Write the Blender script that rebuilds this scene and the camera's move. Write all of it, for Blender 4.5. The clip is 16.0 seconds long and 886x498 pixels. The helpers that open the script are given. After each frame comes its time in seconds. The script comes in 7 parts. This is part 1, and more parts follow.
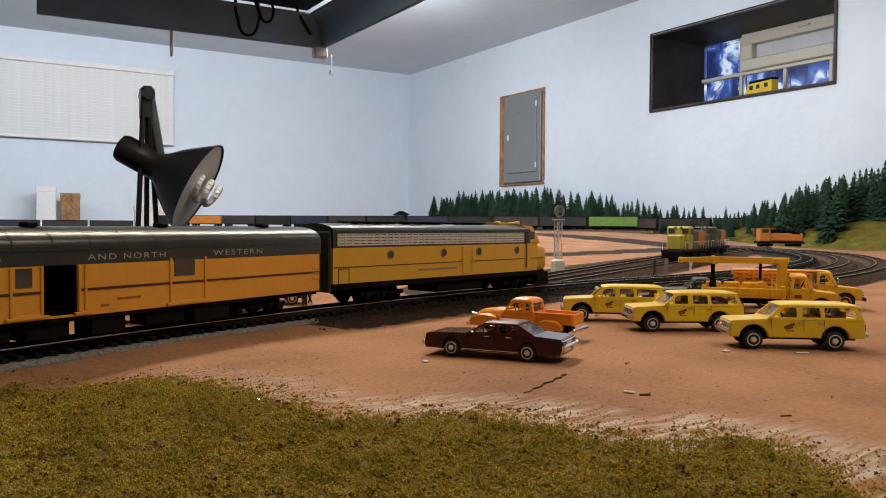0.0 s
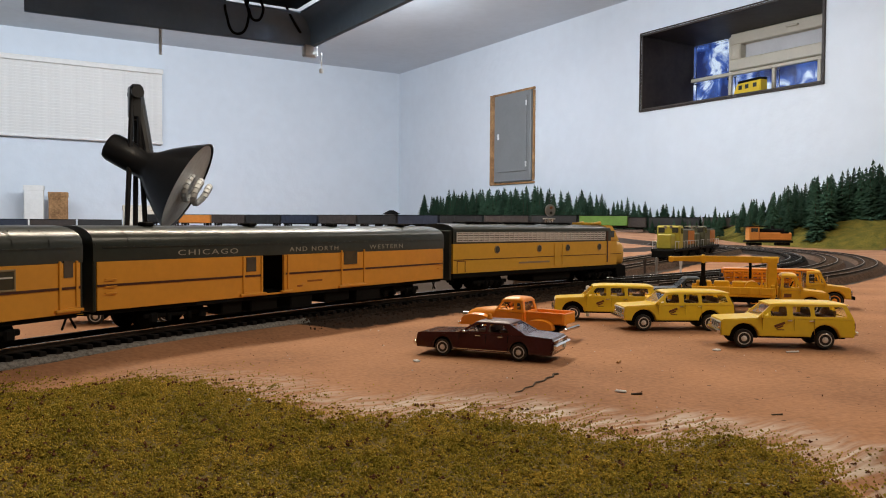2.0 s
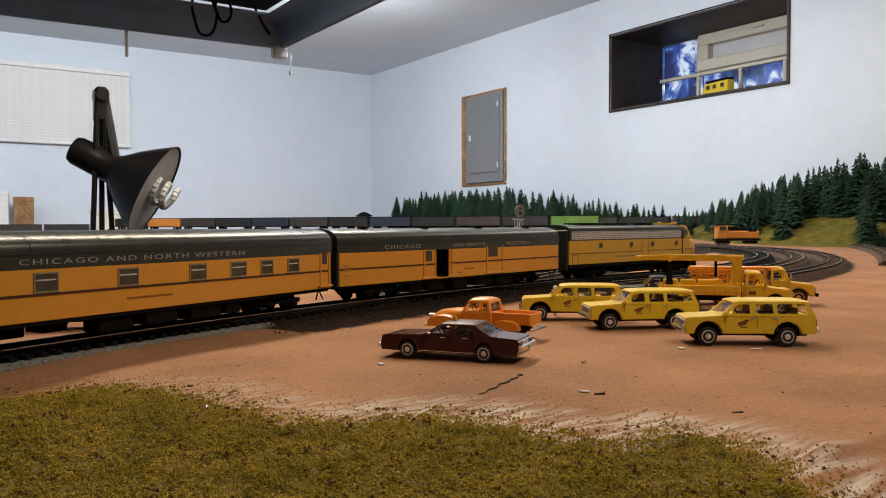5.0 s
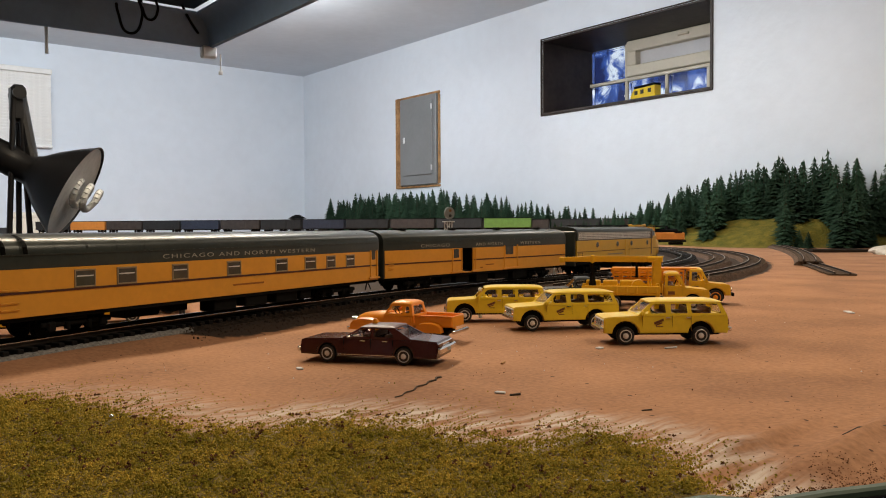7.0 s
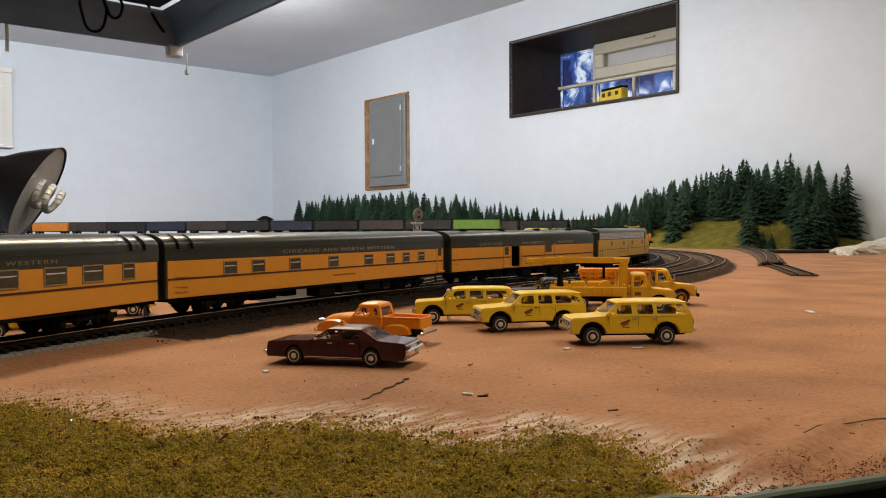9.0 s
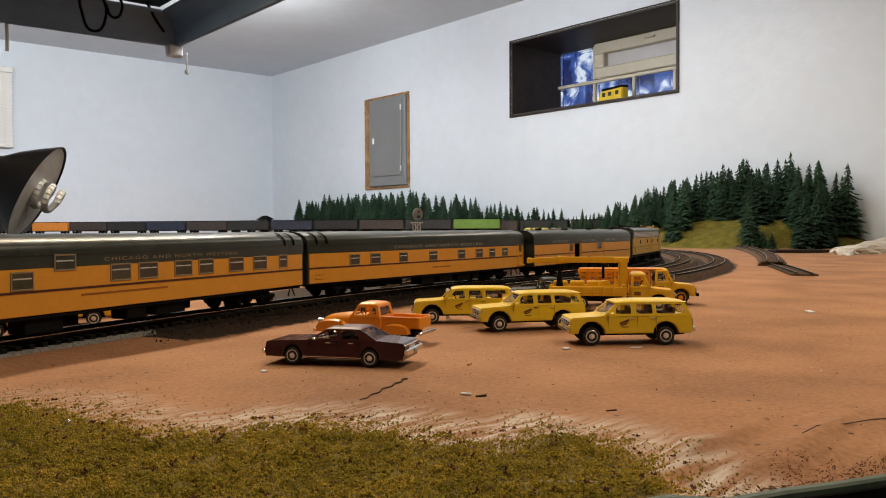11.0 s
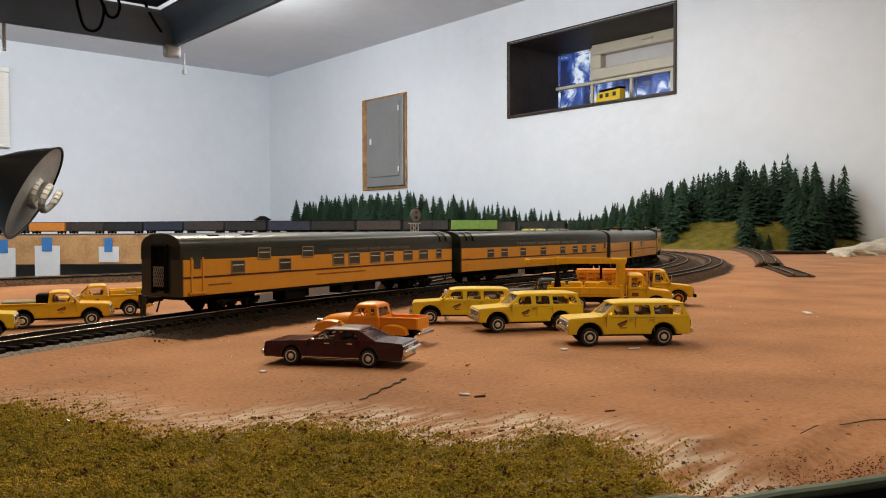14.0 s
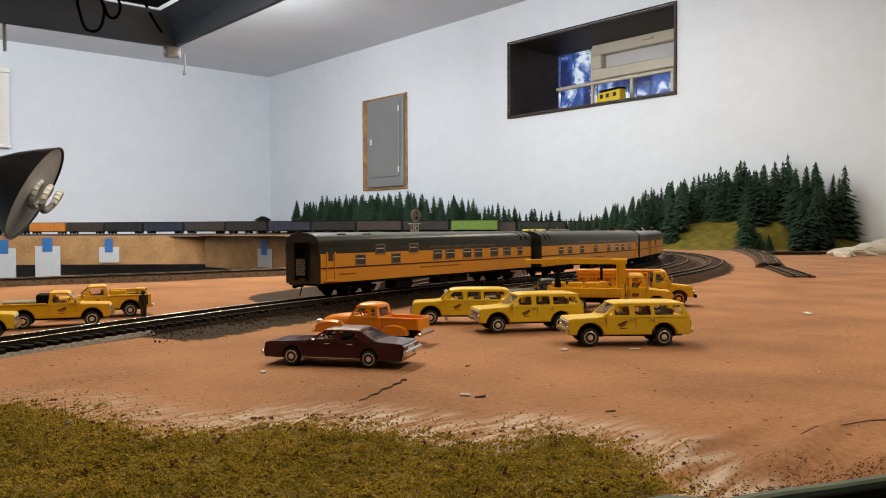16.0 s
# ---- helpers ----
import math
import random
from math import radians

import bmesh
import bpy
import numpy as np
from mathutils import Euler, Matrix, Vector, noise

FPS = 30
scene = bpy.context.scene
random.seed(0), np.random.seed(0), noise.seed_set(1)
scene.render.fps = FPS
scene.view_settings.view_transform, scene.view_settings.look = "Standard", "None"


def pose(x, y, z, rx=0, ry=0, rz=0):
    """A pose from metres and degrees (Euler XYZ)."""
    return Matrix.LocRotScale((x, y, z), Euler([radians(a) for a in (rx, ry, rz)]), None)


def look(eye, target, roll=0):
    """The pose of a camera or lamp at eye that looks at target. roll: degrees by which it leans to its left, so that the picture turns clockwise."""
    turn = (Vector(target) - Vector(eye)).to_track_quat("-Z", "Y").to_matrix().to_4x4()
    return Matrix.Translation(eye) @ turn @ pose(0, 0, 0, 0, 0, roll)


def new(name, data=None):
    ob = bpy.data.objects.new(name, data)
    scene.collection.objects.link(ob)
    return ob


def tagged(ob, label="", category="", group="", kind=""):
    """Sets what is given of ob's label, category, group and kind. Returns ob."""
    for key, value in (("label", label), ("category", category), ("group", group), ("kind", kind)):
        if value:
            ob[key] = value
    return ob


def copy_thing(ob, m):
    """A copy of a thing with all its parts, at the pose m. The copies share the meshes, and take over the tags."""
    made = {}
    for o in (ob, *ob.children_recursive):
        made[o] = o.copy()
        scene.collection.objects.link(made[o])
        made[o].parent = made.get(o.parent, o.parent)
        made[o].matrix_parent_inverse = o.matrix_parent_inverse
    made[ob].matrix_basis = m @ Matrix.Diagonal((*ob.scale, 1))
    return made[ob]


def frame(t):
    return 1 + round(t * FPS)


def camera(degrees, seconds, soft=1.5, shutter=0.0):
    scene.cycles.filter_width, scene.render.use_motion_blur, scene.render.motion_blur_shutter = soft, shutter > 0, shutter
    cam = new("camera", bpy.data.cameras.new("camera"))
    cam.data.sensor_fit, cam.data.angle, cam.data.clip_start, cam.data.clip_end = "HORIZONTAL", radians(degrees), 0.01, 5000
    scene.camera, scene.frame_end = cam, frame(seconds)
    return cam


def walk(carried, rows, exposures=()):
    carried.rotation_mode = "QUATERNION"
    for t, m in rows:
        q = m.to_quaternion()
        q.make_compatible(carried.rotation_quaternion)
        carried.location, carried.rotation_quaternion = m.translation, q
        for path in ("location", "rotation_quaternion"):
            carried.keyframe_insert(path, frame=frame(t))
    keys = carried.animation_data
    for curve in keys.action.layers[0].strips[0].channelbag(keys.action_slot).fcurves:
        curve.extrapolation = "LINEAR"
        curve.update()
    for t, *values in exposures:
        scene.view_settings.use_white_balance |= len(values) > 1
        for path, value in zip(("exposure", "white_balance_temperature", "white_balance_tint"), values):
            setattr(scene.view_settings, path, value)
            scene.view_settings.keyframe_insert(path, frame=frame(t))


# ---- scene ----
cam = camera(58.5, 16.0, 1.0)
PATH = [
    (0, (-0.002, 0.028, 0.059), (1.046, 1.73, -0.001), 0.4),
    (0.5, (-0.002, 0.028, 0.059), (1.06, 1.722, 0.0), 0.4),
    (1, (-0.002, 0.029, 0.059), (1.063, 1.721, -0.001), 0.5),
    (1.5, (-0.002, 0.028, 0.059), (1.064, 1.72, -0.001), 0.4),
    (2, (-0.002, 0.029, 0.059), (1.067, 1.718, -0.003), 0.4),
    (2.5, (-0.002, 0.029, 0.059), (1.067, 1.718, -0.003), 0.4),
    (3, (-0.002, 0.029, 0.059), (1.067, 1.718, -0.003), 0.4),
    (3.5, (-0.001, 0.029, 0.059), (1.068, 1.718, -0.003), 0.4),
    (4, (0.0, 0.029, 0.059), (1.073, 1.715, -0.002), 0.3),
    (6.5, (0.008, 0.026, 0.059), (1.239, 1.601, 0.004), -0.4),
    (7, (0.009, 0.025, 0.059), (1.264, 1.582, 0.006), -0.3),
    (7.5, (0.01, 0.025, 0.059), (1.292, 1.56, 0.008), -0.5),
    (8, (0.011, 0.025, 0.059), (1.307, 1.547, 0.007), -0.5),
    (8.5, (0.011, 0.025, 0.059), (1.321, 1.535, 0.007), -0.4),
    (9, (0.01, 0.025, 0.059), (1.324, 1.532, 0.009), -0.3),
    (11.5, (0.011, 0.025, 0.059), (1.324, 1.532, 0.008), -0.3),
    (12, (0.011, 0.025, 0.059), (1.325, 1.532, 0.009), -0.3),
    (12.5, (0.01, 0.025, 0.059), (1.327, 1.529, 0.008), -0.2),
    (13, (0.01, 0.025, 0.059), (1.328, 1.529, 0.009), -0.1),
    (13.5, (0.01, 0.025, 0.059), (1.329, 1.528, 0.01), -0.2),
    (14, (0.01, 0.025, 0.059), (1.329, 1.528, 0.01), -0.2),
    (14.5, (0.01, 0.025, 0.059), (1.329, 1.528, 0.01), -0.1),
    (15, (0.01, 0.025, 0.059), (1.328, 1.528, 0.01), -0.2),
    (15.5, (0.01, 0.025, 0.059), (1.329, 1.528, 0.011), -0.1),
    (16, (0.01, 0.025, 0.059), (1.328, 1.528, 0.011), -0.2),
]
walk(cam, [(t, look(eye, target, roll)) for t, eye, target, roll in PATH],
     exposures=((0, 0.0, 6500, 10), (4, 0.0, 6550, 10), (6.5, 0.02, 6800, 10), (9, 0.03, 7000, 10), (12.5, 0.04, 7100, 10), (16, 0.05, 7150, 10)))

# ---- light ----
world = bpy.data.worlds.new("room_air")
scene.world = world
world.use_nodes = True
world.node_tree.nodes["Background"].inputs[0].default_value = (0.62, 0.72, 0.85, 1)
world.node_tree.nodes["Background"].inputs[1].default_value = 0.02
scene.view_settings.exposure = 0.0


def tube_light(name, place, length, width, watts, rz, rx=0.0, colour=(1.0, 0.93, 0.82)):
    data = bpy.data.lights.new(name, "AREA")
    data.shape, data.size, data.size_y, data.energy, data.color = "RECTANGLE", length, width, watts, colour
    ob = new(name, data)
    ob.matrix_world = pose(*place, rx, 0, rz)
    return ob


WARM = (1.0, 0.87, 0.68)
tube_light("tube_over_bench", (0.55, 1.10, 0.96), 1.2, 0.10, 18.5, 25, 0, WARM)
tube_light("tube_over_aisle", (0.60, -0.22, 0.96), 1.3, 0.10, 8.5, 25, 0, WARM)
# added fill, no fixture there: lifts the yard and the wall beside the trees
tube_light("tube_over_yard", (1.72, 0.98, 0.95), 1.2, 0.10, 3.2, 60, 0, (1.0, 0.93, 0.84))
tube_light("tube_valance_side", (1.25, 2.10, 0.80), 1.3, 0.08, 10.0, -90, 62, (0.93, 0.96, 1.0))
tube_light("tube_valance_back", (0.95, 2.75, 0.78), 1.3, 0.08, 16.0, -8, 80, (0.90, 0.94, 1.0))
tube_light("tube_valance_uplight", (1.28, 1.95, 0.86), 1.2, 0.05, 14.0, 90, 180, (0.95, 0.97, 1.0))
# added fill without a fixture, turned to brighten the north wall's left part
tube_light("tube_west_bench", (-0.50, 2.90, 0.85), 1.3, 0.10, 10.3, 0, 80, (0.90, 0.94, 1.0))

# ---- materials ----


def mat(name, base, rough=0.6, metal=0.0, var=0.12, scale=200.0, bump=0.0, coat=0.0, second=None, fine=6.0, spread=0.0, spec=0.5):
    """A surface with grain and blotches at two scales; second: a colour of the blotches; spread: change from piece to piece."""
    m = bpy.data.materials.new(name)
    m.use_nodes = True
    nt = m.node_tree
    b = nt.nodes["Principled BSDF"]
    b.inputs["Roughness"].default_value, b.inputs["Metallic"].default_value = rough, metal
    b.inputs["Coat Weight"].default_value = coat
    b.inputs["Specular IOR Level"].default_value = spec
    tc = nt.nodes.new("ShaderNodeTexCoord")
    n1, n2 = nt.nodes.new("ShaderNodeTexNoise"), nt.nodes.new("ShaderNodeTexNoise")
    n1.inputs["Scale"].default_value, n2.inputs["Scale"].default_value = scale, scale * fine
    n1.inputs["Detail"].default_value, n2.inputs["Detail"].default_value = 5, 3
    for n in (n1, n2):
        nt.links.new(tc.outputs["Object"], n.inputs["Vector"])
    mixn = nt.nodes.new("ShaderNodeMath")
    mixn.operation = "MULTIPLY_ADD"
    nt.links.new(n2.outputs["Fac"], mixn.inputs[0])
    mixn.inputs[1].default_value = 0.4
    half = nt.nodes.new("ShaderNodeMath")
    half.operation = "MULTIPLY"
    half.inputs[1].default_value = 0.6
    nt.links.new(n1.outputs["Fac"], half.inputs[0])
    nt.links.new(half.outputs[0], mixn.inputs[2])
    ramp = nt.nodes.new("ShaderNodeValToRGB")
    lo = [c * (1 - var) for c in base] if second is None else list(second)
    hi = [min(1, c * (1 + var)) for c in base]
    ramp.color_ramp.elements[0].position, ramp.color_ramp.elements[1].position = 0.36, 0.64
    ramp.color_ramp.elements[0].color, ramp.color_ramp.elements[1].color = (*lo, 1), (*hi, 1)
    nt.links.new(mixn.outputs[0], ramp.inputs[0])
    out = ramp.outputs[0]
    if spread:
        info, hsv = nt.nodes.new("ShaderNodeObjectInfo"), nt.nodes.new("ShaderNodeHueSaturation")
        rng = nt.nodes.new("ShaderNodeMapRange")
        rng.inputs[3].default_value, rng.inputs[4].default_value = 1 - spread, 1 + spread
        nt.links.new(info.outputs["Random"], rng.inputs[0])
        nt.links.new(rng.outputs[0], hsv.inputs["Value"])
        nt.links.new(out, hsv.inputs["Color"])
        out = hsv.outputs[0]
    nt.links.new(out, b.inputs["Base Color"])
    if bump:
        bp = nt.nodes.new("ShaderNodeBump")
        bp.inputs["Strength"].default_value, bp.inputs["Distance"].default_value = bump, 0.5 / scale
        nt.links.new(mixn.outputs[0], bp.inputs["Height"])
        nt.links.new(bp.outputs[0], b.inputs["Normal"])
    return m


def glass(name, tint=(0.75, 0.8, 0.8), rough=0.08, ior=1.3):
    m = bpy.data.materials.new(name)
    m.use_nodes = True
    b = m.node_tree.nodes["Principled BSDF"]
    b.inputs["Base Color"].default_value = (*tint, 1)
    b.inputs["Transmission Weight"].default_value = 1.0
    b.inputs["Roughness"].default_value = rough
    b.inputs["IOR"].default_value = ior
    return m


def glow(name, colour, strength):
    m = bpy.data.materials.new(name)
    m.use_nodes = True
    b = m.node_tree.nodes["Principled BSDF"]
    b.inputs["Base Color"].default_value = (*colour, 1)
    b.inputs["Emission Color"].default_value, b.inputs["Emission Strength"].default_value = (*colour, 1), strength
    return m


M_WALL = mat("wall_paint", (0.655, 0.72, 0.79), 0.85, var=0.03, scale=3, bump=0.05)
M_CEIL = mat("ceiling_paint", (0.60, 0.66, 0.72), 0.9, var=0.04, scale=4)
M_VAL = mat("valance_grey", (0.25, 0.36, 0.50), 0.7, var=0.08, scale=8)
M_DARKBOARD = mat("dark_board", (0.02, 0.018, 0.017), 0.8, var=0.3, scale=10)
M_FLOOR = mat("concrete_floor", (0.06, 0.06, 0.06), 0.8, var=0.2, scale=5)
M_PLY = mat("plywood", (0.44, 0.25, 0.115), 0.7, var=0.15, scale=14, second=(0.33, 0.18, 0.08), spec=0.12)
M_FASCIA = mat("fascia_green", (0.055, 0.085, 0.06), 0.5, var=0.2, scale=60)
M_BLACK = mat("black_board", (0.004, 0.004, 0.005), 0.9, var=0.2, scale=40, spec=0.1)
M_TIE = mat("tie", (0.009, 0.008, 0.008), 0.75, var=0.3, scale=400, spread=0.25, spec=0.12)
M_RAIL = mat("rail_head", (0.62, 0.60, 0.57), 0.25, 0.8, var=0.2, scale=300)
M_RAILSIDE = mat("rail_side", (0.022, 0.016, 0.013), 0.7, 0.0, var=0.3, scale=300, spec=0.12)
M_RUSTHEAD = mat("rusty_rail_head", (0.30, 0.24, 0.20), 0.45, 0.5, var=0.3, scale=200)
M_YARDBED = mat("yard_roadbed", (0.135, 0.088, 0.062), 0.95, var=0.4, scale=300, bump=0.8, second=(0.055, 0.038, 0.030), spec=0.12)
M_YARDTIE = mat("yard_tie", (0.085, 0.060, 0.045), 0.85, var=0.4, scale=300, spec=0.12)
M_CINDER = mat("cinder_crumbs", (0.045, 0.030, 0.022), 0.95, var=0.6, scale=300, second=(0.012, 0.010, 0.009), spec=0.12)
M_SEAT = mat("seat_brown", (0.10, 0.045, 0.022), 0.6, var=0.2, scale=200)
M_SEAMYEL = mat("seam_shade", (0.40, 0.24, 0.012), 0.6, var=0.1)
M_BED = mat("roadbed", (0.026, 0.019, 0.015), 0.95, var=0.5, scale=500, bump=0.8, spec=0.12)
M_PALEBED = mat("pale_ballast", (0.20, 0.19, 0.18), 0.95, var=0.5, scale=700, bump=0.8, spec=0.12)
M_ORANGE = mat("car_yellow_orange", (0.70, 0.315, 0.036), 0.36, var=0.05, scale=60, bump=0.0)
M_LOCOYEL = mat("loco_yellow", (0.62, 0.36, 0.035), 0.38, var=0.05, scale=60)
M_GREENBLK = mat("roof_dark_green", (0.030, 0.036, 0.031), 0.28, var=0.2, scale=80)
M_UNDER = mat("underframe_black", (0.004, 0.004, 0.004), 0.75, var=0.3, scale=200, spec=0.12)
M_STRIPE = mat("brown_stripe", (0.06, 0.018, 0.010), 0.5, var=0.1)
M_STEEL = mat("brushed_grille", (0.62, 0.63, 0.64), 0.40, 0.20, var=0.1, scale=300)
M_WIN = mat("car_window", (0.045, 0.048, 0.045), 0.12, var=0.2, scale=60, coat=0.4)
M_WINFRAME = mat("window_frame", (0.30, 0.24, 0.15), 0.4, 0.3, var=0.1)
M_LETTER = mat("letter_cream", (0.34, 0.33, 0.28), 0.6, var=0.1)
M_LETTERDK = mat("letter_faded", (0.30, 0.10, 0.012), 0.6, var=0.1)
M_CHROME = mat("chrome", (0.72, 0.72, 0.72), 0.16, 1.0, var=0.06, scale=300)
M_TYRE = mat("tyre", (0.012, 0.012, 0.012), 0.7, var=0.2, scale=400)
M_YELLOW = mat("van_yellow", (0.80, 0.56, 0.032), 0.34, var=0.05, scale=90, coat=0.2)
M_TRUCKYEL = mat("truck_yellow", (0.80, 0.46, 0.024), 0.38, var=0.06, scale=90, coat=0.15)
M_PICKORANGE = mat("pickup_orange", (0.84, 0.30, 0.018), 0.33, var=0.05, scale=90, coat=0.25)
M_MAROON = mat("sedan_maroon", (0.060, 0.013, 0.011), 0.24, var=0.12, scale=120, coat=0.3)
M_VINYL = mat("roof_maroon", (0.070, 0.020, 0.017), 0.42, var=0.1, scale=200)
M_RIM = mat("wheel_rim", (0.85, 0.83, 0.80), 0.22, 0.45, var=0.25, scale=500)
M_DARKBLUE = mat("dark_blue_paint", (0.022, 0.030, 0.034), 0.38, var=0.1, scale=100)
M_BADGE = mat("badge_red_brown", (0.17, 0.065, 0.02), 0.6, var=0.1)
M_CLEAR = glass("clear_window", (0.93, 0.92, 0.90), 0.02, 1.12)
M_WHITE = mat("white_paint", (0.75, 0.75, 0.73), 0.6, var=0.05, scale=40)
M_PAPER = mat("paper", (0.58, 0.59, 0.61), 0.8, var=0.04, scale=30)
M_TAPE = mat("blue_tape", (0.03, 0.16, 0.42), 0.6, var=0.1, scale=60)
M_PANEL = mat("panel_grey", (0.20, 0.21, 0.215), 0.5, 0.1, var=0.05, scale=10)
M_WOODEDGE = mat("raw_stud", (0.34, 0.19, 0.08), 0.8, var=0.3, scale=20, second=(0.16, 0.08, 0.03))
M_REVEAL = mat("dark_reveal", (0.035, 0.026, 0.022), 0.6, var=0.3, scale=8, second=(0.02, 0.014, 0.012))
M_LAMPBLK = mat("lamp_black", (0.008, 0.008, 0.009), 0.30, var=0.2, scale=30)
M_BULB = mat("bulb_glass", (0.55, 0.56, 0.56), 0.15, var=0.1, scale=60)
M_NEEDLE = mat("needles", (0.024, 0.052, 0.030), 0.85, var=0.5, scale=60, spread=0.35, spec=0.12)
M_BARK = mat("bark", (0.05, 0.033, 0.02), 0.9, var=0.3, scale=200)
M_MOSS = mat("moss_turf", (0.135, 0.102, 0.018), 0.95, var=0.4, scale=40, bump=0.8, second=(0.07, 0.075, 0.014), spec=0.12)
M_ROCK = mat("plaster_rock", (0.50, 0.46, 0.40), 0.9, var=0.2, scale=40, bump=0.6)
M_BROWNCAR = mat("freight_brown", (0.035, 0.026, 0.022), 0.7, var=0.3, scale=60)
M_BLACKCAR = mat("freight_black", (0.012, 0.013, 0.014), 0.6, var=0.3, scale=60)
M_GREENCAR = mat("freight_green", (0.10, 0.20, 0.03), 0.6, var=0.15, scale=60)
M_BLUECAR = mat("freight_blue", (0.016, 0.022, 0.040), 0.6, var=0.2, scale=60)
M_ORANGECAR = mat("freight_orange", (0.55, 0.20, 0.03), 0.6, var=0.1, scale=60)

# ---- mesh helpers ----


def finish(bm, name, material, smooth=None):
    me = bpy.data.meshes.new(name)
    bmesh.ops.recalc_face_normals(bm, faces=bm.faces)
    bm.to_mesh(me)
    bm.free()
    me.materials.append(material)
    if smooth:
        for p in me.polygons:
            p.use_smooth = True
        me.set_sharp_from_angle(angle=radians(smooth))
    return me


def part(name, bm, material, parent=None, label="", smooth=None, kind=""):
    ob = new(name, finish(bm, name, material, smooth))
    if parent:
        ob.parent = parent
    return tagged(ob, label, kind=kind)


def thing(name, place, label, category, group="", kind=""):
    ob = new(name)
    ob.empty_display_size = 0.02
    ob.matrix_world = place
    return tagged(ob, label, category, group, kind)


def box(bm, c, s, bevel=0.0, m=None):
    """A box of size s at centre c, its edges rounded by bevel."""
    r = bmesh.ops.create_cube(bm, size=1.0)
    vs = r["verts"]
    for v in vs:
        v.co = Vector((v.co.x * s[0] + c[0], v.co.y * s[1] + c[1], v.co.z * s[2] + c[2]))
    if bevel:
        es = list({e for v in vs for e in v.link_edges})
        b = bmesh.ops.bevel(bm, geom=es, offset=bevel, segments=1, affect="EDGES")
        vs = list({v for f in b["faces"] for v in f.verts} | {v for v in vs if v.is_valid})
    if m is not None:
        bmesh.ops.transform(bm, matrix=m, verts=vs)
    return bm


def cyl(bm, a, b, r0, r1=None, n=16):
    """A capped cylinder or cone from a to b."""
    a, b = Vector(a), Vector(b)
    d = b - a
    q = d.to_track_quat("Z", "Y").to_matrix().to_4x4()
    bmesh.ops.create_cone(bm, cap_ends=True, segments=n, radius1=r0, radius2=r0 if r1 is None else r1, depth=d.length,
                          matrix=Matrix.Translation((a + b) / 2) @ q)
    return bm


def extrude(bm, profile, w0, w1, bevel=0.0, taper=0.0, z0=0.0, z1=1.0):
    """A side profile (x, z) carried across y from w0 to w1; taper: how far the sides lean in from z0 to z1."""
    vs = [bm.verts.new((x, w0, z)) for x, z in profile]
    f = bm.faces.new(vs)
    r = bmesh.ops.extrude_face_region(bm, geom=[f])
    top = [v for v in r["geom"] if isinstance(v, bmesh.types.BMVert)]
    for v in top:
        v.co.y = w1
    allv = vs + top
    mid = (w0 + w1) / 2
    if taper:
        for v in allv:
            k = min(1.0, max(0.0, (v.co.z - z0) / (z1 - z0)))
            v.co.y = mid + (v.co.y - mid) * (1 - taper * k)
    if bevel:
        caps = [e for v in allv for e in v.link_edges if len(e.link_faces) == 2 and abs(e.verts[0].co.y - e.verts[1].co.y) < abs(w1 - w0) * 0.3]
        bmesh.ops.bevel(bm, geom=list(set(caps)), offset=bevel, segments=2, affect="EDGES", clamp_overlap=True)
    return bm


def loft(bm, rings, close=True, caps=True):
    """Rings of equally many points, skinned one to the next."""
    rows = [[bm.verts.new(p) for p in ring] for ring in rings]
    n = len(rows[0])
    for a, b in zip(rows, rows[1:]):
        for i in range(n if close else n - 1):
            bm.faces.new((a[i], a[(i + 1) % n], b[(i + 1) % n], b[i]))
    if caps:
        bm.faces.new(rows[0])
        bm.faces.new(rows[-1])
    return bm


def scaled(bm, k):
    for v in bm.verts:
        v.co *= k
    return bm


def lettering(words, size, place, material, parent, name="lettering", spacing=1.0, depth=0.0001, width=0.0):
    cu = bpy.data.curves.new(name, "FONT")
    cu.body, cu.size, cu.extrude, cu.align_x, cu.space_character = words, size, depth, "CENTER", spacing
    ob = new(name, cu)
    me = bpy.data.meshes.new_from_object(ob)
    bpy.data.objects.remove(ob)
    me.materials.clear()
    me.materials.append(material)
    if width:
        xs = [v.co.x for v in me.vertices]
        k = width / (max(xs) - min(xs))
        for v in me.vertices:
            v.co.x *= k
    o = new(name, me)
    o.parent = parent
    o.matrix_local = place
    return o


# ---- room ----
WX, WY, ZC, ZF = 2.45, 4.43, 1.008, -1.25
XW, YS = -3.2, -3.0
P_Y0, P_Y1, P_Z0, P_Z1 = 3.067, 3.435, 0.265, 0.735
W_Y0, W_Y1, W_Z0, W_Z1 = 1.573, 2.378, 0.534, 0.848


def slab(name, lo, hi, material, label="", bevel=0.0):
    bm = bmesh.new()
    box(bm, [(a + b) / 2 for a, b in zip(lo, hi)], [b - a for a, b in zip(lo, hi)], bevel)
    ob = part(name, bm, material)
    return tagged(ob, label, kind="structure")


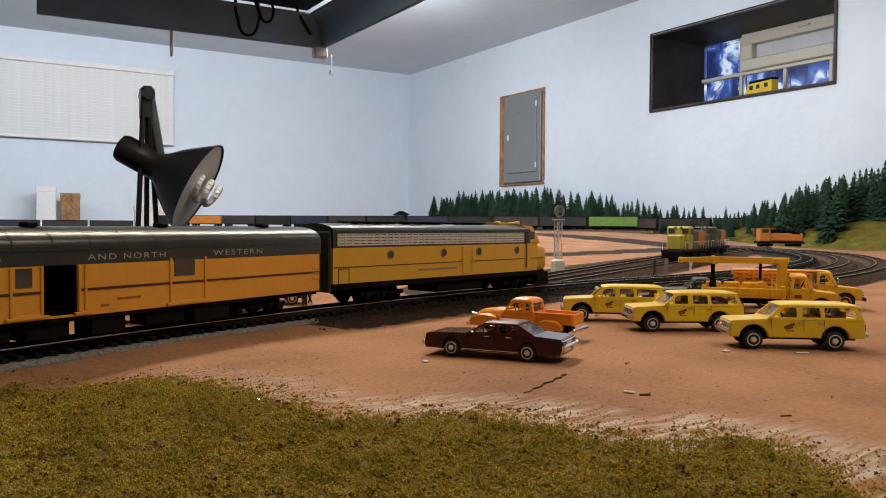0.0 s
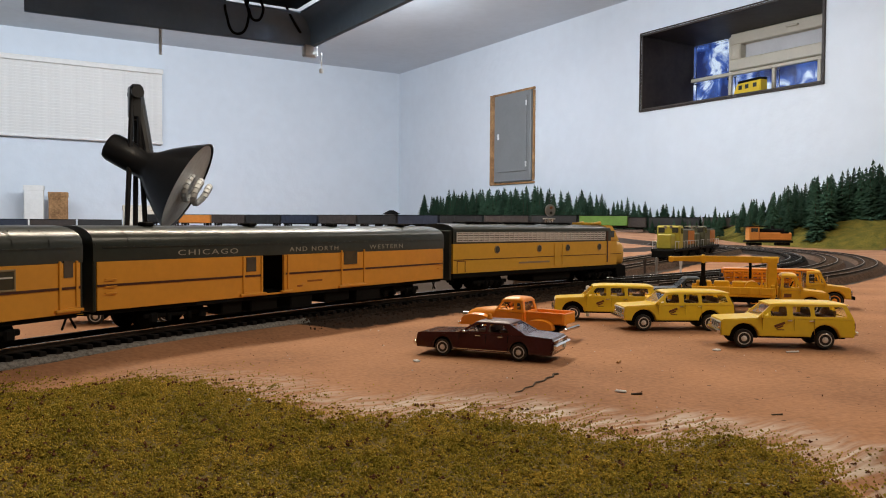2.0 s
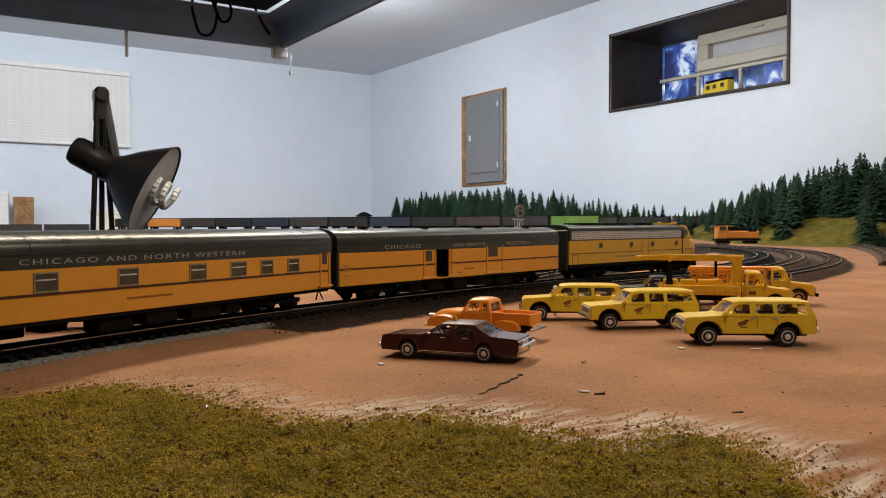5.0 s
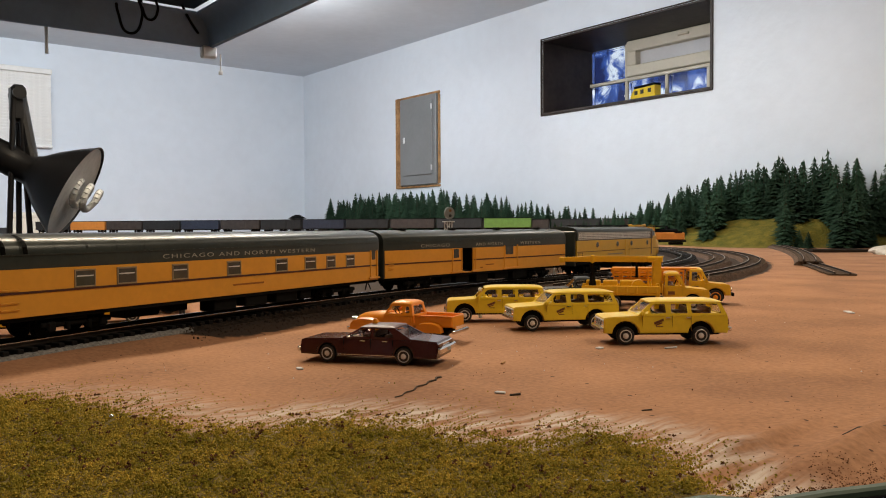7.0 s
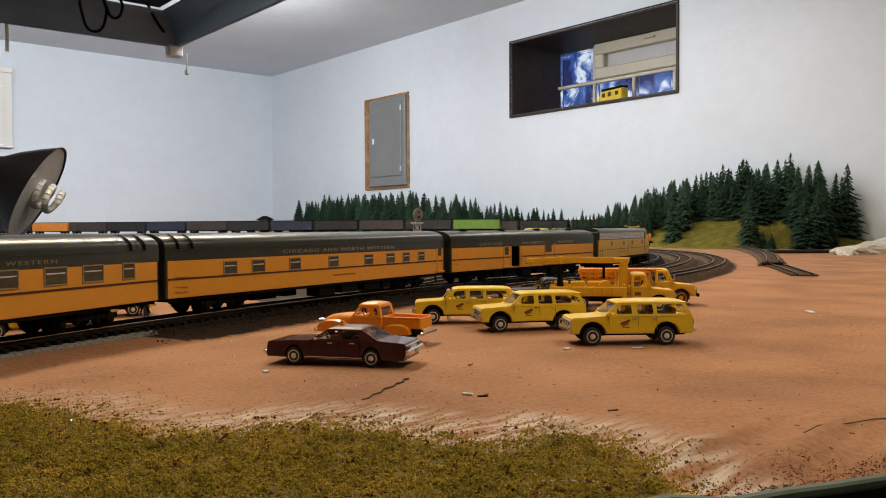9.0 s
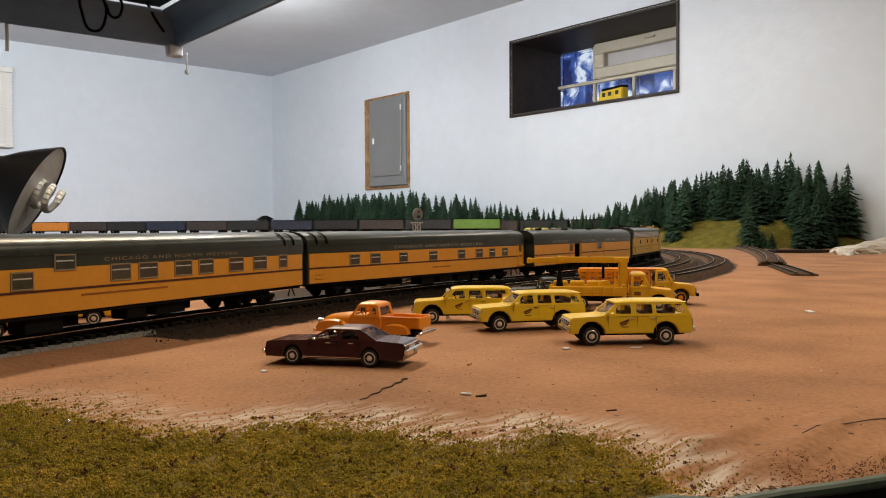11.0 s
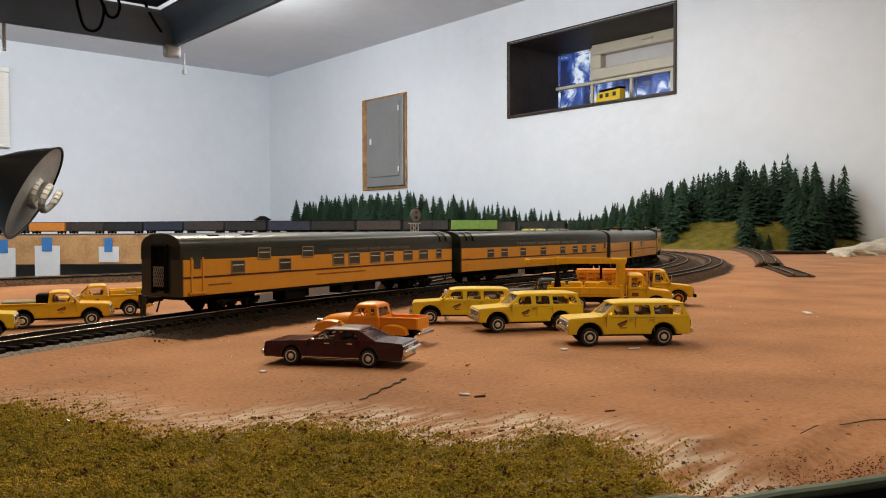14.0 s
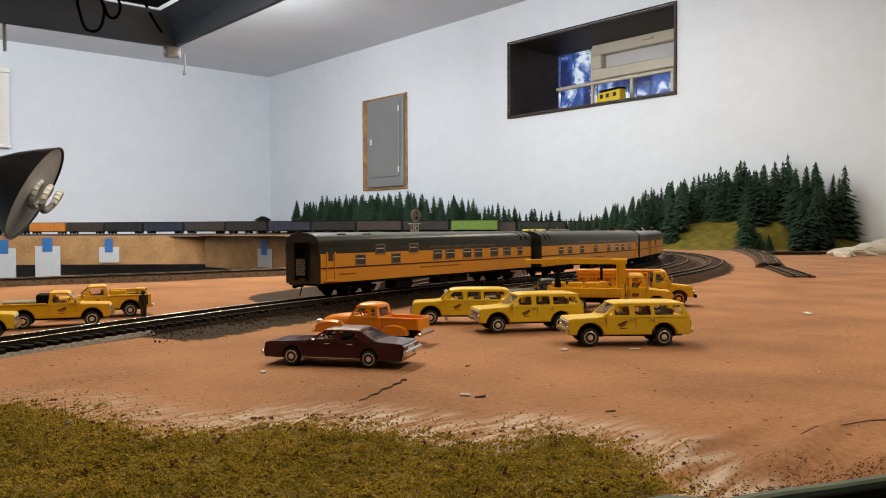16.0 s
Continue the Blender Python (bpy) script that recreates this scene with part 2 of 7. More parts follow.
def wall_with_hole(name, x0, x1, y0, y1, z0, z1, hole, material, label):
    """A wall between x0 and x1 with one opening (y0, y1, z0, z1) through it."""
    hy0, hy1, hz0, hz1 = hole
    bm = bmesh.new()
    ys, zs = [y0, hy0, hy1, y1], [z0, hz0, hz1, z1]
    for x in (x0, x1):
        g = [[bm.verts.new((x, y, z)) for z in zs] for y in ys]
        for i in range(3):
            for j in range(3):
                if (i, j) != (1, 1):
                    bm.faces.new((g[i][j], g[i + 1][j], g[i + 1][j + 1], g[i][j + 1]))
    bm.verts.ensure_lookup_table()
    a = [v for v in bm.verts if abs(v.co.x - x0) < 1e-6]
    b = {(round(v.co.y, 5), round(v.co.z, 5)): v for v in bm.verts if abs(v.co.x - x1) < 1e-6}
    for e in list(bm.edges):
        if len(e.link_faces) == 1 and abs(e.verts[0].co.x - x0) < 1e-6:
            p, q = e.verts
            bm.faces.new((p, q, b[(round(q.co.y, 5), round(q.co.z, 5))], b[(round(p.co.y, 5), round(p.co.z, 5))]))
    return tagged(part(name, bm, material), label, kind="structure")


wall_with_hole("wall_east", WX, WX + 0.34, YS, WY + 0.1, ZF, ZC, (W_Y0, W_Y1, W_Z0, W_Z1), M_WALL, "pale blue painted basement wall with a deep window opening")
slab("wall_north", (XW, WY, ZF), (WX, WY + 0.1, ZC), M_WALL, "pale sky blue painted wall behind the layout")
slab("wall_west", (XW - 0.1, YS, ZF), (XW, WY + 0.1, ZC), M_WALL, "pale blue painted wall")
slab("wall_south", (XW, YS - 0.1, ZF), (WX, YS, ZC), M_WALL, "pale blue painted wall")
slab("floor", (XW, YS, ZF - 0.1), (WX, WY, ZF), M_FLOOR, "dark concrete basement floor")
slab("ceiling", (XW - 0.1, YS - 0.1, ZC), (WX + 0.34, WY + 0.1, ZC + 0.08), M_CEIL, "pale grey blue painted ceiling")

# ---- track plan ----
P0, TH0, S1, K1, K2, S2, K3 = (0.1691, 0.4627), 0.4109, 0.404, -0.645, 0.647, 1.33, 1.25
K0, SB = -0.25, -0.35
RAIL = 0.010


def arc(x, y, a, k, d):
    if abs(k) < 1e-6:
        return x + math.cos(a) * d, y + math.sin(a) * d, a
    return x + (math.sin(a + k * d) - math.sin(a)) / k, y - (math.cos(a + k * d) - math.cos(a)) / k, a + k * d


def main_line(s):
    """The place and heading on the main track, s metres along it."""
    if s < SB:
        return arc(*arc(*P0, TH0, K1, SB), K0, s - SB)
    if s <= S1:
        return arc(*P0, TH0, K1, s)
    p = arc(*P0, TH0, K1, S1)
    if s <= S2:
        return arc(*p, K2, s - S1)
    return arc(*arc(*p, K2, S2 - S1), K3, s - S2)


def offset_line(off):
    def f(s):
        x, y, a = main_line(s)
        return x - math.sin(a) * off, y + math.cos(a) * off, a
    return f


def straight_line(x0, y0, x1, y1):
    a = math.atan2(y1 - y0, x1 - x0)
    return lambda s: (x0 + math.cos(a) * s, y0 + math.sin(a) * s, a)


def smooth(t):
    t = max(0.0, min(1.0, t))
    return t * t * (3 - 2 * t)


def ground_height(x, y):
    """The scenery's surface: flat in the middle, falling to the front edge, rising towards the back of the room."""
    h = 0.040 * smooth((y - 1.25) / 1.0) * smooth((x + 0.2) / 0.8)
    near = smooth((0.33 - y) / 0.16) * smooth((0.20 - x) / 0.16)
    h -= 0.004 * near
    h += 0.0016 * (noise.noise(Vector((x * 9, y * 9, 0.3)))) * smooth((1.2 - y) / 0.4)
    h += 0.00015 * noise.noise(Vector((x * 60, y * 60, 1.3)))
    # low embankment under the main track
    if -0.5 < x < 0.62 and 0.1 < y < 0.75:
        rad = 1 / abs(K1)
        off = abs(math.hypot(x - P0[0] - math.sin(TH0) * rad, y - P0[1] + math.cos(TH0) * rad) - rad)
        h += 0.0038 * smooth((0.046 - off) / 0.026) * smooth((0.60 - x) / 0.15)
    # cut bank in front of the main track
    dx, dy = x - 0.05, y - 0.395
    across = -dx * math.sin(0.50) + dy * math.cos(0.50)
    h -= 0.003 * smooth((0.10 - x) / 0.12) * smooth((-across - 0.020) / 0.02) * smooth((across + 0.10) / 0.05)
    # brushed plaster streaks beside the turf
    if -0.1 < x < 0.36 and 0.05 < y < 0.42:
        edge = turf_gap(x, y)
        if edge > -0.012:
            k = smooth((0.055 - edge) / 0.045) * smooth((edge + 0.012) / 0.01)
            h += (0.0013 * noise.noise(Vector(((x * 0.55 - y) * 130, (x + y) * 22, 2.0))) + 0.0006 * noise.noise(Vector(((x * 0.55 - y) * 380, (x + y) * 60, 4.0)))) * k
    # brushed ridges in the bare plaster at the front corner
    if 0.16 < x < 0.80 and y < 0.24:
        d = y - front_edge(min(x, 0.7))
        k = smooth((x - 0.170) / 0.025) * smooth((0.34 - x) / 0.10) * smooth((0.062 - d) / 0.03) * smooth((turf_gap(x, y) - 0.001) / 0.01) * smooth((d - 0.002) / 0.012)
        h -= 0.0036 * smooth((0.022 - d) / 0.022) * smooth((x - 0.16) / 0.02)
        h += k * (0.0034 * noise.noise(Vector(((y - 0.10 * x) * 115, x * 11, 9.0))) + 0.0016 * noise.noise(Vector(((y - 0.10 * x) * 240, x * 20, 4.0))))
    return h


TURF = [(-0.30, 0.36), (0.011, 0.346), (0.058, 0.342), (0.073, 0.323), (0.087, 0.299), (0.097, 0.262), (0.106, 0.250), (0.124, 0.241), (0.138, 0.236), (0.149, 0.219), (0.156, 0.190), (0.163, 0.175),
        (0.181, 0.177), (0.187, 0.160), (0.183, 0.146), (0.172, 0.132), (0.166, 0.110)]


def turf_gap(x, y):
    """How far a place lies beyond the turf's rim; negative inside the turf."""
    best, inside = 9.0, False
    for (ax, ay), (bx, by) in zip(TURF, TURF[1:]):
        dx, dy = bx - ax, by - ay
        t = max(0.0, min(1.0, ((x - ax) * dx + (y - ay) * dy) / (dx * dx + dy * dy)))
        best = min(best, math.hypot(x - ax - t * dx, y - ay - t * dy))
    poly = [(-0.30, -0.4)] + TURF + [(0.166, -0.4)]
    for (ax, ay), (bx, by) in zip(poly, poly[1:] + poly[:1]):
        if (ay > y) != (by > y) and x < (bx - ax) * (y - ay) / (by - ay) + ax:
            inside = not inside
    return (-best if inside else best) + 0.004 * noise.noise(Vector((x * 90, y * 90, 5.0)))


def front_edge(x):
    """The y of the layout's front edge at x."""
    y = 0.121 - 0.42 * (x - 0.162) + 0.35 * (x - 0.162) ** 2
    return y if x > -0.10 else y + (-1.15 - y) * smooth((-0.10 - x) / 0.10)


def on_layout(x, y):
    if y < front_edge(min(x, 0.7)):
        return False
    if x < 0.66 + 0.71 * max(0.0, min(1.0, (y - 1.13) / 0.75)) and y > 1.13 + 0.12 * max(0, 0.5 - x):
        # the open aisle, as far as the back bench
        return x < 1.41 and (y - 3.03) > (1.40 - x) * 0.875
    return True


def graded(a, b, lo, hi, fine, coarse):
    """Steps from a to b, fine between lo and hi."""
    out, v = [], a
    while v < b:
        out.append(v)
        d = max(lo - v, v - hi, 0.0)
        v += fine + (coarse - fine) * min(1.0, d / 0.8)
    return out + [b]


def build_ground():
    xs, ys = graded(-2.2, WX, -0.02, 0.42, 0.0025, 0.035), graded(-1.15, WY, 0.09, 0.46, 0.0025, 0.035)
    bm = bmesh.new()
    grid = [[None] * len(ys) for _ in xs]
    for i, x in enumerate(xs):
        for j, y in enumerate(ys):
            if on_layout(x, y) or on_layout(x, y + 0.01) or on_layout(x + 0.03, y):
                yy = max(y, front_edge(min(x, 0.7)) + 0.0005)
                grid[i][j] = bm.verts.new((x, yy, ground_height(x, yy)))
    for i in range(len(xs) - 1):
        for j in range(len(ys) - 1):
            q = (grid[i][j], grid[i + 1][j], grid[i + 1][j + 1], grid[i][j + 1])
            if all(q):
                bm.faces.new(q)
    m = mat("tan_earth", (0.355, 0.182, 0.098), 0.85, var=0.16, scale=14, bump=0.035, second=(0.235, 0.116, 0.064), fine=36, spec=0.15)
    nt = m.node_tree
    b = nt.nodes["Principled BSDF"]
    old = b.inputs["Base Color"].links[0].from_socket
    tc = nt.nodes.new("ShaderNodeTexCoord")
    # pale plaster showing through in a streaked band along the turf
    mp = nt.nodes.new("ShaderNodeMapping")
    mp.inputs["Rotation"].default_value = (0, 0, radians(-28))
    mp.inputs["Scale"].default_value = (34, 330, 1)
    st = nt.nodes.new("ShaderNodeTexNoise")
    st.inputs["Scale"].default_value, st.inputs["Detail"].default_value = 1.0, 6
    nt.links.new(tc.outputs["Object"], mp.inputs["Vector"])
    nt.links.new(mp.outputs[0], st.inputs["Vector"])
    at = nt.nodes.new("ShaderNodeAttribute")
    at.attribute_name = "bare"
    mul = nt.nodes.new("ShaderNodeMath")
    mul.operation = "MULTIPLY"
    nt.links.new(at.outputs["Fac"], mul.inputs[0])
    rm = nt.nodes.new("ShaderNodeMapRange")
    rm.inputs[1].default_value, rm.inputs[2].default_value = 0.40, 0.62
    nt.links.new(st.outputs["Fac"], rm.inputs[0])
    nt.links.new(rm.outputs[0], mul.inputs[1])
    mx = nt.nodes.new("ShaderNodeMix")
    mx.data_type = "RGBA"
    mx.inputs["B"].default_value = (0.54, 0.46, 0.40, 1)
    nt.links.new(mul.outputs[0], mx.inputs["Factor"])
    nt.links.new(old, mx.inputs["A"])
    # dark specks of grit
    vo = nt.nodes.new("ShaderNodeTexVoronoi")
    vo.inputs["Scale"].default_value = 120
    nt.links.new(tc.outputs["Object"], vo.inputs["Vector"])
    lt = nt.nodes.new("ShaderNodeMath")
    lt.operation = "LESS_THAN"
    lt.inputs[1].default_value = 0.10
    nt.links.new(vo.outputs["Distance"], lt.inputs[0])
    pick = nt.nodes.new("ShaderNodeMath")
    pick.operation = "GREATER_THAN"
    pick.inputs[1].default_value = 0.72
    nt.links.new(vo.outputs["Color"], pick.inputs[0])
    both = nt.nodes.new("ShaderNodeMath")
    both.operation = "MULTIPLY"
    nt.links.new(lt.outputs[0], both.inputs[0])
    nt.links.new(pick.outputs[0], both.inputs[1])
    m2 = nt.nodes.new("ShaderNodeMix")
    m2.data_type = "RGBA"
    m2.inputs["B"].default_value = (0.10, 0.05, 0.03, 1)
    nt.links.new(both.outputs[0], m2.inputs["Factor"])
    nt.links.new(mx.outputs["Result"], m2.inputs["A"])
    # dark spilled ballast and soil round the tracks, mixed with painted shade by the main track
    sa = nt.nodes.new("ShaderNodeAttribute")
    sa.attribute_name = "soil_shade"
    sn = nt.nodes.new("ShaderNodeTexNoise")
    sn.inputs["Scale"].default_value, sn.inputs["Detail"].default_value = 130, 8
    nt.links.new(tc.outputs["Object"], sn.inputs["Vector"])
    sm = nt.nodes.new("ShaderNodeMath")
    sm.operation = "ADD"
    nt.links.new(sa.outputs["Fac"], sm.inputs[0])
    nt.links.new(sn.outputs["Fac"], sm.inputs[1])
    sr = nt.nodes.new("ShaderNodeMapRange")
    sr.inputs[1].default_value, sr.inputs[2].default_value = 0.98, 1.20
    nt.links.new(sm.outputs[0], sr.inputs[0])
    m3 = nt.nodes.new("ShaderNodeMix")
    m3.data_type = "RGBA"
    m3.inputs["B"].default_value = (0.036, 0.024, 0.018, 1)
    nt.links.new(sr.outputs[0], m3.inputs["Factor"])
    nt.links.new(m2.outputs["Result"], m3.inputs["A"])
    ta = nt.nodes.new("ShaderNodeAttribute")
    ta.attribute_name = "turf_base"
    m4 = nt.nodes.new("ShaderNodeMix")
    m4.data_type = "RGBA"
    m4.inputs["B"].default_value = (0.13, 0.10, 0.022, 1)
    nt.links.new(ta.outputs["Fac"], m4.inputs["Factor"])
    nt.links.new(m3.outputs["Result"], m4.inputs["A"])
    nt.links.new(m4.outputs["Result"], b.inputs["Base Color"])
    ob = part("ground", bm, m, smooth=60)
    tagged(ob, "reddish tan painted plaster earth of the model railway layout", kind="structure")
    bare = ob.data.attributes.new("bare", "FLOAT", "POINT")
    vals, green = [], []
    for v in ob.data.vertices:
        k = g = 0.0
        if -0.1 < v.co.x < 0.36 and 0.05 < v.co.y < 0.42:
            e = turf_gap(v.co.x, v.co.y)
            g = 0.9 * smooth(-e / 0.010)
            k = smooth((0.034 - e) / 0.022) * smooth((e + 0.02) / 0.015) * (0.45 + 0.55 * smooth((v.co.x - 0.09) / 0.05)) * smooth((v.co.x - 0.04) / 0.05) * smooth((0.240 - v.co.x) / 0.05)
        vals.append(k)
        green.append(g)
    bare.data.foreach_set("value", vals)
    ob.data.attributes.new("turf_base", "FLOAT", "POINT").data.foreach_set("value", green)
    co = np.empty(len(ob.data.vertices) * 3)
    ob.data.vertices.foreach_get("co", co)
    px, py = co[0::3], co[1::3]
    soil_shade = np.zeros(len(px))

    def spread(f, s0, s1, right, left):
        best, side = np.full(len(px), 9.0), np.zeros(len(px))
        for s in np.arange(s0, s1, 0.02):
            x, y, a = f(s)
            d = np.hypot(px - x, py - y)
            u = -(px - x) * math.sin(a) + (py - y) * math.cos(a)
            near = d < best
            best[near], side[near] = d[near], u[near]
        k = np.where(side < 0, (right + 0.012 - best) / 0.012, (left + 0.012 - best) / 0.012)
        np.maximum(soil_shade, np.clip(k, 0, 1), out=soil_shade)
    # dark soil here also paints the shadow in front of the main track
    spread(main_line, 0.02, 0.60, 0.036, 0.024)
    spread(main_line, 0.60, 2.6, 0.125, 0.045)
    spread(straight_line(0.46, 0.588, 1.30, 1.068), 0.0, 1.6, 0.030, 0.135)
    spread(straight_line(1.0, 1.28, 1.9, 1.50), 0.0, 0.9, 0.05, 0.05)
    spread(straight_line(-0.6, 1.02, 0.66, 0.955), 0.0, 1.25, 0.026, 0.026)
    at2 = ob.data.attributes.new("soil_shade", "FLOAT", "POINT")
    at2.data.foreach_set("value", soil_shade.astype(np.float32))
    return ob


build_ground()


def strip(bm, f, s0, s1, step, prof):
    """A profile of (across, z) carried along a track line."""
    n = max(2, int((s1 - s0) / step))
    rings = []
    for i in range(n + 1):
        x, y, a = f(s0 + (s1 - s0) * i / n)
        rings.append([(x - math.sin(a) * u, y + math.cos(a) * u, z) for u, z in prof])
    return loft(bm, rings)


TIE_MESH = finish(box(bmesh.new(), (0, 0, 0), (0.0031, 0.031, 0.0024), 0.0003), "tie", M_TIE)
RAIL_PROF = [(-0.0010, 0.0), (0.0010, 0.0), (0.0010, 0.0004), (0.00035, 0.0007), (0.00035, 0.0013), (0.00055, 0.0015), (0.00055, 0.0021), (-0.00055, 0.0021),
             (-0.00055, 0.0015), (-0.00035, 0.0013), (-0.00035, 0.0007), (-0.0010, 0.0004)]


TIE_STEP = 0.0070
HEAD_PROF = [(-0.00048, 0.00215), (0.00048, 0.00215), (0.00048, 0.00235), (0.00036, 0.00242), (-0.00036, 0.00242), (-0.00048, 0.00235)]


def rails(f, s0, s1, step, z, parent, bright):
    """Two rails with dark sides, each with its worn head."""
    for side in (-1, 1):
        bm = bmesh.new()
        strip(bm, f, s0, s1, step, [(u + side * 0.0084, w + z) for u, w in RAIL_PROF])
        r = part("rail", bm, M_RAILSIDE, parent, smooth=40)
        bm = bmesh.new()
        strip(bm, f, s0, s1, step, [(u + side * 0.0084, w + z) for u, w in HEAD_PROF])
        part("rail_head", bm, M_RAIL if bright else M_RUSTHEAD, r, "worn bright rail head", smooth=40)


def track(f, s0, s1, base, label, own=None, step=0.02, yard=True):
    """A length of model track on its roadbed: base is the height of the rail's head; own: the stretch whose ties are single pieces."""
    root = thing("model_track", Matrix(), label, "track", "tracks on the layout")
    top = base - 0.0024
    bm = bmesh.new()
    strip(bm, f, s0, s1, step, [(-0.0205, top - 0.0085), (0.0205, top - 0.0085), (0.0162, top - (0.0006 if yard else 0.0021)), (-0.0162, top - (0.0006 if yard else 0.0021))])
    part("roadbed", bm, M_YARDBED if yard else M_BED, root)
    rails(f, s0, s1, step, top, root, not yard)
    n = int((s1 - s0) / TIE_STEP)
    vs, fs = [], []
    rnd = random.Random(5)
    for i in range(n):
        s = s0 + TIE_STEP * (i + 0.5)
        x, y, a = f(s)
        a += rnd.uniform(-0.03, 0.03)
        if own and own[0] < s < own[1]:
            t = new("tie", TIE_MESH)
            t.parent = root
            t.matrix_local = Matrix.Translation((x, y, top - 0.0011)) @ Matrix.Rotation(a, 4, "Z")
        else:
            k = len(vs)
            c, d = math.cos(a), math.sin(a)
            for z in (top - 0.0018, top + 0.0001):
                for u, w in ((-1, -1), (1, -1), (1, 1), (-1, 1)):
                    p, q = u * 0.00150, w * 0.0155
                    vs.append((x + p * c - q * d, y + p * d + q * c, z))
            fs += [(k + 4, k + 5, k + 6, k + 7)] + [(k + j, k + (j + 1) % 4, k + 4 + (j + 1) % 4, k + 4 + j) for j in range(4)]
    if vs:
        me = bpy.data.meshes.new("track_base")
        me.from_pydata(vs, [], fs)
        me.materials.append(M_YARDTIE if yard else M_TIE)
        t = tagged(new("track_base", me), kind="stuff")
        t.parent = root
    return root


track(main_line, -1.30, 2.62, RAIL, "black model track with bright rails on dark roadbed", own=(-0.30, 0.75), yard=False)
track(offset_line(-0.052), 0.36, 2.6, 0.0095, "dark curved yard track outside the main track")
track(offset_line(-0.104), 0.54, 2.6, 0.0092, "dark curved yard track outside the main track")
track(straight_line(0.46, 0.588, 1.30, 1.068), 0.0, 1.6, 0.0098, "dark siding that branches off towards the parked locomotive")
track(straight_line(0.50, 0.655, 1.26, 1.125), 0.0, 1.5, 0.0095, "dark siding beside the parked locomotive")
track(straight_line(-0.6, 1.02, 0.66, 0.955), 0.0, 1.25, 0.0085, "brown track along the back rim of the scenery")

# pale ballast showing beside the ties of the main track
bm = bmesh.new()
strip(bm, main_line, -0.40, -0.005, 0.01, [(-0.0192, 0.0022), (-0.0140, 0.0022), (-0.0140, 0.0058), (-0.0172, 0.0056), (-0.0192, 0.0040)])
tagged(part("ballast", bm, M_PALEBED), "strip of pale grey ballast beside the ties", "ballast", kind="stuff")

# ---- front fascia ----


def build_fascia():
    bm = bmesh.new()
    rings = []
    n = 60
    for i in range(n + 1):
        x = -0.098 + 0.858 * i / n
        y = front_edge(x)
        z = ground_height(x, y + 0.002)
        k = (front_edge(x + 0.001) - y) / 0.001
        q = Vector((k, -1, 0)).normalized()
        rings.append([(x, y, z - 0.16), (x, y, z + 0.0015), (x + q.x * 0.0018, y + q.y * 0.0018, z + 0.0015), (x + q.x * 0.0024, y + q.y * 0.0024, z + 0.0009),
                      (x + q.x * 0.0024, y + q.y * 0.0024, z - 0.16)])
    loft(bm, rings)
    root = part("fascia", bm, M_FASCIA)
    tagged(root, "dark green hardboard fascia round the layout's curved front edge", kind="structure")
    # black sheet over the fascia's outer face, painting the shade it lies in
    bm = bmesh.new()
    rings = []
    for i in range(n + 1):
        x = -0.098 + 0.858 * i / n
        y = front_edge(x)
        z = ground_height(x, y + 0.002)
        k = (front_edge(x + 0.001) - y) / 0.001
        q = Vector((k, -1, 0)).normalized()
        rings.append([(x + q.x * 0.0027, y + q.y * 0.0027, z - 0.19), (x + q.x * 0.0027, y + q.y * 0.0027, z - 0.0002), (x + q.x * 0.0034, y + q.y * 0.0034, z - 0.0004),
                      (x + q.x * 0.0034, y + q.y * 0.0034, z - 0.19)])
    loft(bm, rings)
    part("skirt", bm, M_BLACK, root, "black sheet painting the shade on the fascia's outer face")


build_fascia()


def board(name, p, q, z0, z1, thick, material, label):
    """An upright board from p to q."""
    p, q = Vector(p), Vector(q)
    d = q - p
    bm = bmesh.new()
    box(bm, (0, 0, 0), (d.length, thick, z1 - z0), 0.001)
    ob = part(name, bm, material)
    ob.matrix_world = Matrix.Translation(((p.x + q.x) / 2, (p.y + q.y) / 2, (z0 + z1) / 2)) @ Matrix.Rotation(math.atan2(d.y, d.x), 4, "Z")
    return tagged(ob, label, kind="structure")


board("bench_front", (1.412, 3.02), (0.30, 3.99), -0.075, 0.040, 0.02, M_PLY, "bare plywood edge of the back bench")
board("bench_side", (1.385, 1.90), (1.385, 3.02), -0.085, 0.036, 0.02, M_PLY, "bare plywood side of the bench beside the aisle")
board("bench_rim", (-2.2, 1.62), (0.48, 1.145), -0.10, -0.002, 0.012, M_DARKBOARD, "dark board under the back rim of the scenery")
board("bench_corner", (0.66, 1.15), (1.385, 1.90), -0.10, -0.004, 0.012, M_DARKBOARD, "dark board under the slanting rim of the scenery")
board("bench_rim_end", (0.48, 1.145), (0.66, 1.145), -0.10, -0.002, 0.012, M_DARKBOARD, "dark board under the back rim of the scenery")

for x, y in ((-1.9, 0.2), (-1.9, 1.3), (-0.9, -0.9), (-0.4, 0.9), (0.35, 0.7), (1.0, 0.3), (2.3, 0.2), (1.3, 1.2), (2.3, 2.2), (1.7, 3.4), (2.3, 4.2)):
    bm = bmesh.new()
    box(bm, (0, 0, (ZF - 0.03) / 2), (0.07, 0.07, -ZF - 0.03), 0.004)
    o = part("layout_leg", bm, M_PLY)
    o.matrix_world = pose(x, y, 0)
    tagged(o, "square plywood leg under the layout", kind="structure")

# ---- the moving train ----
SPEED = 0.0642
LEN = {"locomotive": 0.2501, "baggage": 0.2653, "coach": 0.297, "sleeper": 0.2993}
GAP = 0.0075
